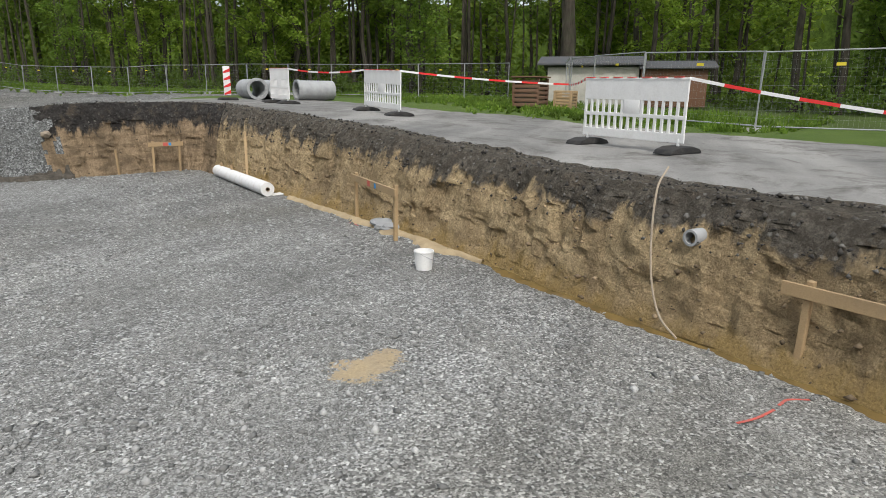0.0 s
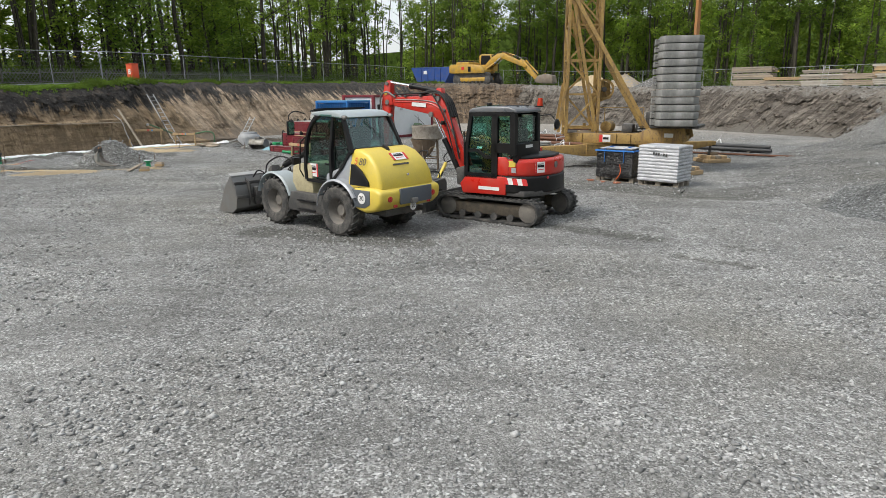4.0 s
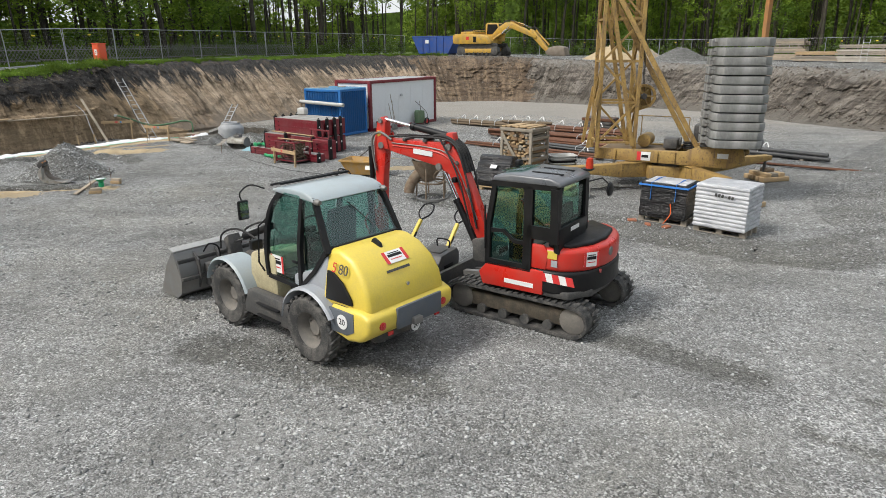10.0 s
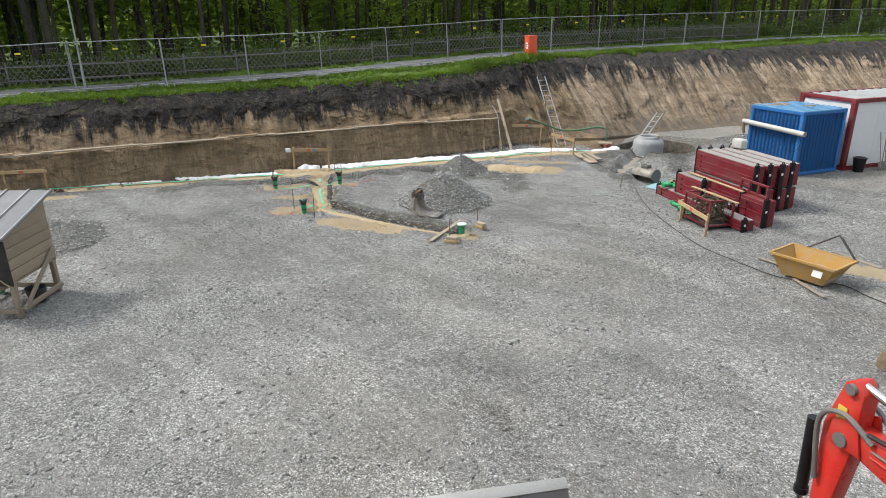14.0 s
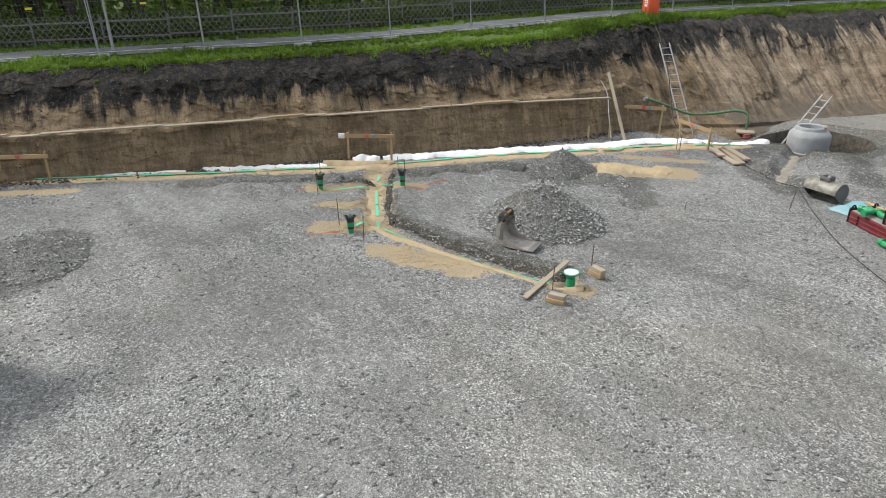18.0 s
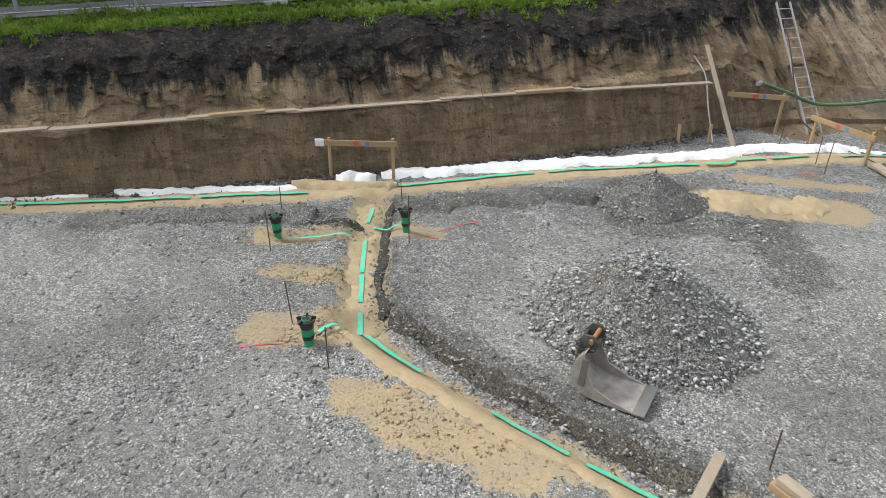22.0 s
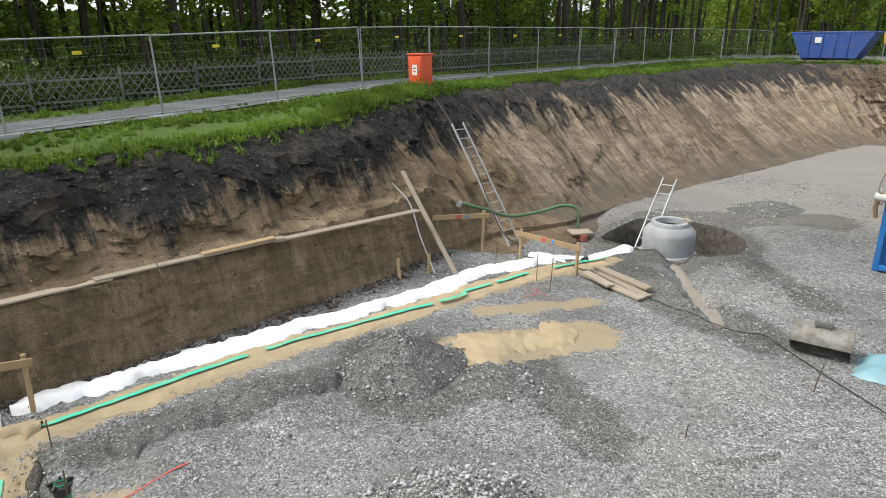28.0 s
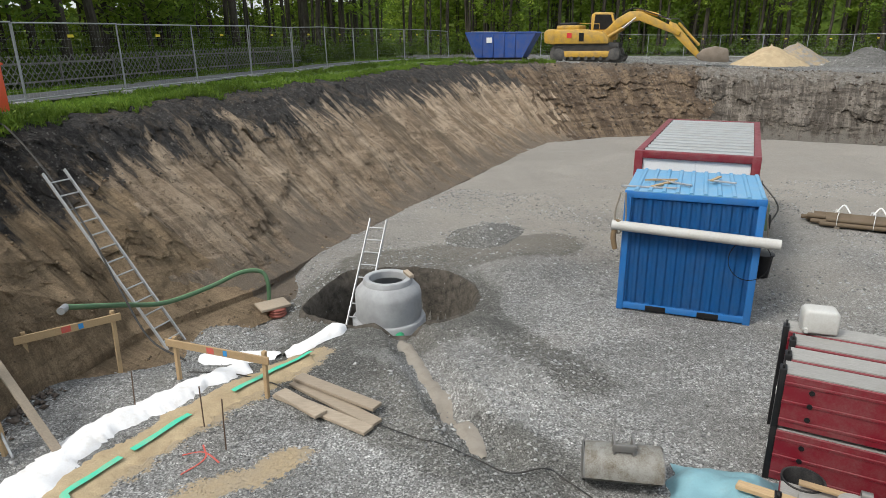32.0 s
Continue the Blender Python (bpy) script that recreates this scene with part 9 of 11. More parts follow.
pipe_bundle("pipe_bundle", (-2.3, 40.0), (3.6, 36.2), 27, 0.06, RUST, "long bundle of rusty steel pipes tied with white straps", 12, 1, 0.06)
pipe_bundle("pipe_bundle", (-1.6, 38.6), (3.9, 34.7), 20, 0.05, RUST, "bundle of rusty scaffold tubes on the gravel", 10, 2, 0.05)
pipe_bundle("pipe_bundle", (-2.0, 37.6), (2.8, 33.6), 11, 0.045, GREYPIPE, "bundle of grey tubes beside the rusty pipes", 8, 3, 0.05)
pipe_bundle("pipe_bundle", (-3.4, 36.3), (2.4, 32.2), 6, 0.045, RUST, "thin rusty bars tied at one end", 4, 4, 0.05, 3)
pipe_bundle("pipe_bundle", (-4.7, 44.8), (-1.6, 42.9), 12, 0.06, paint("brown_bars", (0.12, 0.085, 0.05), 0.8, 0.5), "short bundle of brown steel bars", 6, 5, 0.05, 4)
pipe_bundle("pipe_bundle", (-1.9, 43.2), (0.6, 42.2), 14, 0.07, paint("brown_bars", (0.12, 0.085, 0.05), 0.8, 0.5), "short bundle of brown steel bars", 6, 6, 0.05, 3)
pipe_bundle("pipe_bundle", (0.4, 41.8), (4.4, 39.4), 12, 0.06, RUST, "bundle of rusty steel bars with white ties", 6, 7, 0.05, 4)
pipe_bundle("pipe_bundle", (6.6, 35.6), (10.3, 32.4), 5, 0.08, GREYPIPE, "dark plastic pipes tied with white strap", 4, 8, 0.05, 1)
pipe_bundle("pipe_bundle", (5.5, 32.9), (11.2, 29.6), 2, 0.04, RUST, "two long thin rusty bars", 2, 9, 0.03, 0)
hst = thing("beam_stack", pose(3.2, 41.6, 0.0, 0, 0, -32), "stack of short dark steel beams", "beams")
for i in range(4):
    for j in range(8):
        part("beam", box(1.6, 0.1, 0.14, (0, -0.5 + 0.14 * j, 0.12 + 0.17 * i), 0.01), DARK_STEEL if (i + j) % 3 else RUST, hst)

# ---- west side: drains, fleece, profile boards, ladders, manhole ----
def gz(x, y):
    h = ground.ray_cast(Vector((x, y, 20)), Vector((0, 0, -1)))
    return h[1].z if h[0] else 0.0


def lay(line, half, h, name, mat, label, category, cross=8, rough=0.4, edge=-0.03, seed=0, per=0.06, fold=0.0, kind="stuff", base=None):
    """An uneven strip of sand or cloth laid over the floor along a line."""
    base = base or floor_z
    n = max(12, int(sum((Vector(a) - Vector(b)).length for a, b in zip(line, line[1:])) / per))
    pts = curve_pts([(x, y, 0) for x, y in line], n)
    bm = bmesh.new()
    rows = []
    for k, p in enumerate(pts):
        a, b = pts[max(0, k - 1)], pts[min(len(pts) - 1, k + 1)]
        d = (b - a).normalized()
        nr = Vector((-d.y, d.x, 0))
        end = min(1.0, 0.35 + min(k, len(pts) - 1 - k) * 0.22)
        row = []
        for j in range(cross + 1):
            v = 2 * j / cross - 1
            sh = 1 + rough * (1.3 * noise.noise(Vector((p.x * 1.4, p.y * 1.4, seed + (5 if v > 0 else 0)))) + 0.8 * noise.noise(Vector((p.x * 4.5, p.y * 4.5, seed + (9 if v > 0 else 3)))) + 0.5 * noise.noise(Vector((p.x * 13, p.y * 13, seed + (2 if v > 0 else 7)))))
            q = p + nr * v * half * max(0.15, sh) * end
            z = base(q.x, q.y) + edge + (h - edge) * (1 - abs(v) ** 2.4)
            z += fold * (abs(noise.noise(Vector((q.x * 2.6, q.y * 2.6, seed)))) + 0.5 * noise.noise(Vector((q.x * 7, q.y * 7, seed)))) * (1 - v * v * 0.7)
            row.append(bm.verts.new((q.x, q.y, z + 0.012 * noise.noise(Vector((q.x * 9, q.y * 9, 1))))))
        rows.append(row)
    for a, b in zip(rows, rows[1:]):
        for j in range(cross):
            bm.faces.new((a[j], a[j + 1], b[j + 1], b[j]))
    bmesh.ops.recalc_face_normals(bm, faces=bm.faces)
    if rows[0][0].link_faces[0].normal.z < 0:
        bmesh.ops.reverse_faces(bm, faces=bm.faces)
    if name == "spoil_ridge":
        rng = np.random.default_rng(900 + seed)
        allv = [v.co.copy() for v in bm.verts]
        P = np.array([tuple(allv[i]) for i in rng.integers(0, len(allv), len(pts) * 9)])
        P += rng.normal(size=P.shape) * (0.16, 0.16, 0.008)
        rocks("ridge_stones", P, 0.012 + 0.026 * rng.random(len(P)) ** 2.5, STONES, "loose pale stones on dark dug gravel", "stones", seed)
    return solo(name, bm, mat, label, category, kind=kind, smooth=70)


LINE_W = [(-31.0, 17.0), (-28.82, 20.3), (-26.7, 23.2), (-25.5, 25.0), (-24.3, 26.75), (-23.35, 28.3), (-21.9, 31.45), (-20.6, 33.5), (-19.76, 35.03), (-19.08, 36.17), (-18.49, 37.02), (-17.44, 38.26)]
lay([(x - 0.05, y + 0.03) for x, y in LINE_W], 0.36, 0.045, "sand_bed", SAND, "yellow sand bedding over the drain along the wall", "sand", seed=1)
lay([(-23.15, 27.75), (-22.2, 27.1), (-21.2, 26.45), (-20.1, 25.68), (-19.55, 25.3)], 0.3, 0.06, "sand_bed", SAND, "yellow sand filled into the branch trench", "sand", seed=2, rough=0.3)
lay([(-19.8, 25.2), (-19.0, 25.12), (-17.6, 25.4), (-16.2, 25.72), (-15.0, 25.95), (-14.3, 26.2)], 0.21, 0.055, "sand_bed", SAND, "yellow sand filled into the branch trench", "sand", seed=3, rough=0.45)
lay([(-18.9, 32.5), (-18.2, 33.3), (-17.3, 34.0)], 0.5, 0.05, "sand_heap", SAND, "low spread heap of yellow sand on the gravel", "sand", seed=10, rough=0.9, fold=0.045)
lay([(-24.8, 26.9), (-23.9, 27.9), (-23.3, 28.5)], 0.3, 0.14, "sand_heap", SAND, "small heap of damp sand beside the fleece", "sand", seed=14, rough=0.6)
lay([(-15.95, 39.0), (-15.62, 37.8), (-15.3, 36.6), (-14.95, 35.5)], 0.19, 0.03, "mud_bed", paint("pale_mud", (0.27, 0.24, 0.2), 0.7, 0.4, scale=5), "pale muddy bottom of the pipe trench", "mud", seed=15, rough=0.3)

# white fleece along the wall
lay([(-28.4, 21.3), (-27.0, 23.5)], 0.1, 0.05, "fleece_strip", FLEECE, "end of white fleece strip under sand", "fleece", seed=20, fold=0.05, kind="", edge=-0.01)
lay([(-26.85, 23.95), (-25.8, 25.4), (-24.55, 27.1)], 0.15, 0.06, "fleece_strip", FLEECE, "white geotextile fleece laid along the wall foot", "fleece", seed=21, fold=0.08, kind="", edge=-0.01)
lay([(-24.15, 28.65), (-23.3, 30.2), (-22.5, 31.65), (-21.4, 33.4), (-20.35, 35.1), (-19.95, 36.3), (-19.2, 37.2), (-18.45, 38.1)], 0.3, 0.09, "fleece_strip", FLEECE, "wide white geotextile fleece turned up along the drain", "fleece", seed=22, fold=0.06, kind="", edge=-0.01, rough=0.5)
lay([(-19.45, 39.0), (-18.8, 38.85), (-18.0, 38.5)], 0.3, 0.06, "fleece_strip", FLEECE, "flat white fleece piece in the wet hollow", "fleece", seed=23, fold=0.07, kind="", edge=0.0, rough=0.2)
lay([(-17.9, 38.45), (-17.4, 38.85), (-16.95, 39.2)], 0.22, 0.1, "fleece_strip", FLEECE, "white fleece end folded toward the manhole", "fleece", seed=24, fold=0.1, kind="", edge=0.0, rough=0.2)
lay([(-24.45, 27.75), (-24.15, 28.0), (-23.85, 28.35)], 0.24, 0.2, "fleece_scrap", FLEECE, "crumpled piece of white fleece beside the profile board", "fleece", seed=28, fold=0.16, kind="", edge=0.0, rough=0.6, per=0.05, cross=12)


def crumbs(lines, n, spread, seed):
    """Scattered clods of sand beside the beds."""
    rng = np.random.default_rng(seed)
    P = []
    for k in range(n):
        ln = lines[rng.integers(len(lines))]
        i = rng.integers(len(ln) - 1)
        t = rng.random()
        x = ln[i][0] + (ln[i + 1][0] - ln[i][0]) * t + rng.normal() * spread
        y = ln[i][1] + (ln[i + 1][1] - ln[i][1]) * t + rng.normal() * spread
        P.append((x, y, floor_z(x, y) + 0.012))
    s2 = 0.008 + 0.026 * rng.random(n) ** 3
    rocks("sand_crumbs", np.array(P), s2, SAND, "crumbs of yellow sand strewn beside the trenches", "sand", seed, 0.22)


crumbs([LINE_W[1:9], [(-23.15, 27.75), (-19.55, 25.3)], [(-19.8, 25.2), (-14.3, 26.2)], [(-22.75, 25.55), (-21.95, 26.75)], [(-20.1, 24.45), (-19.4, 25.3)], [(-21.6, 25.2), (-20.7, 25.9)], [(-18.1, 24.6), (-16.6, 25.2)], [(-18.9, 32.5), (-17.3, 34.0)]], 2600, 0.2, 77)


def ribbon(line, width, z=0.065):
    bm = bmesh.new()
    pts = curve_pts([(x, y, 0) for x, y in line], max(4, int(6 * len(line))))
    lo, hi = [], []
    for k, p in enumerate(pts):
        a, b = pts[max(0, k - 1)], pts[min(len(pts) - 1, k + 1)]
        d = (b - a).normalized()
        nr = Vector((-d.y, d.x, 0)) * width / 2
        for q, row in ((p - nr, lo), (p + nr, hi)):
            row.append(bm.verts.new((q.x, q.y, floor_z(q.x, q.y) + z + 0.012 * noise.noise(q * 3))))
    for k in range(len(lo) - 1):
        bm.faces.new((lo[k], lo[k + 1], hi[k + 1], hi[k]))
    ext = bmesh.ops.extrude_face_region(bm, geom=list(bm.faces))
    for v in ext["geom"]:
        if isinstance(v, bmesh.types.BMVert):
            v.co.z += 0.004
    bmesh.ops.recalc_face_normals(bm, faces=bm.faces)
    return bm


def tape(line, cuts, width=0.085):
    """Green pipe-marking tape, broken where sand has covered it."""
    T = thing("marking_tape", None, "bright green drain marking tape laid on sand", "tape", "green marking tapes")
    pts = curve_pts([(x, y, 0) for x, y in line], 100)
    for a, b in cuts:
        seg = pts[int(a * (len(pts) - 1)): int(b * (len(pts) - 1)) + 1]
        if len(seg) > 2:
            part("length", ribbon([(p.x, p.y) for p in seg[::3] + [seg[-1]]], width * 0.9, 0.075), GREEN_TAPE, T)


tape(LINE_W[:5] + [(-24.2, 26.9)], ((0.0, 0.32), (0.33, 0.6), (0.62, 0.97)), 0.1)
tape([(-23.35, 28.4), (-21.9, 31.55), (-19.9, 34.5), (-19.76, 35.03)], ((0.0, 0.3), (0.33, 0.62), (0.64, 1.0)), 0.1)
tape(LINE_W[8:], ((0.0, 0.18), (0.22, 0.48), (0.7, 1.0)), 0.1)
tape([(-23.0, 27.7), (-21.45, 26.54), (-19.55, 25.28)], ((0.02, 0.26), (0.36, 0.66), (0.68, 0.86), (0.9, 1.0)), 0.08)
tape([(-19.32, 25.25), (-18.36, 25.38), (-16.5, 25.72), (-14.9, 26.1)], ((0.0, 0.36), (0.55, 0.72), (0.76, 0.98)), 0.09)
tape([(-22.64, 25.72), (-22.04, 26.66)], ((0.0, 1.0),), 0.06)
tape([(-22.02, 27.1), (-21.67, 27.46)], ((0.0, 0.9),), 0.06)
tape([(-19.61, 24.72), (-19.61, 25.13)], ((0.0, 1.0),), 0.07)


def riser(x, y, top, pale=False):
    R = thing("drain_riser", pose(x, y, floor_z(x, y) - 0.08), "green plastic drain riser with a pale round cover" if pale else "green plastic drain riser under a black cap", "pipe", "drain risers")
    part("pipe", ring_cyl(0.062, 0.054, top + 0.08, (0, 0, (top + 0.08) / 2), n=18), GREEN_PIPE, R)
    part("socket", lathe([(0.06, top - 0.16), (0.082, top - 0.15), (0.082, top - 0.03), (0.064, top - 0.02)], 18), GREEN_PIPE, R)
    part("collar", lathe([(0.063, top * 0.45), (0.076, top * 0.46), (0.076, top * 0.56), (0.063, top * 0.57)], 18), GREEN_PIPE if pale else BLACK_CAP, R)
    if pale:
        part("funnel", lathe([(0.062, top - 0.02), (0.085, top + 0.02), (0.16, top + 0.075), (0.165, top + 0.085), (0.155, top + 0.085), (0.07, top + 0.01)], 24, closed=True), GREEN_PIPE, R)
        part("cover", cyl(0.135, 0.025, (0, 0, top + 0.085), n=24, bev=0.006), paint("pale_green_plastic", (0.62, 0.68, 0.66), 0.4, 0.2), R, "pale round cover")
    else:
        cap = lathe([(0, top + 0.075), (0.05, top + 0.075), (0.075, top + 0.06), (0.11, top + 0.065), (0.112, top + 0.035), (0.09, top + 0.02), (0.086, top - 0.05), (0.06, top - 0.06)], 20)
        part("cap", cap, BLACK_CAP, R)
        for k in range(5):
            a = k * math.tau / 5
            part("clip", box(0.06, 0.028, 0.045, (0.1 * math.cos(a), 0.1 * math.sin(a), top + 0.075), 0.008, rot=Matrix.Rotation(a, 3, "Z") @ Matrix.Rotation(0.35, 3, "Y")), BLACK_CAP, R)
    return R


riser(-22.75, 25.62, 0.42)
riser(-21.5, 27.44, 0.42)
riser(-19.6, 24.57, 0.4)
riser(-14.57, 26.14, 0.36, True)
riser(-19.75, 16.6, 0.3)


def rod(x, y, h, lean=(0, 0), r=0.009):
    z = floor_z(x, y)
    bm = tube([(0, 0, -0.15), (lean[0] * 0.5, lean[1] * 0.5, h * 0.5), (lean[0], lean[1], h)], r, 6)
    solo("rebar_rod", bm, ROD_RUST, "thin rusty steel rod driven into the ground", "rod", "steel marking rods", m=pose(x, y, z))


for x, y, h, lx, ly in ((-23.6, 26.1, 0.55, 0, 0.02), (-22.35, 25.3, 0.75, -0.03, 0.02), (-22.8, 28.25, 0.4, 0, 0), (-21.08, 27.2, 0.85, 0.02, 0.02), (-20.2, 24.63, 0.65, 0.02, -0.03), (-19.03, 24.53, 0.6, 0, 0.02), (-14.68, 25.76, 0.5, 0.02, 0), (-14.84, 27.1, 0.5, 0, 0.03), (-18.19, 35.78, 0.75, 0.05, -0.05), (-19.69, 36.83, 0.6, 0.03, 0.02), (-18.6, 36.31, 0.6, 0, 0.02), (-13.75, 33.33, 0.45, 0.08, 0), (-15.41, 31.46, 0.2, 0.02, 0), (-16.5, 28.9, 0.3, 0, 0)):
    rod(x, y, h, (lx, ly))


def spray(line, w=0.03, label="red spray line on the gravel"):
    solo("spray_mark", ribbon(line, w, 0.004), RED_SPRAY, label, "marking", "red spray marks", smooth=None)


for ln in ([(-20.16, 23.83), (-20.0, 24.1), (-19.82, 24.35)], [(-22.95, 24.95), (-22.9, 25.1), (-22.8, 25.2)], [(-21.25, 27.4), (-21.15, 27.6), (-21.0, 27.75)], [(-21.2, 27.9), (-21.1, 28.2), (-20.9, 28.6)], [(-18.6, 35.3), (-18.4, 35.6), (-18.5, 35.9)], [(-18.7, 35.7), (-18.45, 35.75), (-18.2, 35.5)], [(1.55, -2.65), (1.66, -2.8), (1.85, -2.95)], [(1.95, -3.0), (2.1, -3.1), (2.15, -3.28)], [(7.1, 2.95), (7.2, 3.05), (7.3, 3.2)]):
    spray(ln, 0.022)

# strips beside the trenches, with the cut's shade put into their colour
lay([(-22.75, 28.0), (-21.6, 27.05), (-20.4, 26.15), (-19.6, 25.75)], 0.12, 0.07, "spoil_ridge", GRAVEL_SHADE, "cut gravel edge along the trench with its shade painted in", "gravel", seed=61, rough=0.5)
lay([(-19.5, 25.75), (-18.0, 25.95), (-16.4, 26.2), (-14.95, 26.5)], 0.16, 0.06, "spoil_ridge", GRAVEL_SHADE, "cut gravel edge along the trench with its shade painted in", "gravel", seed=62, rough=0.5)
lay([(-22.9, 26.3), (-22.4, 26.85), (-22.0, 27.0)], 0.12, 0.06, "spoil_ridge", GRAVEL_SHADE, "cut gravel edge along the trench with its shade painted in", "gravel", seed=63, rough=0.5)
lay([(-25.6, 23.3), (-24.6, 24.6), (-23.7, 25.9), (-23.2, 26.6)], 0.5, 0.13, "spoil_ridge", GRAVEL_DARK, "low ridge of dark dug gravel", "gravel", seed=64, rough=0.5)
lay([(-22.2, 28.6), (-21.4, 29.8), (-20.5, 31.2)], 0.5, 0.16, "spoil_ridge", GRAVEL_DARK, "low ridge of dark dug gravel", "gravel", seed=65, rough=0.5)
lay([(-3.6, 25.6), (-2.0, 24.4), (-0.6, 23.6), (0.6, 22.9), (1.9, 21.9), (3.4, 20.9)], 0.55, 0.07, "spoil_ridge", GRAVEL_DARK, "dark trail of coarse gravel past the pallets", "gravel", seed=66, rough=0.7)
lay([(3.4, 20.9), (4.6, 20.6), (5.8, 21.2)], 0.5, 0.05, "spoil_ridge", GRAVEL_DARK, "dark trail of coarse gravel past the pallets", "gravel", seed=67, rough=0.7)

SCUFFS = [[(2.48, 14.63), (2.8, 14.47), (3.04, 14.36)], [(1.43, 13.93), (1.92, 13.55), (2.44, 13.2)], [(-8.91, 20.4), (-8.26, 20.06)], [(1.4, 23.07), (2.53, 21.63), (3.48, 20.42)], [(-15.1, 31.0), (-14.3, 31.5)]]
for k, ln in enumerate(SCUFFS):
    lay(ln, 0.09, 0.008, "scuff_mark", GRAVEL_DARK, "shallow dark scuff in the gravel", "gravel", seed=80 + k, rough=1.1, edge=-0.02)

# ---- profile boards ----
def profile_board(a, b, h, label="pine profile board on two posts with red marks", blue=True, za=None, zb=None, tag=False, over=0.12, rz=0.62, wide=0.12):
    a, b = Vector((*a, 0)), Vector((*b, 0))
    a.z = floor_z(a.x, a.y) if za is None else za
    b.z = floor_z(b.x, b.y) if zb is None else zb
    B = thing("profile_board", Matrix.Translation(a), label, "profile board", "profile boards")
    d = b - a
    t = heading(a, b)
    for p, hh in ((Vector(), h), (d, h + 0.02)):
        part("post", box(0.06, 0.06, hh + 0.35, (p.x, p.y, p.z + hh / 2 - 0.17), 0.005, 1, rot=Matrix.Rotation(radians(t), 3, "Z") @ Matrix.Rotation(0.03, 3, "Y")), PINE, B)
    u = Vector((d.x, d.y, 0)).normalized()
    off = Vector((u.y, -u.x, 0)) * 0.048
    top = h - wide * 0.75
    p0, p1 = Vector((0, 0, top)) - u * over + off, Vector((d.x, d.y, d.z + top)) + u * over + off
    part("rail", bar(p0, p1, 0.028, wide, bev=0.004), PINE, B)
    m0 = p0.lerp(p1, 0.42) + off * 0.32
    part("mark", bar(m0, m0 + u * 0.13, 0.004, wide * 0.8), RED_SPRAY, B, "red spray mark")
    if blue:
        m1 = p0.lerp(p1, 0.58) + off * 0.32
        part("mark", bar(m1, m1 + u * 0.07, 0.004, wide * 0.7), BLUE_MARK, B, "blue mark")
    if tag:
        c = box(0.2, 0.06, 0.16, (0, 0, 0), 0.02, rot=Matrix.Rotation(radians(t), 3, "Z"))
        c.transform(Matrix.Translation(p0 - u * 0.05))
        part("wrapping", c, FLEECE, B, "scrap of white fleece wrapped round the rail")
    return B


profile_board((-24.81, 27.82), (-23.85, 28.78), 0.86, tag=True)
profile_board((-29.5, 19.2), (-28.75, 20.25), 0.84, blue=False)
profile_board((-19.35, 37.7), (-17.89, 36.99), 0.72)
profile_board((-21.45, 37.6), (-20.5, 38.35), 0.75, za=0.15, zb=0.1)
profile_board((-10.72, 31.26), (-9.6, 30.27), 0.62, "pine profile board on two posts beside the formwork", blue=False)
profile_board((2.62, -3.25), (1.4, -4.75), 0.86, tag=False, over=0.2)
profile_board((7.6, 3.2), (6.2, 1.87), 0.9, za=0.0, zb=0.0)
profile_board((12.16, 11.75), (12.73, 11.3), 0.9)
for x, y, h, lx in ((11.4, 12.3, 0.86, -0.1), (11.9, 9.25, 0.55, 0), (11.3, 8.5, 0.6, 0), (12.4, 13.5, 0.4, 0)):
    s = box(0.055, 0.055, h + 0.3, (0, 0, h / 2 - 0.15), 0.004, 1)
    solo("wooden_stake", s, PINE, "rough pine stake driven in at the wall foot", "stake", "wooden stakes", m=pose(x, y, gz(x, y) if gz(x, y) < 1.2 else 0, 0, lx * 60, 20))
solo("wooden_stake", bar((0, 0, -0.1), (0.25, 0.15, 1.15), 0.06, 0.04), PINE, "long pine batten leaning on the earth wall", "stake", "wooden stakes", m=pose(10.72, 7.65, 0.2))
solo("wooden_stake", bar((0, 0, -0.15), (-0.02, 0.0, 0.42), 0.1, 0.04), PINE, "short broad pine stake by the wall foot", "stake", "wooden stakes", m=pose(-20.91, 35.91, 0.02))
solo("wooden_stake", bar((0, 0, -0.15), (-0.1, 0.12, 0.42), 0.07, 0.04), PINE, "short broad pine stake by the wall foot", "stake", "wooden stakes", m=pose(-21.35, 35.3, 0.02))

# ---- boards along the ledge, leaning plank, loose boards ----
def ledge_board(a, b, w=0.2, t=0.035, mat=None, tilt=0.0):
    solo("ledge_board", bar(a, b, w, t, bev=0.005), mat or PINE_GREY, "long weathered board lying along the earth ledge", "board", "boards on the ledge")


def on_ledge(t):
    """Place on the ledge: 0 at the south end of the west wall, 1 where it meets the slope."""
    pts = [(-31.2, 15.5, 1.27), (-28.66, 20.55, 1.34), (-26.95, 24.35, 1.35), (-25.1, 28.3, 1.35), (-23.05, 32.75, 1.35), (-21.3, 36.4, 1.3)]
    k = min(4, int(t * 5))
    f = t * 5 - k
    a, b = Vector(pts[k]), Vector(pts[k + 1])
    return a.lerp(b, f)


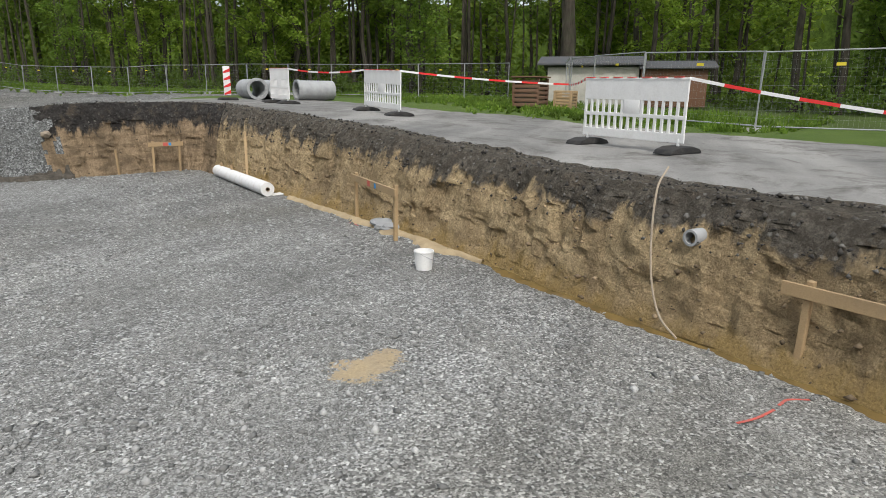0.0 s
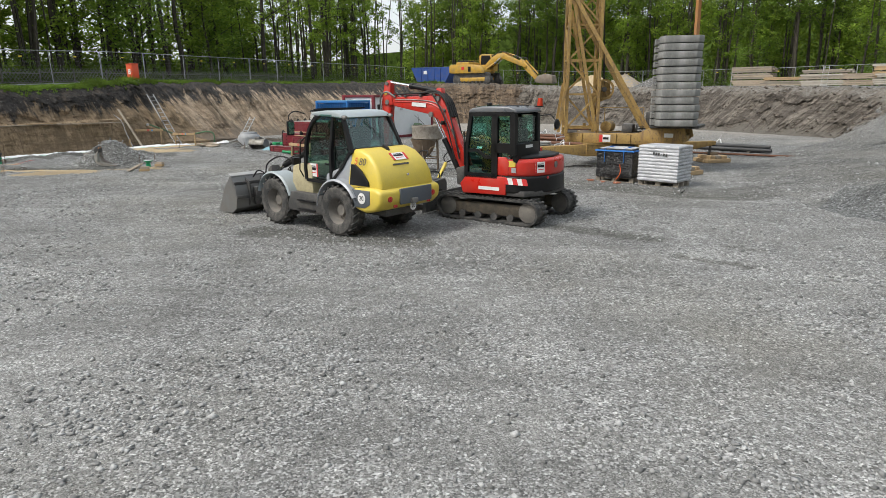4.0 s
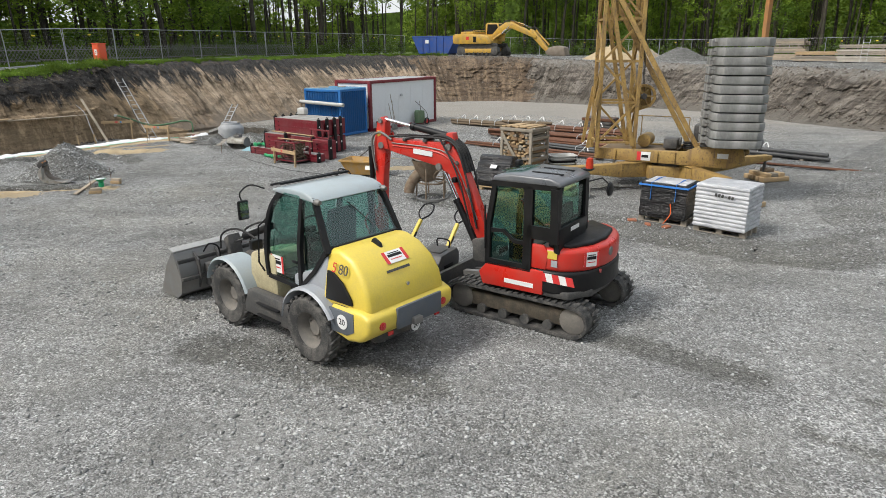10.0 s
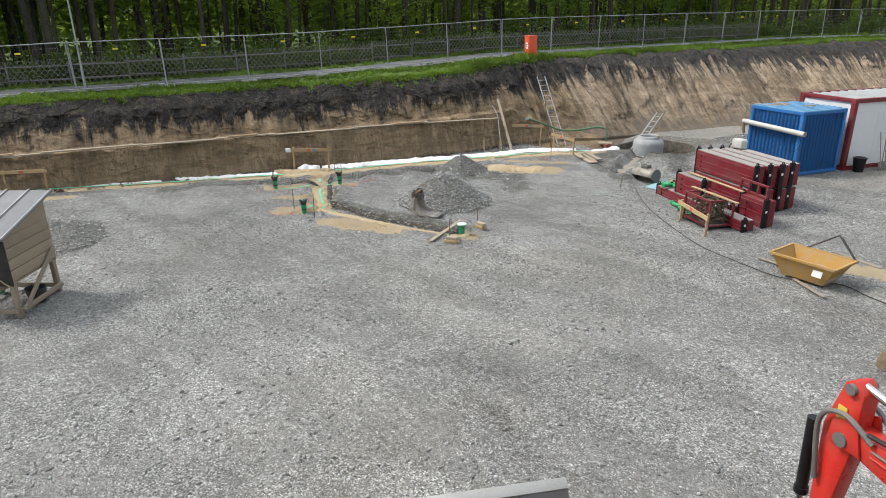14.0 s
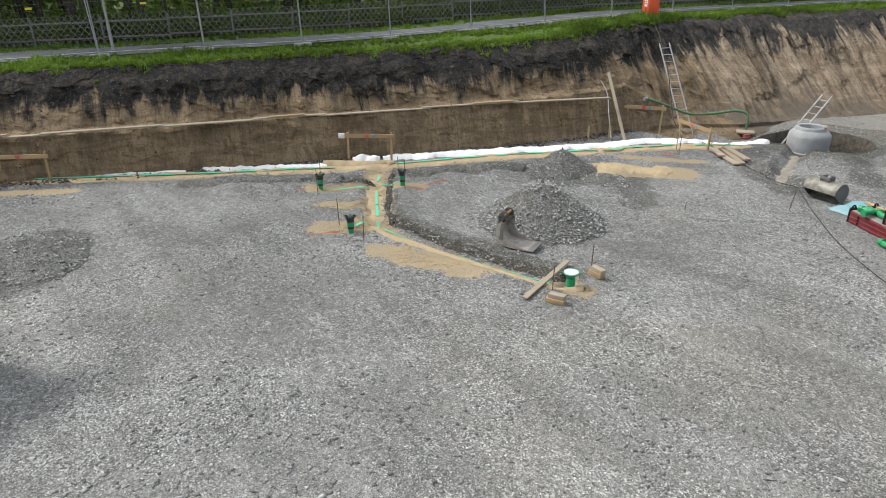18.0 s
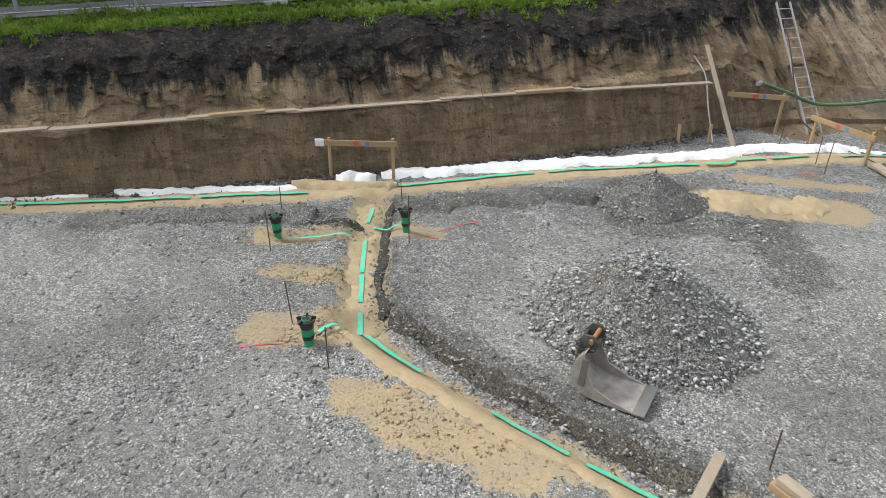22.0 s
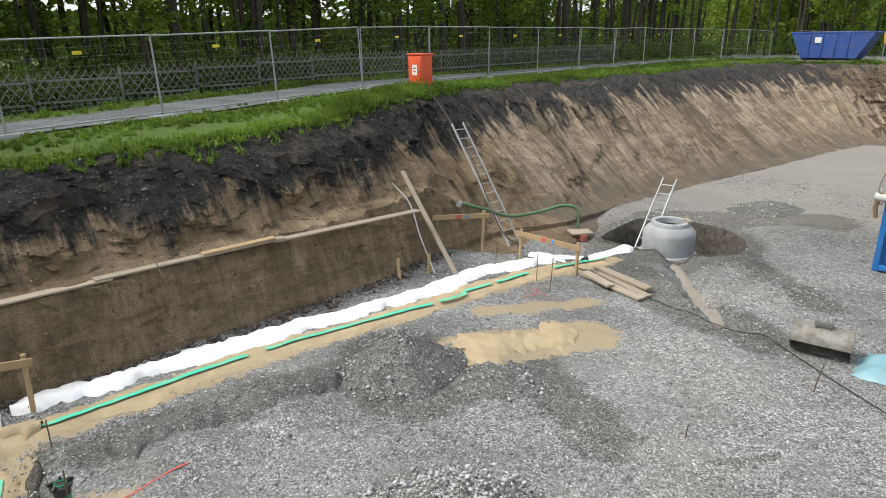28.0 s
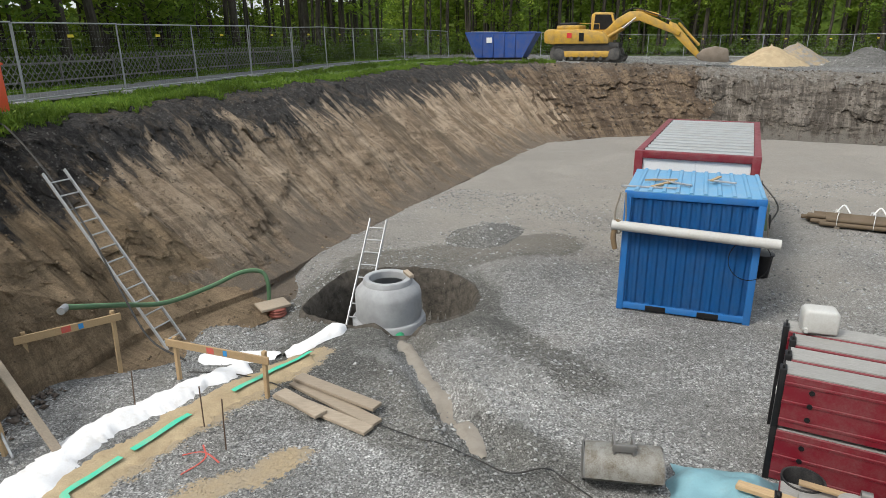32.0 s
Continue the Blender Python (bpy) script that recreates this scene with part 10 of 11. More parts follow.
for k, (a, b, w) in enumerate(((0.02, 0.2, 0.2), (0.19, 0.34, 0.2), (0.335, 0.47, 0.22), (0.46, 0.56, 0.18), (0.55, 0.7, 0.2), (0.69, 0.83, 0.18), (0.82, 0.995, 0.2))):
    p, q = on_ledge(a), on_ledge(b)
    n3 = Vector((0, 0, 0.03 * (k % 2)))
    ledge_board(p + n3, q + n3, w, mat=PINE_GREY)
for a, b in ((0.48, 0.53), (0.76, 0.82), (0.12, 0.16)):
    ledge_board(on_ledge(a) + Vector((0.02, 0, 0.06)), on_ledge(b) + Vector((0.02, 0, 0.07)), 0.16, mat=PINE)
solo("leaning_plank", bar((-22.2, 37.3, 1.95), (-20.25, 35.85, 0.05), 0.11, 0.04, bev=0.006), PINE_GREY, "grey scaffold plank leaning against the earth wall", "plank")
for k, (a, b, z) in enumerate((((-17.55, 37.3), (-16.3, 36.1), 0.05), ((-17.75, 37.0), (-16.4, 35.95), 0.05), ((-17.5, 37.35), (-16.3, 36.4), 0.11), ((-17.7, 36.95), (-17.05, 36.3), 0.11))):
    zz = floor_z(*a) + z
    solo("board", bar((*a, zz), (*b, zz), 0.2, 0.05, bev=0.005), PINE_GREY, "short thick board in a loose stack", "board", "loose stacked boards")
solo("board", bar((-14.79, 25.14, floor_z(-14.79, 25.14) + 0.05), (-15.2, 26.8, floor_z(-15.2, 26.8) + 0.09), 0.11, 0.035, bev=0.004), PINE_GREY, "pale board lying across the sand trench", "board")
for x, y, rz in ((-14.38, 25.5, 20), (-14.55, 26.88, -10)):
    T = thing("timber_block", pose(x, y, floor_z(x, y), 0, 0, rz), "two stacked offcuts of squared timber", "timber", "timber offcuts")
    part("block", box(0.34, 0.13, 0.09, (0, 0, 0.05), 0.006), PINE, T)
    part("block", box(0.3, 0.13, 0.08, (0.02, 0.02, 0.135), 0.006), PINE_GREY, T)

# ---- ladders ----
def ladder(bottom, top, label, width=0.42, step=0.28):
    b, t = Vector(bottom), Vector(top)
    d = t - b
    side = Vector((d.y, -d.x, 0)).normalized()
    side = side if side.length > 0.1 else Vector((1, 0, 0))
    up3 = d.normalized()
    m = Matrix((side, up3.cross(side) * -1, up3)).transposed().to_4x4()
    m.translation = b
    L = thing("ladder", m, label, "ladder")
    n = int(d.length / step)
    for s in (-1, 1):
        part("stile", box(0.025, 0.06, d.length, (s * width / 2, 0, d.length / 2), 0.004, 1), ALU, L)
    for k in range(n):
        part("rung", cyl(0.014, width, (0, 0, step * (k + 0.6)), "x", n=8), ALU, L)
    return L


ladder((-19.95, 39.35, -0.25), (-21.95, 40.3, 2.75), "long aluminium ladder leaning on the earth slope")
ladder((-16.95, 39.7, -0.75), (-16.35, 41.6, 1.35), "aluminium ladder standing in the manhole pit", 0.36)

# ---- manhole ----
pit = bmesh.new()
rows = []
for d in (0.05, 0.7, 1.2, 1.3, 1.38, 1.46, 1.54, 1.62, 1.72):
    row = []
    for k in range(64):
        a = math.tau * k / 64
        q = Vector((SHAFT[0] + 0.1 + d * math.cos(a) / 0.95, SHAFT[1] + 0.35 + d * math.sin(a), 0))
        r = d / (1 + 0.15 * noise.noise(Vector((q.x * 0.9, q.y * 0.9, 3))))
        q = Vector((SHAFT[0] + 0.1 + r * math.cos(a) / 0.95, SHAFT[1] + 0.35 + r * math.sin(a), 0))
        wob = 0.05 * noise.noise(q * 4) if 1.25 < d < 1.7 else 0
        row.append(pit.verts.new((q.x - math.cos(a) * abs(wob), q.y - math.sin(a) * abs(wob), floor_z(q.x, q.y) + (0.035 if d < 1.7 else -0.03) + 0.04 * noise.noise(q * 3.1))))
    rows.append(row)
for a, b in zip(rows, rows[1:]):
    for k in range(64):
        pit.faces.new((a[k], b[k], b[(k + 1) % 64], a[(k + 1) % 64]))
PIT_EARTH = Nodes("damp_pit_earth", 0.9, spec=0.2)
_pn = PIT_EARTH.noise(5, 6, 0.75)
PIT_EARTH.color(PIT_EARTH.mix(PIT_EARTH.grey(_pn, 0.35, 0.65), (0.045, 0.04, 0.034), (0.13, 0.115, 0.095))).bump(_pn, 1.0, 0.08)
solo("shaft_pit", pit, PIT_EARTH.mat, "dark damp earth sides of the manhole pit", "pit", kind="structure", smooth=50)
mh = thing("manhole_shaft", pose(-16.18, 40.35, 0), "new grey concrete manhole cone on its base ring", "manhole")
CONC_PALE = Nodes("smooth_concrete", 0.8, spec=0.3)
CONC_PALE.color(CONC_PALE.mix(CONC_PALE.grey(CONC_PALE.noise(2.2, 6, 0.65), 0.35, 0.68), (0.38, 0.39, 0.4), (0.27, 0.275, 0.28))).bump(CONC_PALE.noise(50), 0.15, 0.004)
CONC_PALE = CONC_PALE.mat
part("base", lathe([(0.52, -1.3), (0.72, -1.3), (0.72, -0.3), (0.7, -0.27), (0.52, -0.27)], 48, closed=True), CONC_PALE, mh)
part("cone", lathe([(0.5, -0.268), (0.63, -0.268), (0.645, -0.2), (0.645, 0.2), (0.625, 0.29), (0.53, 0.4), (0.48, 0.43), (0.47, 0.51), (0.455, 0.53), (0.37, 0.53), (0.355, 0.51), (0.355, 0.38), (0.5, 0.2), (0.5, 0.0)], 48, closed=True), CONC_PALE, mh)
part("inner_floor", cyl(0.52, 0.06, (0, 0, -1.2), n=32), BLACK_CAP, mh)
part("stub_pipe", ring_cyl(0.09, 0.08, 0.35, (0.2, -0.78, -0.42), "y", 20), GREEN_PIPE, mh, "green pipe stub")
solo("timber_offcut", box(0.1, 0.36, 0.06, (0, 0, 0.03), 0.005, 1), PINE_GREY, "short board resting on the manhole rim", "timber", m=pose(-15.77, 40.4, 0.525, 0, -6, 20))

# suction hose, cables, pump plate
hose = curve_pts([(-20.95, 38.0, 1.1), (-20.6, 38.8, 0.78), (-20.2, 39.7, 0.42), (-19.6, 40.4, 0.42), (-19.1, 40.9, 0.52), (-18.75, 41.1, 0.46), (-18.62, 41.05, 0.25), (-18.62, 41.0, -0.15)], 56)
H = thing("suction_hose", None, "thick ribbed green suction hose with a metal coupling", "hose")
part("hose", tube(hose, 0.04, 10), paint("hose_green", (0.06, 0.14, 0.065), 0.5, 0.3), H)
part("coupling", cyl(0.06, 0.16, (-20.98, 37.94, 1.1), "y", n=14), STEEL, H, "steel coupling")
part("rib", tube([hose[k] + Vector((0.0, 0.0, 0.041)) for k in range(len(hose))], 0.008, 4), paint("hose_rib", (0.2, 0.4, 0.2), 0.5, 0.2), H)
plate = thing("drain_pump", pose(-18.5, 40.75, floor_z(-18.5, 40.75), 0, 0, 30), "brown board over a red pump in the hollow", "pump")
part("board", box(0.6, 0.45, 0.05, (0, 0, 0.2), 0.006), PINE_GREY, plate)
part("pump", lathe([(0, 0), (0.17, 0), (0.18, 0.03), (0.16, 0.06), (0.18, 0.09), (0.16, 0.12), (0.18, 0.15), (0.15, 0.175), (0, 0.175)], 18, c=(0.05, -0.1, 0)), paint("red_pump", (0.26, 0.06, 0.04), 0.5, 0.3), plate, "red ribbed pump body")


def cable(pts, r=0.0095, label="black cable lying loosely on the ground", floor=True, mat=None):
    q = [(x, y, (floor_z(x, y) + r + 0.02) if z is None else z) for x, y, z in pts]
    line = curve_pts(q, 14 * len(q))
    line = [Vector((p.x, p.y, max(p.z, floor_z(p.x, p.y) + r * 0.8))) if pts[0][2] is None else p for p in line]
    solo("cable", tube(line, r, 6), mat or BLACK_CABLE, label, "cable", "site cables")


cable([(-19.35, 38.02, None), (-18.6, 37.75, None), (-17.91, 37.36, None), (-17.52, 37.01, None), (-16.8, 36.5, None), (-16.06, 35.96, None), (-15.16, 35.35, None), (-14.76, 34.84, None), (-14.3, 34.95, None), (-14.06, 34.73, None), (-13.2, 33.4, None), (-11.8, 31.6, None), (-9.6, 29.6, None), (-8.2, 28.9, None)])
cable([(-23.6, 41.6, 3.5), (-23.1, 41.2, 3.42), (-22.3, 40.6, 2.8), (-21.3, 39.7, 1.9), (-20.6, 39.0, 1.0), (-20.0, 38.4, 0.35), (-19.35, 38.02, 0.12)], 0.018, label="black power cable hanging down the slope")
cable([(-24.4, 38.6, 3.3), (-24.0, 38.2, 3.1), (-23.3, 37.6, 2.5), (-22.5, 37.2, 1.75), (-21.75, 36.7, 1.35), (-21.3, 36.3, 0.7), (-20.7, 35.7, 0.1)], 0.017, label="grey cable hanging down the earth wall", mat=STEEL)
cable([(-24.05, 31.3, 1.75), (-23.6, 31.05, 1.4), (-23.25, 30.95, 0.9), (-23.05, 30.85, 0.2)], 0.009, label="thin root hanging over the ledge", mat=ROD_RUST)
cable([(-27.9, 22.3, 0.3), (-27.5, 22.8, 0.5), (-27.0, 23.2, 0.66)], 0.009, label="thin root sticking out of the wall", mat=ROD_RUST)
cable([(3.85, -2.1, 1.62), (3.58, -2.0, 1.42), (3.42, -1.98, 0.95), (3.3, -2.02, 0.5), (3.18, -2.12, 0.2), (3.0, -2.28, 0.06)], 0.011, "pale cable hanging over the earth wall", mat=PINE_GREY)

cable([(-8.2, 28.9, None), (-7.2, 28.6, None), (-6.16, 29.0, None), (-5.58, 28.7, None), (-5.02, 28.41, None), (-4.3, 27.9, None), (-3.77, 27.71, None), (-3.31, 27.65, None), (-2.92, 27.77, None), (-1.8, 27.6, None), (-0.6, 27.3, None), (1.01, 26.88, None)], 0.012)
cable([(1.01, 26.88, None), (1.26, 27.19, None), (1.64, 27.18, None), (1.47, 26.74, None), (1.08, 26.7, None), (1.2, 27.1, None), (1.95, 27.15, None), (2.37, 26.78, None)], 0.014, label="black cable coiled loosely beside the crane")

# ---- gravel heaps ----
def heap(name, x, y, r, h, mat, label, seed, squash=1.0, rz=0.0, stones=900, ssize=0.05, base=None, category="gravel heap", smat=None):
    bm = bmesh.new()
    R, N = 26, 64
    base = base or floor_z
    rows = [[bm.verts.new((x, y, base(x, y) + h))] * N]
    for i in range(1, R + 1):
        row = []
        for j in range(N):
            a = math.tau * j / N
            rr = r * (1 + 0.13 * noise.noise(Vector((2 * math.cos(a), 2 * math.sin(a), seed))) + 0.05 * noise.noise(Vector((6 * math.cos(a), 6 * math.sin(a), seed)))) * i / R
            dx, dy = rr * math.cos(a), rr * math.sin(a) * squash
            px, py = x + dx * math.cos(rz) - dy * math.sin(rz), y + dx * math.sin(rz) + dy * math.cos(rz)
            f = i / R
            prof = (1 - f) ** 1.05 * (1 - 0.1 * math.exp(-((f - 0.0) / 0.12) ** 2)) if f < 1 else 0
            z = base(px, py) + h * prof + 0.07 * h * noise.noise(Vector((px * 2.2, py * 2.2, seed))) * (1 - f) + 0.03 * noise.noise(Vector((px * 8, py * 8, seed))) * (1 - f * 0.6) - (0.05 if i == R else 0)
            row.append(bm.verts.new((px, py, z)))
        rows.append(row)
    for a, b in zip(rows, rows[1:]):
        for j in range(N):
            vs = list(dict.fromkeys((a[j], b[j], b[(j + 1) % N], a[(j + 1) % N])))
            bm.faces.new(vs)
    top = [v.co.copy() for v in bm.verts]
    ob = solo(name, bm, mat, label, category, kind="stuff", smooth=60)
    if stones:
        rng = np.random.default_rng(seed)
        pick = rng.integers(0, len(top), stones * 3)
        P = np.array([tuple(top[i]) for i in pick])
        d = np.hypot(P[:, 0] - x, P[:, 1] - y) / r
        P = P[rng.random(len(P)) < np.clip(d ** 2.5, 0.12, 1)][:stones]
        P += rng.normal(size=P.shape) * (0.07, 0.07, 0.012)
        s = 0.011 + ssize * rng.random(len(P)) ** 2.5
        rocks("heap_stones", P, s, smat or STONES_PALE, "coarse pale stones lying on and round a gravel heap", "stones", seed + 1)
    return ob


heap("gravel_heap", -17.3, 28.35, 1.5, 1.06, GRAVEL_DARK, "grey gravel heap of fines with coarse stones round its foot", 51, 1.0, 0.6, 6500, 0.032)
heap("gravel_heap", -19.55, 31.75, 1.05, 0.72, GRAVEL_DARK, "small dark gravel heap beside the fleece", 52, 0.85, 0.9, 700, 0.035)
heap("gravel_heap", -22.9, 18.6, 1.5, 0.6, GRAVEL_DARK, "low dark gravel heap behind the tool hut", 53, 0.85, 0.4, 900, 0.04)
heap("gravel_heap", -18.1, 31.9, 0.7, 0.24, GRAVEL_DARK, "low leftover of dark gravel", 54, 0.8, 0.2, 300, 0.035)
heap("gravel_heap", -13.7, 44.6, 1.3, 0.34, GRAVEL_DARK, "low heap of dug grey gravel beside the manhole", 55, 0.7, 0.8, 500, 0.035)

# ---- tool hut on legs ----
HUT = thing("tool_hut", pose(-18.78, 15.76, 0, 0, 0, 42), "small wooden tool hut on legs with a black front", "hut")
PLANK_HUT = wood("hut_boards", (0.42, 0.34, 0.25), (0.27, 0.21, 0.15))
BLACKBOARD = paint("black_hut_front", (0.016, 0.016, 0.018), 0.6, 0.3)
HW, HD = 1.12, 1.42
for x in (0.05, HW - 0.05):
    for y in (0.05, HD - 0.05):
        part("leg", box(0.1, 0.1, 0.95, (x, y, 0.475), 0.008), PINE_GREY, HUT)
for y in (0.02, HD - 0.02):
    part("lower_rail", box(HW, 0.05, 0.1, (HW / 2, y - 0.045, 0.16), 0.006), PINE_GREY, HUT)
for x in (-0.03, HW + 0.03):
    part("lower_rail", box(0.05, HD, 0.1, (x, HD / 2, 0.16), 0.006), PINE_GREY, HUT)
part("brace", bar((HW + 0.08, 0.05, 0.16), (HW + 0.08, HD - 0.1, 1.05), 0.045, 0.09, bev=0.004), PINE_GREY, HUT)
part("brace", bar((-0.08, 0.05, 0.16), (-0.08, HD - 0.1, 1.05), 0.045, 0.09, bev=0.004), PINE_GREY, HUT)
part("hut_floor", box(HW, HD, 0.05, (HW / 2, HD / 2, 0.76), 0.004), PLANK_HUT, HUT)
part("front_panel", box(HW + 0.04, 0.03, 1.06, (HW / 2, -0.02, 1.24), 0.003), BLACKBOARD, HUT, "black front panel")
part("back_panel", box(HW, 0.03, 1.5, (HW / 2, HD + 0.02, 1.46), 0.003), PLANK_HUT, HUT)
for x in (-0.015, HW + 0.015):
    for k in range(5):
        z0 = 0.8 + 0.225 * k
        if k < 4:
            part("side_board", box(0.025, HD, 0.215, (x, HD / 2, z0 + 0.11), 0.004), PLANK_HUT, HUT)
        else:
            part("side_board", prism([(0, z0), (HD, z0), (HD, z0 + 0.48), (0, z0 + 0.07)], 0.025, "x", x), PLANK_HUT, HUT)
roof_a, roof_b = (-0.22, 1.72), (HD + 0.16, 2.22)
part("roof", prism([(roof_a[0], roof_a[1]), (roof_b[0], roof_b[1]), (roof_b[0], roof_b[1] + 0.035), (roof_a[0], roof_a[1] + 0.035)], HW + 0.36, "x", HW / 2, 0.005), paint("grey_roofing_felt", (0.2, 0.205, 0.215), 0.75, 0.25), HUT, "grey felt roof")
for k in range(4):
    x = -0.16 + (HW + 0.32) * k / 3
    part("roof_batten", bar((x, roof_a[0], roof_a[1] + 0.05), (x, roof_b[0], roof_b[1] + 0.05), 0.03, 0.035), paint("roof_batten_grey", (0.36, 0.36, 0.37), 0.7, 0.2), HUT)
part("sign", box(0.3, 0.008, 0.3, (0.2, -0.04, 1.47), 0.003), WHITE_PLASTIC, HUT, "white safety sign with a blue disc")
part("sign_disc", cyl(0.105, 0.006, (0.2, -0.047, 1.47), "y", n=28), paint("sign_blue", (0.02, 0.2, 0.55), 0.4, 0.05), HUT, "blue disc")
part("sign_symbol", cyl(0.045, 0.004, (0.2, -0.052, 1.48), "y", n=16), WHITE_PLASTIC, HUT, "white symbol")
part("door_edge", box(0.03, 0.02, 0.9, (0.46, -0.045, 1.3), 0.003), PINE_GREY, HUT)
ROPE = paint("hemp_rope", (0.38, 0.3, 0.17), 0.9, 0.2)
part("rope", tube(curve_pts([(0.62, -0.05, 1.45), (0.58, -0.07, 1.0), (0.66, -0.08, 0.35), (0.78, -0.08, 0.3), (0.8, -0.07, 0.6), (0.7, -0.06, 1.1), (0.64, -0.06, 1.3)], 40), 0.016, 6), ROPE, HUT, "coiled hemp rope")
part("rope", tube(curve_pts([(0.66, -0.05, 1.4), (0.8, -0.08, 1.05), (1.0, -0.08, 0.8), (1.14, -0.07, 0.7)], 24), 0.013, 6), ROPE, HUT)
bk2 = thing("bucket", pose(-18.6, 17.0, 0.02), "dark plastic bucket under the tool hut", "bucket")
part("body", lathe([(0, 0), (0.16, 0), (0.2, 0.32), (0.185, 0.32), (0.15, 0.02), (0, 0.02)], 24), BLACK_CAP, bk2)
part("handle", tube(curve_pts([(-0.19, 0, 0.3), (0, 0.05, 0.4), (0.19, 0, 0.3)], 12), 0.006, 5), STEEL, bk2)
rg = thing("concrete_ring", pose(-30.0, 17.0, floor_z(-30, 17)), "pale concrete shaft ring standing on the floor", "concrete ring")
part("ring", lathe([(0.5, 0), (0.62, 0), (0.62, 0.6), (0.6, 0.62), (0.52, 0.62), (0.5, 0.6)], 48, closed=True), CONC_PALE, rg)
part("joint", ring_cyl(0.55, 0.51, 0.04, (0, 0, 0.63), n=40), CONC_PALE, rg)

# ---- red supply box, street lamps ----
RB = thing("supply_box", pose(-23.75, 41.9, gz(-23.75, 41.9) - 0.02, 0, 0, -33), "orange-red electrical supply box on legs at the rim", "electrical box")
ORANGE_RED = paint("orange_red_paint", (0.72, 0.1, 0.035), 0.45, 0.15)
part("cabinet", box(0.72, 0.4, 0.86, (0, 0, 0.72), 0.02), ORANGE_RED, RB)
part("lid", box(0.78, 0.46, 0.05, (0, 0, 1.17), 0.015), ORANGE_RED, RB)
part("door", box(0.64, 0.02, 0.76, (0, -0.21, 0.72), 0.008), ORANGE_RED, RB)
part("label_plate", box(0.27, 0.006, 0.3, (0.03, -0.223, 0.72)), WHITE_PLASTIC, RB, "white plate with dark bars")
part("bar", box(0.15, 0.004, 0.03, (0.03, -0.228, 0.77)), BLACK_CAP, RB)
part("bar", box(0.12, 0.004, 0.05, (0.03, -0.228, 0.68)), paint("label_red", (0.6, 0.05, 0.04), 0.5, 0.1), RB)
part("lock", cyl(0.03, 0.03, (0.27, -0.225, 0.72), "y", n=12), STEEL, RB)
for x in (-0.3, 0.3):
    part("leg", box(0.06, 0.32, 0.3, (x, 0, 0.15), 0.005), STEEL, RB)


def street_lamp(x, y, h=6.0):
    S = thing("street_lamp", pose(x, y, gz(x, y) - 0.05), "slim galvanised street lamp beside the footpath", "street lamp", "street lamps")
    part("base", cyl(0.055, 1.0, (0, 0, 0.5), n=14), STEEL, S)
    part("pole", cyl(0.042, h - 0.9, (0, 0, 0.9 + (h - 0.9) / 2), r2=0.03, n=14), STEEL, S)
    part("arm", tube(curve_pts([(0, 0, h - 0.05), (0.25, -0.1, h + 0.1), (0.6, -0.25, h + 0.12)], 12), 0.025, 8), STEEL, S)
    part("lamp_head", box(0.5, 0.2, 0.1, (0.75, -0.3, h + 0.1), 0.03), paint("lamp_grey", (0.4, 0.41, 0.42), 0.5, 0.2), S)


for t in ((-34.4, 24.0), (-42.5, 9.5)):
    street_lamp(*t)

# ---- south-east side: barriers, tape, fleece roll, shed ----
def at_rim(x, y, rz=0, dz=0.0):
    return pose(x, y, gz(x, y) + dz, 0, 0, rz)


roll = thing("fleece_roll", pose(12.15, 9.55, 0.16, 0, 0, heading((12.15, 9.55), (9.5, 6.3))), "long white roll of geotextile fleece on the gravel", "fleece roll")
LR = math.hypot(12.15 - 9.5, 9.55 - 6.3)
part("roll", ring_cyl(0.16, 0.045, LR, (LR / 2, 0, 0), "x", 32), FLEECE, roll)
part("core", ring_cyl(0.048, 0.04, LR + 0.03, (LR / 2, 0, 0), "x", 20), paint("cardboard_core", (0.33, 0.24, 0.15), 0.9, 0.2), roll, "brown cardboard core")
part("loose_end", box(0.32, 0.34, 0.006, (LR - 0.1, 0.26, -0.14), 0.0, rot=Matrix.Rotation(0.06, 3, "X")), FLEECE, roll)
pail = thing("white_pail", pose(4.74, 0.89, floor_z(4.74, 0.89)) @ Matrix.Diagonal((0.88, 0.88, 0.88, 1)), "white plastic pail half full standing on gravel", "bucket")
part("body", lathe([(0, 0), (0.125, 0), (0.15, 0.27), (0.158, 0.275), (0.158, 0.295), (0.145, 0.295), (0.12, 0.03), (0, 0.03)], 32), WHITE_PLASTIC, pail)
part("contents", cyl(0.135, 0.02, (0, 0, 0.17), n=28), paint("grey_residue", (0.45, 0.44, 0.4), 0.8, 0.3), pail)
part("handle", tube(curve_pts([(-0.155, 0, 0.27), (-0.1, -0.12, 0.2), (0, -0.165, 0.16), (0.1, -0.12, 0.2), (0.155, 0, 0.27)], 20), 0.004, 5), STEEL, pail)
WET = Nodes("muddy_water", 0.06, spec=0.5)
WET.color(WET.mix(WET.grey(WET.noise(2.5), 0.35, 0.65), (0.2, 0.135, 0.05), (0.12, 0.085, 0.035)))
lay([(5.2, 0.02), (4.45, -0.85), (3.6, -1.9), (2.6, -3.15), (1.6, -4.3)], 0.17, 0.02, "puddle", WET.mat, "narrow puddle of muddy water along the wall foot", "water", seed=33, rough=0.5, edge=-0.02)
lay([(9.5, 5.75), (8.2, 4.05), (6.9, 2.3), (5.3, 0.2)], 0.14, 0.06, "earth_fringe", SAND, "fallen sandy earth along the wall foot", "soil", seed=34, rough=0.8)
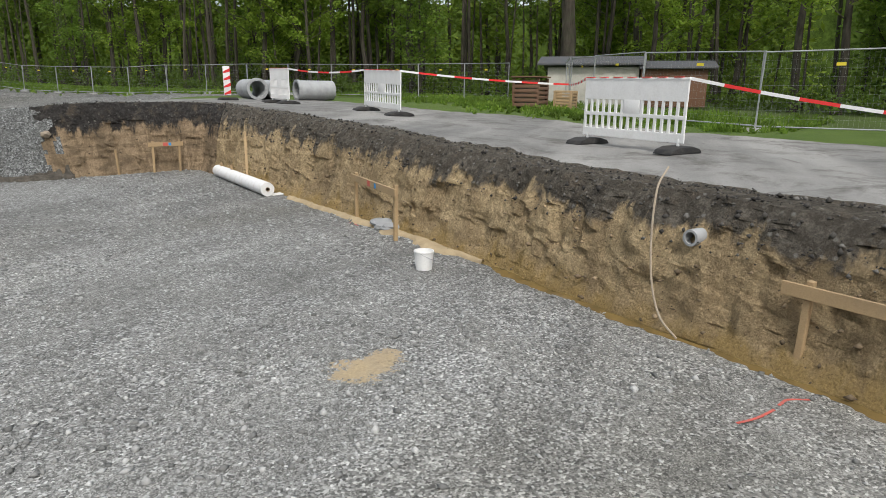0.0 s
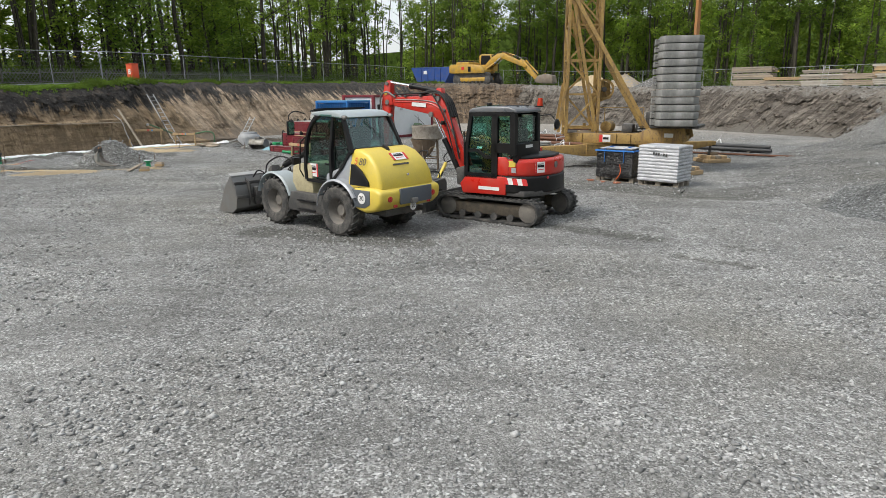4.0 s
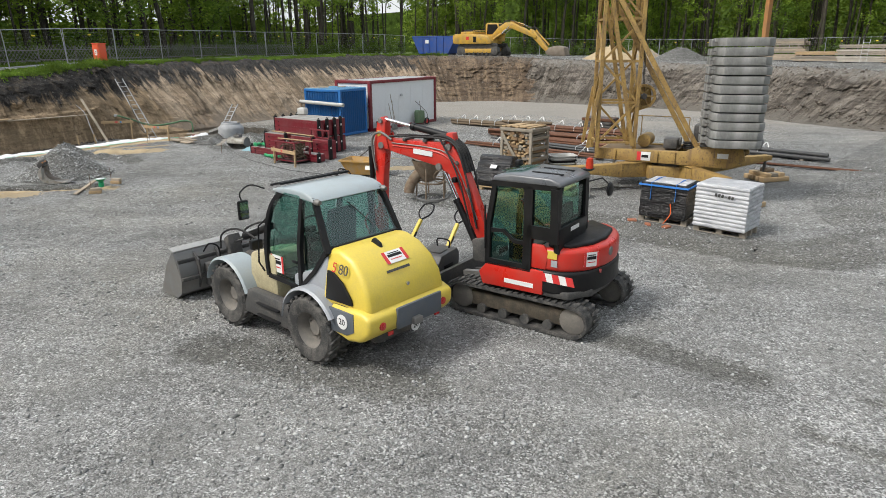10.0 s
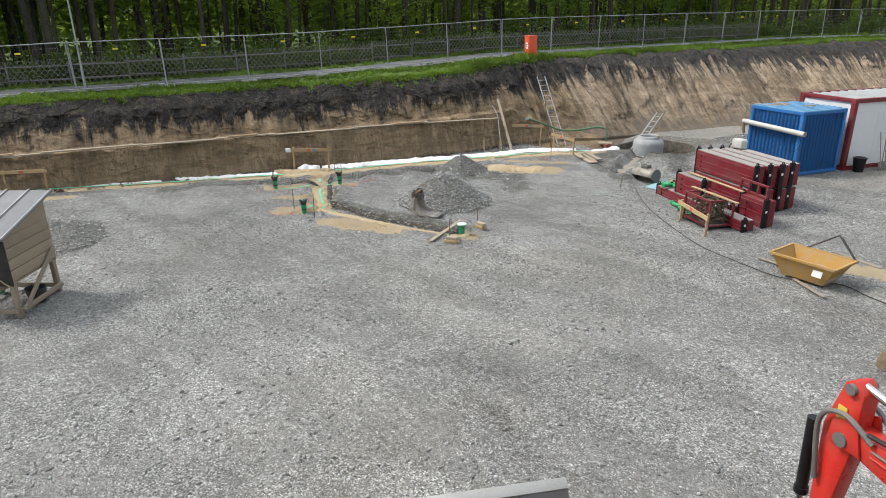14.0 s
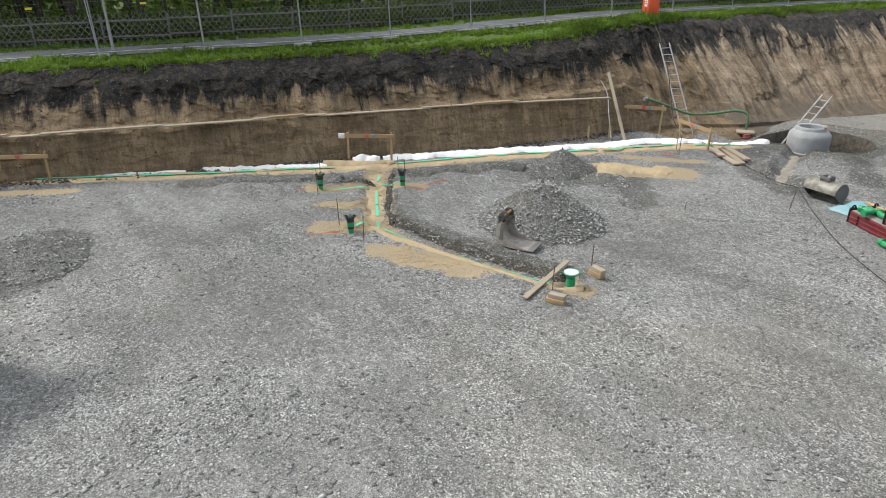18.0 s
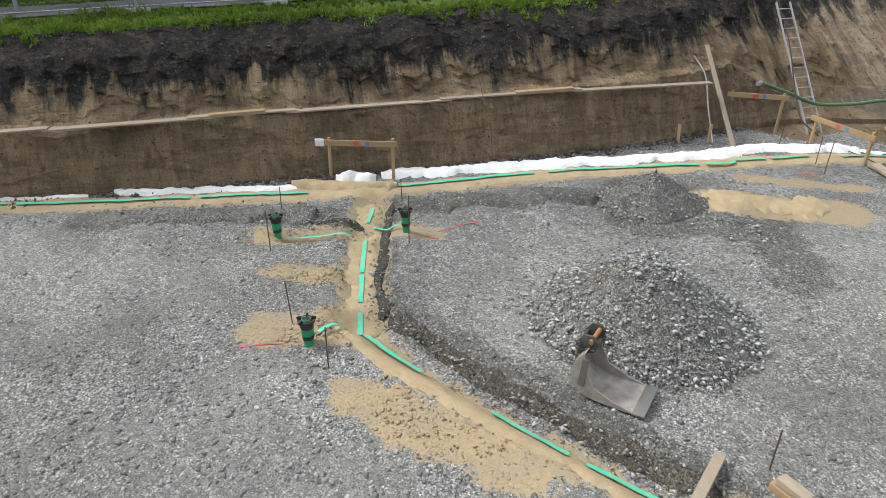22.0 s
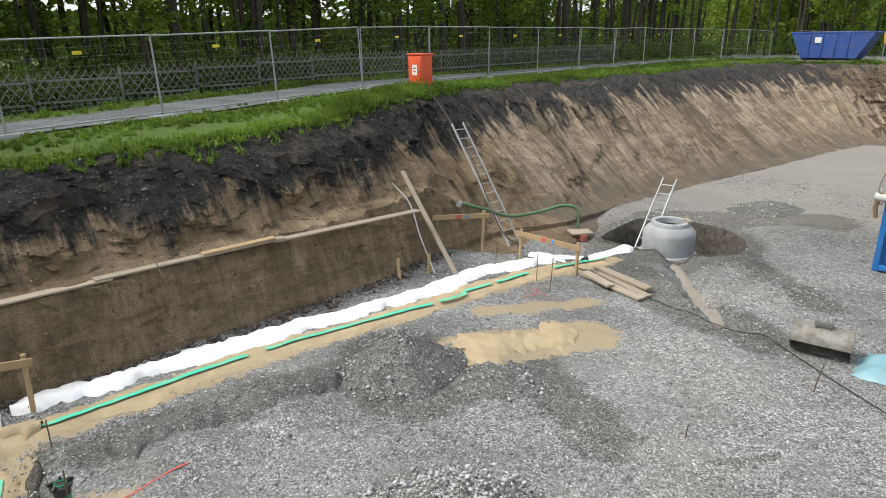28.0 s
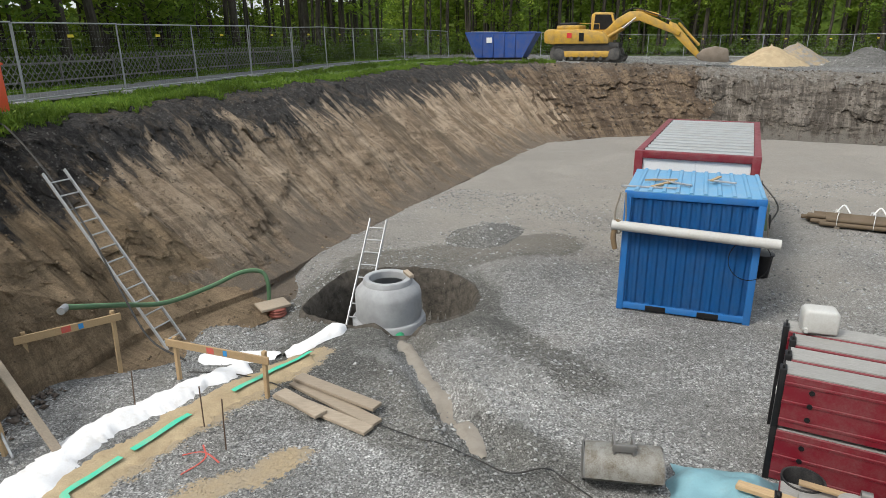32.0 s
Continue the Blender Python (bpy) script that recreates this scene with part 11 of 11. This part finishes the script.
for k, (x, y, s) in enumerate(((7.1, 2.38, 0.28), (7.35, 2.2, 0.2), (6.9, 2.2, 0.22), (7.25, 2.5, 0.16))):
    st = bmesh.new()
    bmesh.ops.create_icosphere(st, subdivisions=3, radius=s)
    for v in st.verts:
        v.co *= 1 + 0.35 * noise.noise(v.co.normalized() * 1.6 + Vector((k * 3, 0, 0)))
        v.co.z *= 0.4
    solo("flat_stone", st, CONC_PALE, "flat broken stone slab at the wall foot", "stone", "stones at the wall foot", m=pose(x, y, 0.07, 8, 0, 40 * k), smooth=25)
wst = bmesh.new()
bmesh.ops.create_icosphere(wst, subdivisions=3, radius=0.16)
for v in wst.verts:
    v.co *= 1 + 0.3 * noise.noise(v.co.normalized() * 1.8)
solo("white_stone", wst, PINE_GREY, "single pale stone lying on the gravel ramp", "stone", m=pose(10.35, 13.62, gz(10.35, 13.62) + 0.04) @ Matrix.Diagonal((0.75, 0.75, 0.6, 1)), smooth=25)
solo("clay_pipe_stub", ring_cyl(0.085, 0.06, 0.5, (0, 0, 0), "x", 20), CONC_PALE, "broken clay pipe stub in the earth wall", "pipe", m=pose(3.62, -2.5, 0.97, 0, 0, heading((3.4, -2.1), (3.9, -2.5))))
gp = thing("grey_pipe", None, "dark grey plastic pipe lying on the gravel bank", "pipe")
GREY_PVC = paint("grey_pvc", (0.13, 0.14, 0.16), 0.4, 0.25)
_d = Vector((9.85, 15.2, 1.52)) - Vector((9.22, 14.28, 0.42))
gpm = Matrix.Translation((9.22, 14.28, 0.42)) @ _d.to_track_quat("Z", "Y").to_matrix().to_4x4()
part("barrel", ring_cyl(0.115, 0.1, _d.length, (0, 0, _d.length / 2), n=24), GREY_PVC, gp, m=gpm)
part("socket", ring_cyl(0.13, 0.11, 0.12, (0, 0, _d.length - 0.06), n=24), GREY_PVC, gp, m=gpm)
lay([(7.3, 16.1), (8.2, 15.0), (9.1, 13.95), (9.9, 13.25), (10.4, 12.85)], 0.2, 0.12, "earth_fringe", PIT_EARTH.mat, "dug brown earth along the foot of the gravel bank", "soil", seed=36, rough=0.7, base=lambda x, y: max(gz(x, y), floor_z(x, y)))


def barrier(p, q, label):
    """Plastic road barrier with slots, on two rubber feet."""
    p, q = Vector((p[0], p[1], gz(p[0], p[1]))), Vector((q[0], q[1], gz(q[0], q[1])))
    L = (q - p).length
    B = thing("road_barrier", Matrix.Translation(p) @ Matrix.Rotation(math.atan2(q.y - p.y, q.x - p.x), 4, "Z") @ Matrix.Rotation(-math.asin((q.z - p.z) / L), 4, "Y"), label, "barrier", "white road barriers")
    z0, H = 0.16, 1.0
    n = 15
    panel3 = bmesh.new()
    for a, b in ((0.0, 0.15), (0.37, 0.43), (0.65, 1.0)):
        box(L, 0.035, (b - a) * H, (L / 2, 0, z0 + (a + b) / 2 * H), 0.006, 1, panel3)
    part("panel", panel3, WHITE_PLASTIC, B, "white slotted plastic panel")
    slat = mesh_of(box(0.045, 0.033, 0.52), WHITE_PLASTIC, "slat")
    for k in range(n + 1):
        part("slat", slat, None, B, m=Matrix.Translation((0.03 + (L - 0.06) * k / n, 0, z0 + 0.4)))
    part("number_plate_area", box(L * 0.16, 0.037, 0.24, (L / 2, 0, z0 + 0.54), 0.004), WHITE_PLASTIC, B)
    part("rim", box(L + 0.03, 0.05, 0.04, (L / 2, 0, z0 + 1.0), 0.012), WHITE_PLASTIC, B)
    for k in range(7):
        part("stripe", tube([(L * (k + 0.1) / 7, 0, z0 + 1.028), (L * (k + 0.6) / 7, 0, z0 + 1.028)], 0, flat=(0.07, 0.012)), TAPE_RED, B, "red length of tape")
    for x in (0.12, L - 0.1):
        part("foot_post", box(0.04, 0.04, 0.2, (x, 0, 0.12), 0.004), WHITE_PLASTIC, B)
        part("foot", prism([(-0.4, 0), (0.4, 0), (0.34, 0.07), (0.16, 0.115), (-0.16, 0.115), (-0.34, 0.07)], 0.36, "x", x, 0.02), RUBBER_BLACK, B, "black rubber foot")
    return p, q


p1, q1 = barrier((9.15, -0.75), (7.75, -2.45), "white slotted plastic road barrier beside the pit edge")
p2, q2 = barrier((14.8, 6.2), (13.1, 4.4), "white slotted plastic road barrier on the asphalt")
q3 = barrier((17.25, 10.9), (16.55, 9.75), "white plastic road barrier seen beside concrete pipes")[1]


def barrier_tape(a, b, sag=0.08):
    a, b = Vector(a), Vector(b)
    T = thing("barrier_tape", None, "red and white barrier tape strung between barriers", "tape", "barrier tapes")
    n = max(6, int((b - a).length / 0.5))
    pts = [a.lerp(b, k / n) - Vector((0, 0, 4 * sag * (k / n) * (1 - k / n))) for k in range(n + 1)]
    for k in range(n):
        part("length", tube([pts[k], pts[k + 1]], 0, flat=(0.006, 0.05)), TAPE_RED if k % 2 else WHITE_PLASTIC, T)


top = Vector((0, 0, 1.17))
barrier_tape(q3 + top, p2 + top, 0.1)
barrier_tape(q2 + top, (16.2, 0.35, 2.6), 0.05)
barrier_tape((16.2, 0.35, 2.6), p1 + top, 0.05)
barrier_tape(q1 + top, (6.6, -6.4, 1.95), 0.06)
pt = thing("tape_post", at_rim(6.6, -6.4), "steel pin that holds the barrier tape", "post")
part("pin", tube([(0, 0, -0.1), (0, 0, 0.75)], 0.012, 8), STEEL, pt)
wb2 = thing("warning_board", at_rim(17.0, 12.5, -35), "red and white striped warning board on a rubber foot", "warning board")
part("board", box(0.25, 0.03, 1.0, (0, 0, 0.68), 0.01), WHITE_PLASTIC, wb2)
for k in range(4):
    part("stripe", prism([(-0.12, 0.24 + 0.25 * k), (0.12, 0.36 + 0.25 * k), (0.12, 0.24 + 0.25 * k), (-0.12, 0.12 + 0.25 * k + 0.06)][::1], 0.006, "y", -0.018), TAPE_RED, wb2)
part("foot", prism([(-0.35, 0), (0.35, 0), (0.28, 0.1), (-0.28, 0.1)], 0.36, "y", 0, 0.02), RUBBER_BLACK, wb2)
for k, (x, y, L, r) in enumerate(((20.6, 13.9, 2.0, 0.4), (20.95, 13.1, 2.0, 0.4), (21.6, 11.5, 1.6, 0.4))):
    cp = thing("concrete_pipe", at_rim(x, y, 48 if k < 2 else -40), "large grey concrete pipe lying on the verge", "concrete pipe", "concrete pipes")
    part("barrel", ring_cyl(r, r - 0.08, L, (0, 0, r), "x", 36), CONC_PALE, cp)
    part("socket", ring_cyl(r + 0.03, r - 0.05, 0.14, (-L / 2 + 0.06, 0, r), "x", 36), CONC_PALE, cp)
for k, (x, y, s, mat, lab) in enumerate(((20.9, 2.25, 1.15, paint("brown_crate", (0.16, 0.085, 0.05), 0.85, 0.3), "brown slatted crate on legs by the fence"), (21.2, 1.0, 0.75, PINE, "stack of pale pine pallet blocks"))):
    cr2 = thing("timber_crate", at_rim(x, y, -10), lab, "crate")
    n = 6
    for j in range(n):
        z = 0.14 + s * 0.85 * j / n
        for yy in (-s / 2.4, s / 2.4):
            part("slat", box(s, 0.05, s * 0.1, (0, yy, z), 0.005), mat, cr2)
        for xx in (-s / 2.1, s / 2.1):
            part("slat", box(0.05, s * 0.8, s * 0.1, (xx, 0, z + s * 0.06), 0.005), mat, cr2)
    for xx in (-s / 2.2, s / 2.2):
        for yy in (-s / 2.5, s / 2.5):
            part("post", box(0.09, 0.09, s, (xx, yy, s / 2), 0.005), mat, cr2)
    part("load", box(s * 0.85, s * 0.7, s * 0.6, (0, 0, s * 0.42), 0.03), PINE_GREY if k else OLD_WOOD, cr2)
    if not k:
        part("lid", box(s * 1.15, s * 0.95, 0.05, (0, 0, s + 0.04), 0.008), mat, cr2)

# low shed with a dark felt roof
SH = thing("garden_shed_building", at_rim(33.0, -0.9, 92) @ Matrix.Diagonal((0.85, 0.85, 0.85, 1)), "low pale shed building with a dark felt roof", "building")
PLASTER = paint("pale_plaster", (0.52, 0.5, 0.45), 0.9, 0.3)
FELT = paint("dark_roof_felt", (0.07, 0.075, 0.085), 0.85, 0.3)
BROWN_WOOD = wood("brown_gable_boards", (0.2, 0.1, 0.055), (0.12, 0.06, 0.035))
part("wall", box(5.2, 3.0, 2.2, (2.1, 1.6, 1.1), 0.02), PLASTER, SH)
part("wall", box(3.6, 2.6, 2.1, (-2.4, 1.9, 1.05), 0.02), BROWN_WOOD, SH, "brown boarded annex")
part("roof", prism([(-0.7, 2.2), (1.6, 2.75), (3.5, 2.3), (3.5, 2.42), (1.6, 2.9), (-0.7, 2.34)], 6.2, "x", 2.2, 0.02), FELT, SH, "dark felt roof")
part("roof", prism([(-0.2, 2.05), (1.6, 2.5), (3.5, 2.1), (3.5, 2.2), (1.6, 2.62), (-0.2, 2.16)], 4.2, "x", -2.6, 0.02), FELT, SH)
for x, w, h, z in ((3.4, 0.9, 1.0, 1.3), (1.6, 0.95, 1.95, 0.98), (0.2, 0.8, 0.9, 1.35)):
    W2 = part("window" if h < 1.5 else "door", box(w, 0.06, h, (x, 0.08, z), 0.01), BLACK_CAP, SH)
    for dx in (-w / 2, w / 2):
        part("frame", box(0.06, 0.09, h + 0.06, (x + dx, 0.07, z), 0.005), BROWN_WOOD, W2)
    part("frame", box(w, 0.09, 0.06, (x, 0.07, z + h / 2), 0.005), BROWN_WOOD, W2)
for k in range(9):
    part("board", box(0.36, 0.03, 1.0, (-4.0 + 0.4 * k, 0.58, 1.6), 0.005), BROWN_WOOD, SH)
for x in (4.4, 2.6, -0.6):
    part("corner_post", box(0.14, 0.14, 2.2, (x, 0.02, 1.1), 0.01), OLD_WOOD, SH)

# old oak behind the shed
oak = thing("tree", at_rim(39.5, 3.1), "old thick-trunked tree standing behind the shed", "tree")
ob3 = bmesh.new()
trunk = curve_pts([(0, 0, -0.3), (0.05, 0, 3), (-0.1, 0.1, 6), (0.15, 0, 10), (0.1, 0.2, 15)], 24)
rows = []
for k, p in enumerate(trunk):
    r = 0.55 * (1 - 0.6 * k / 24) * (1.35 if k == 0 else 1)
    rows.append([ob3.verts.new(p + Vector((r * math.cos(a), r * math.sin(a), 0)) * (1 + 0.08 * math.sin(a * 5 + k))) for a in [j * math.tau / 14 for j in range(14)]])
for a, b in zip(rows, rows[1:]):
    for j in range(14):
        ob3.faces.new((a[j], a[(j + 1) % 14], b[(j + 1) % 14], b[j]))
for k, (z, ang, ln) in enumerate(((6, 0.4, 4), (7.5, 2.6, 4.5), (9, 4.4, 4), (10, 1.2, 3.5), (12, 3.4, 3))):
    tube(curve_pts([(0, 0, z), (math.cos(ang) * ln * 0.5, math.sin(ang) * ln * 0.5, z + 1), (math.cos(ang) * ln, math.sin(ang) * ln, z + 2.4)], 8), 0.14, 7, ob3)
part("trunk", ob3, BARK, oak)
part("crown", TREES[0][1], None, oak, m=Matrix.Translation((0, 0, 2)) @ Matrix.Diagonal((1.4, 1.4, 1, 1)))

# ---- north rim: excavator, skip, piles, timber ----
EX_YELLOW = paint("faded_excavator_yellow", (0.54, 0.32, 0.04), 0.45, 0.6)
EXC = thing("crawler_excavator", pose(-3.5, 70.5, gz(-3.5, 70.5) - 0.03, 0, 0, -25), "large yellow crawler excavator with its bucket set down", "excavator")
for y in (-1.1, 1.1):
    n = 40
    loop = []
    for k in range(n):
        a = math.tau * k / n
        c, s = math.cos(a), math.sin(a)
        loop.append((1.65 * (1 if c > 0 else -1) * min(1, abs(c) * 1.8) + 0.35 * c, y, 0.47 + 0.45 * s))
    TR = part("track", tube(loop, 0, closed=True, flat=(0.6, 0.07)), DARK_STEEL, EXC)
    part("track_frame", prism([(-1.7, 0.3), (1.7, 0.3), (1.85, 0.48), (1.6, 0.68), (-1.6, 0.68), (-1.85, 0.48)], 0.44, "y", y, 0.03), EX_YELLOW, EXC, "dusty track frame")
    for k in range(7):
        part("roller", cyl(0.12, 0.5, (-1.35 + 0.45 * k, y, 0.24), "y", n=14), DARK_STEEL, TR)
    for x in (-1.7, 1.7):
        part("sprocket", cyl(0.36, 0.46, (x, y, 0.47), "y", n=20, bev=0.02), DARK_STEEL, TR)
    for k in range(24):
        x = -1.75 + 3.5 * k / 23
        part("grouser", box(0.05, 0.6, 0.04, (x, y, 0.95)), DARK_STEEL, TR)
part("turntable", cyl(0.75, 0.3, (0, 0, 0.98), n=32), DARK_STEEL, EXC)
part("house", prism([(-2.1, 1.1), (1.3, 1.1), (1.3, 1.35), (1.0, 1.75), (-0.1, 1.95), (-2.1, 1.95)], 2.6, "y", 0, 0.06), EX_YELLOW, EXC)
part("counterweight", prism([(-2.65, 1.15), (-2.0, 1.05), (-2.0, 2.0), (-2.5, 1.98), (-2.7, 1.8)], 2.66, "y", 0, 0.09), EX_YELLOW, EXC)
part("engine_cover", box(1.5, 2.2, 0.28, (-1.2, 0, 2.06), 0.06), EX_YELLOW, EXC)
part("exhaust_hood", box(1.1, 1.5, 0.22, (-1.3, 0, 2.26), 0.08), BLACK, EXC, "dark engine hood")
part("side_grille", box(0.3, 0.02, 0.5, (-0.35, -1.31, 1.5)), BLACK, EXC, "dark side grille")
part("label_plate", box(0.3, 0.015, 0.3, (-1.1, -1.31, 1.6)), LABEL_RED, EXC, "red and white plate")
CABX = part("cab", prism([(0.0, 1.3), (1.55, 1.3), (1.6, 1.9), (1.25, 2.95), (0.15, 2.98), (-0.05, 2.8)], 1.0, "y", 0.8, 0.05), EX_YELLOW, EXC)
part("side_window", prism([(0.12, 1.95), (1.42, 1.95), (1.15, 2.82), (0.2, 2.85)], 0.02, "y", 0.29), BLACK, CABX, "dark cab window")
part("side_window", prism([(0.12, 1.95), (1.42, 1.95), (1.15, 2.82), (0.2, 2.85)], 0.02, "y", 1.31), BLACK, CABX)
part("windscreen", prism([(1.63, 1.92), (1.3, 2.85), (1.27, 2.85), (1.6, 1.92)], 0.86, "y", 0.8), BLACK, CABX)
part("boom", prism([(0.5, 1.45), (0.9, 1.35), (2.2, 2.3), (2.9, 2.42), (5.3, 1.5), (5.4, 1.75), (4.6, 2.2), (3.0, 2.95), (2.3, 2.95), (1.6, 2.55)], 0.55, "y", -0.1, 0.04), EX_YELLOW, EXC)
part("stick", prism([(4.7, 2.35), (5.1, 2.2), (6.4, 0.75), (6.75, 0.25), (6.5, 0.15), (5.1, 1.45), (4.6, 2.0)], 0.36, "y", -0.1, 0.03), EX_YELLOW, EXC)
BKT = part("bucket", prism([(6.35, 0.35), (6.75, 0.75), (7.4, 0.9), (8.1, 0.75), (8.25, 0.1), (8.15, 0.0), (7.2, 0.02), (6.6, 0.1)], 1.3, "y", -0.1, 0.05), paint("worn_bucket_steel", (0.24, 0.2, 0.16), 0.6, 0.5, 0.3), EXC, "worn earth-stained bucket")
for k in range(5):
    part("tooth", prism([(8.1, 0.05), (8.42, 0.02), (8.1, 0.16)], 0.1, "y", -0.65 + 0.275 * k), DARK_STEEL, BKT)
for y in (-0.5, 0.3):
    part("boom_cylinder", tube([(1.1, y, 1.45), (2.0, y, 2.0)], 0.1, 12), EX_YELLOW, EXC)
    part("piston_rod", tube([(2.0, y, 2.0), (2.75, y, 2.6)], 0.05, 10), CHROME, EXC)
part("stick_cylinder", tube([(2.7, -0.1, 3.05), (4.0, -0.1, 2.72)], 0.1, 12), EX_YELLOW, EXC)
part("piston_rod", tube([(4.0, -0.1, 2.72), (4.75, -0.1, 2.42)], 0.05, 10), CHROME, EXC)
part("bucket_cylinder", tube([(5.2, -0.1, 2.25), (6.5, -0.1, 0.95)], 0.08, 12), EX_YELLOW, EXC)
for y in (-0.25, 0.05):
    part("hose", tube(curve_pts([(1.9, y, 2.85), (2.6, y, 3.15), (3.6, y, 2.85), (4.7, y, 2.5), (5.2, y, 2.45), (5.7, y, 1.9)], 24), 0.03, 6), RUBBER_BLACK, EXC)
part("handrail", tube([(-0.5, -1.25, 1.95), (-0.5, -1.25, 2.3), (0.7, -1.25, 2.25), (0.7, -1.25, 1.8)], 0.02, 6), EX_YELLOW, EXC)

SK_BLUE = paint("scuffed_skip_blue", (0.015, 0.07, 0.3), 0.5, 0.35)
SKP = thing("skip_container", pose(-8.3, 75.4, gz(-8.3, 75.4) - 0.02, 0, 0, -22) @ Matrix.Diagonal((1.1, 1.1, 1.15, 1)), "blue steel waste skip with sloped ends", "skip")
bm = prism([(-2.2, 1.55), (-1.5, 0.15), (1.5, 0.15), (2.3, 1.55), (2.2, 1.55), (1.45, 0.22), (-1.45, 0.22), (-2.1, 1.55)], 1.85, "y", 0)
part("body", bm, SK_BLUE, SKP)
for y in (-0.95, 0.95):
    part("side", prism([(-2.2, 1.55), (-1.5, 0.15), (1.5, 0.15), (2.3, 1.55)], 0.05, "y", y), SK_BLUE, SKP)
    for x in (-1.1, -0.4, 0.3, 1.0):
        part("rib", box(0.1, 0.08, 1.3, (x, y * 1.04, 0.85), 0.01), SK_BLUE, SKP)
    part("rim", box(4.5, 0.09, 0.1, (0.05, y, 1.56), 0.015), SK_BLUE, SKP)
    part("skid", box(3.0, 0.15, 0.15, (0, y * 0.7, 0.075), 0.01), DARK_STEEL, SKP)
part("label_plate", box(0.4, 0.01, 0.3, (-0.6, -1.02, 1.15)), WHITE_PLASTIC, SKP, "white plate")
part("load", box(3.6, 1.7, 0.5, (0, 0, 1.0), 0.15), CLODS_BROWN, SKP, "dark load of earth")

heap("sand_pile", 8.0, 69.6, 2.6, 1.35, SAND, "pile of yellow sand on the north rim", 61, 0.8, 0.3, 0, base=lambda x, y: gz(x, y), category="sand pile")
heap("gravel_pile", 14.2, 69.0, 2.8, 1.3, GRAVEL_DARK, "pile of grey gravel on the north rim", 62, 0.8, 0.1, 700, 0.05, base=lambda x, y: gz(x, y))
heap("gravel_pile", 11.5, 72.5, 2.4, 1.5, GRAVEL, "pile of pale grey gravel on the north rim", 63, 0.9, 0.1, 400, 0.05, base=lambda x, y: gz(x, y))


def timber_stack(x, y, rz, L, W, layers, label, mats, seed, th=0.12, bearer=True):
    T = thing("timber_stack", pose(x, y, gz(x, y), 0, 0, rz), label, "timber", "stacks of timber")
    rng = random.Random(seed)
    z = 0.0
    for i in range(layers):
        if bearer and i % 3 == 0:
            for bx in (-L * 0.35, L * 0.35):
                part("bearer", box(0.1, W, 0.08, (bx, 0, z + 0.04)), OLD_WOOD, T)
            z += 0.08
        n = 4
        for j in range(n):
            l = L * rng.uniform(0.9, 1.02)
            part("plank", box(l, W / n - 0.02, th - 0.015, (rng.uniform(-0.15, 0.15), -W / 2 + W / n * (j + 0.5), z + th / 2), 0.006, 1), mats[rng.randrange(len(mats))], T)
        z += th
    return T


PALE = wood("bleached_boards", (0.5, 0.46, 0.4), (0.36, 0.33, 0.28))
timber_stack(21.9, 66.0, -40, 3.6, 1.2, 9, "tall stack of grey weathered beams on the rim", [PINE_GREY, OLD_WOOD], 1, 0.17)
timber_stack(24.0, 63.2, -40, 4.6, 1.2, 5, "low stack of long brown planks on the rim", [PINE_GREY, OLD_WOOD, PINE], 2, 0.13)
timber_stack(25.6, 60.3, -45, 3.6, 1.3, 8, "stack of grey planks with a small ladder against it", [OLD_WOOD, PALE], 3, 0.14)
timber_stack(27.2, 58.0, -40, 2.4, 1.2, 6, "short stack of pale timber on the rim", [PALE, PINE_GREY], 4, 0.14)
timber_stack(28.6, 55.6, -40, 3.2, 1.2, 9, "high stack of pale formwork panels on the rim", [PALE, PINE], 5, 0.15)
ladder((25.0, 59.4, gz(25, 59.4)), (25.3, 59.9, gz(25, 59.4) + 1.7), "short wooden ladder against the timber stack")
RBIN = thing("red_bin", pose(29.6, 52.6, gz(29.6, 52.6), 0, 0, -40), "red steel tipping bin on the rim", "bin")
part("body", prism([(-0.9, 0.25), (0.8, 0.25), (1.0, 1.3), (-0.9, 1.3)], 1.3, "y", 0, 0.03), paint("red_bin_paint", (0.36, 0.03, 0.022), 0.5, 0.3), RBIN)
part("base_frame", box(1.8, 1.2, 0.12, (0, 0, 0.12), 0.02), DARK_STEEL, RBIN)
part("rim", box(1.95, 1.36, 0.07, (0.05, 0, 1.3), 0.015), LABEL_RED, RBIN)
PMP = thing("pump_unit", pose(31.0, 50.2, gz(31.0, 50.2), 0, 0, -40) @ Matrix.Diagonal((0.85, 0.85, 0.72, 1)), "blue and grey pump drum on a white frame", "pump")
part("drum", cyl(0.5, 1.1, (0, 0, 0.85), "y", n=28, bev=0.03), paint("pump_blue_grey", (0.16, 0.19, 0.22), 0.5, 0.4), PMP)
part("cap", cyl(0.14, 0.25, (0, 0, 1.42), n=16, bev=0.02), paint("pump_blue", (0.03, 0.15, 0.5), 0.5, 0.2), PMP)
part("frame", box(1.9, 0.9, 0.3, (-0.7, 0, 0.2), 0.02), WHITE_PLASTIC, PMP)
part("frame", box(0.9, 0.8, 0.35, (-1.1, 0, 0.5), 0.02), WHITE_PLASTIC, PMP)
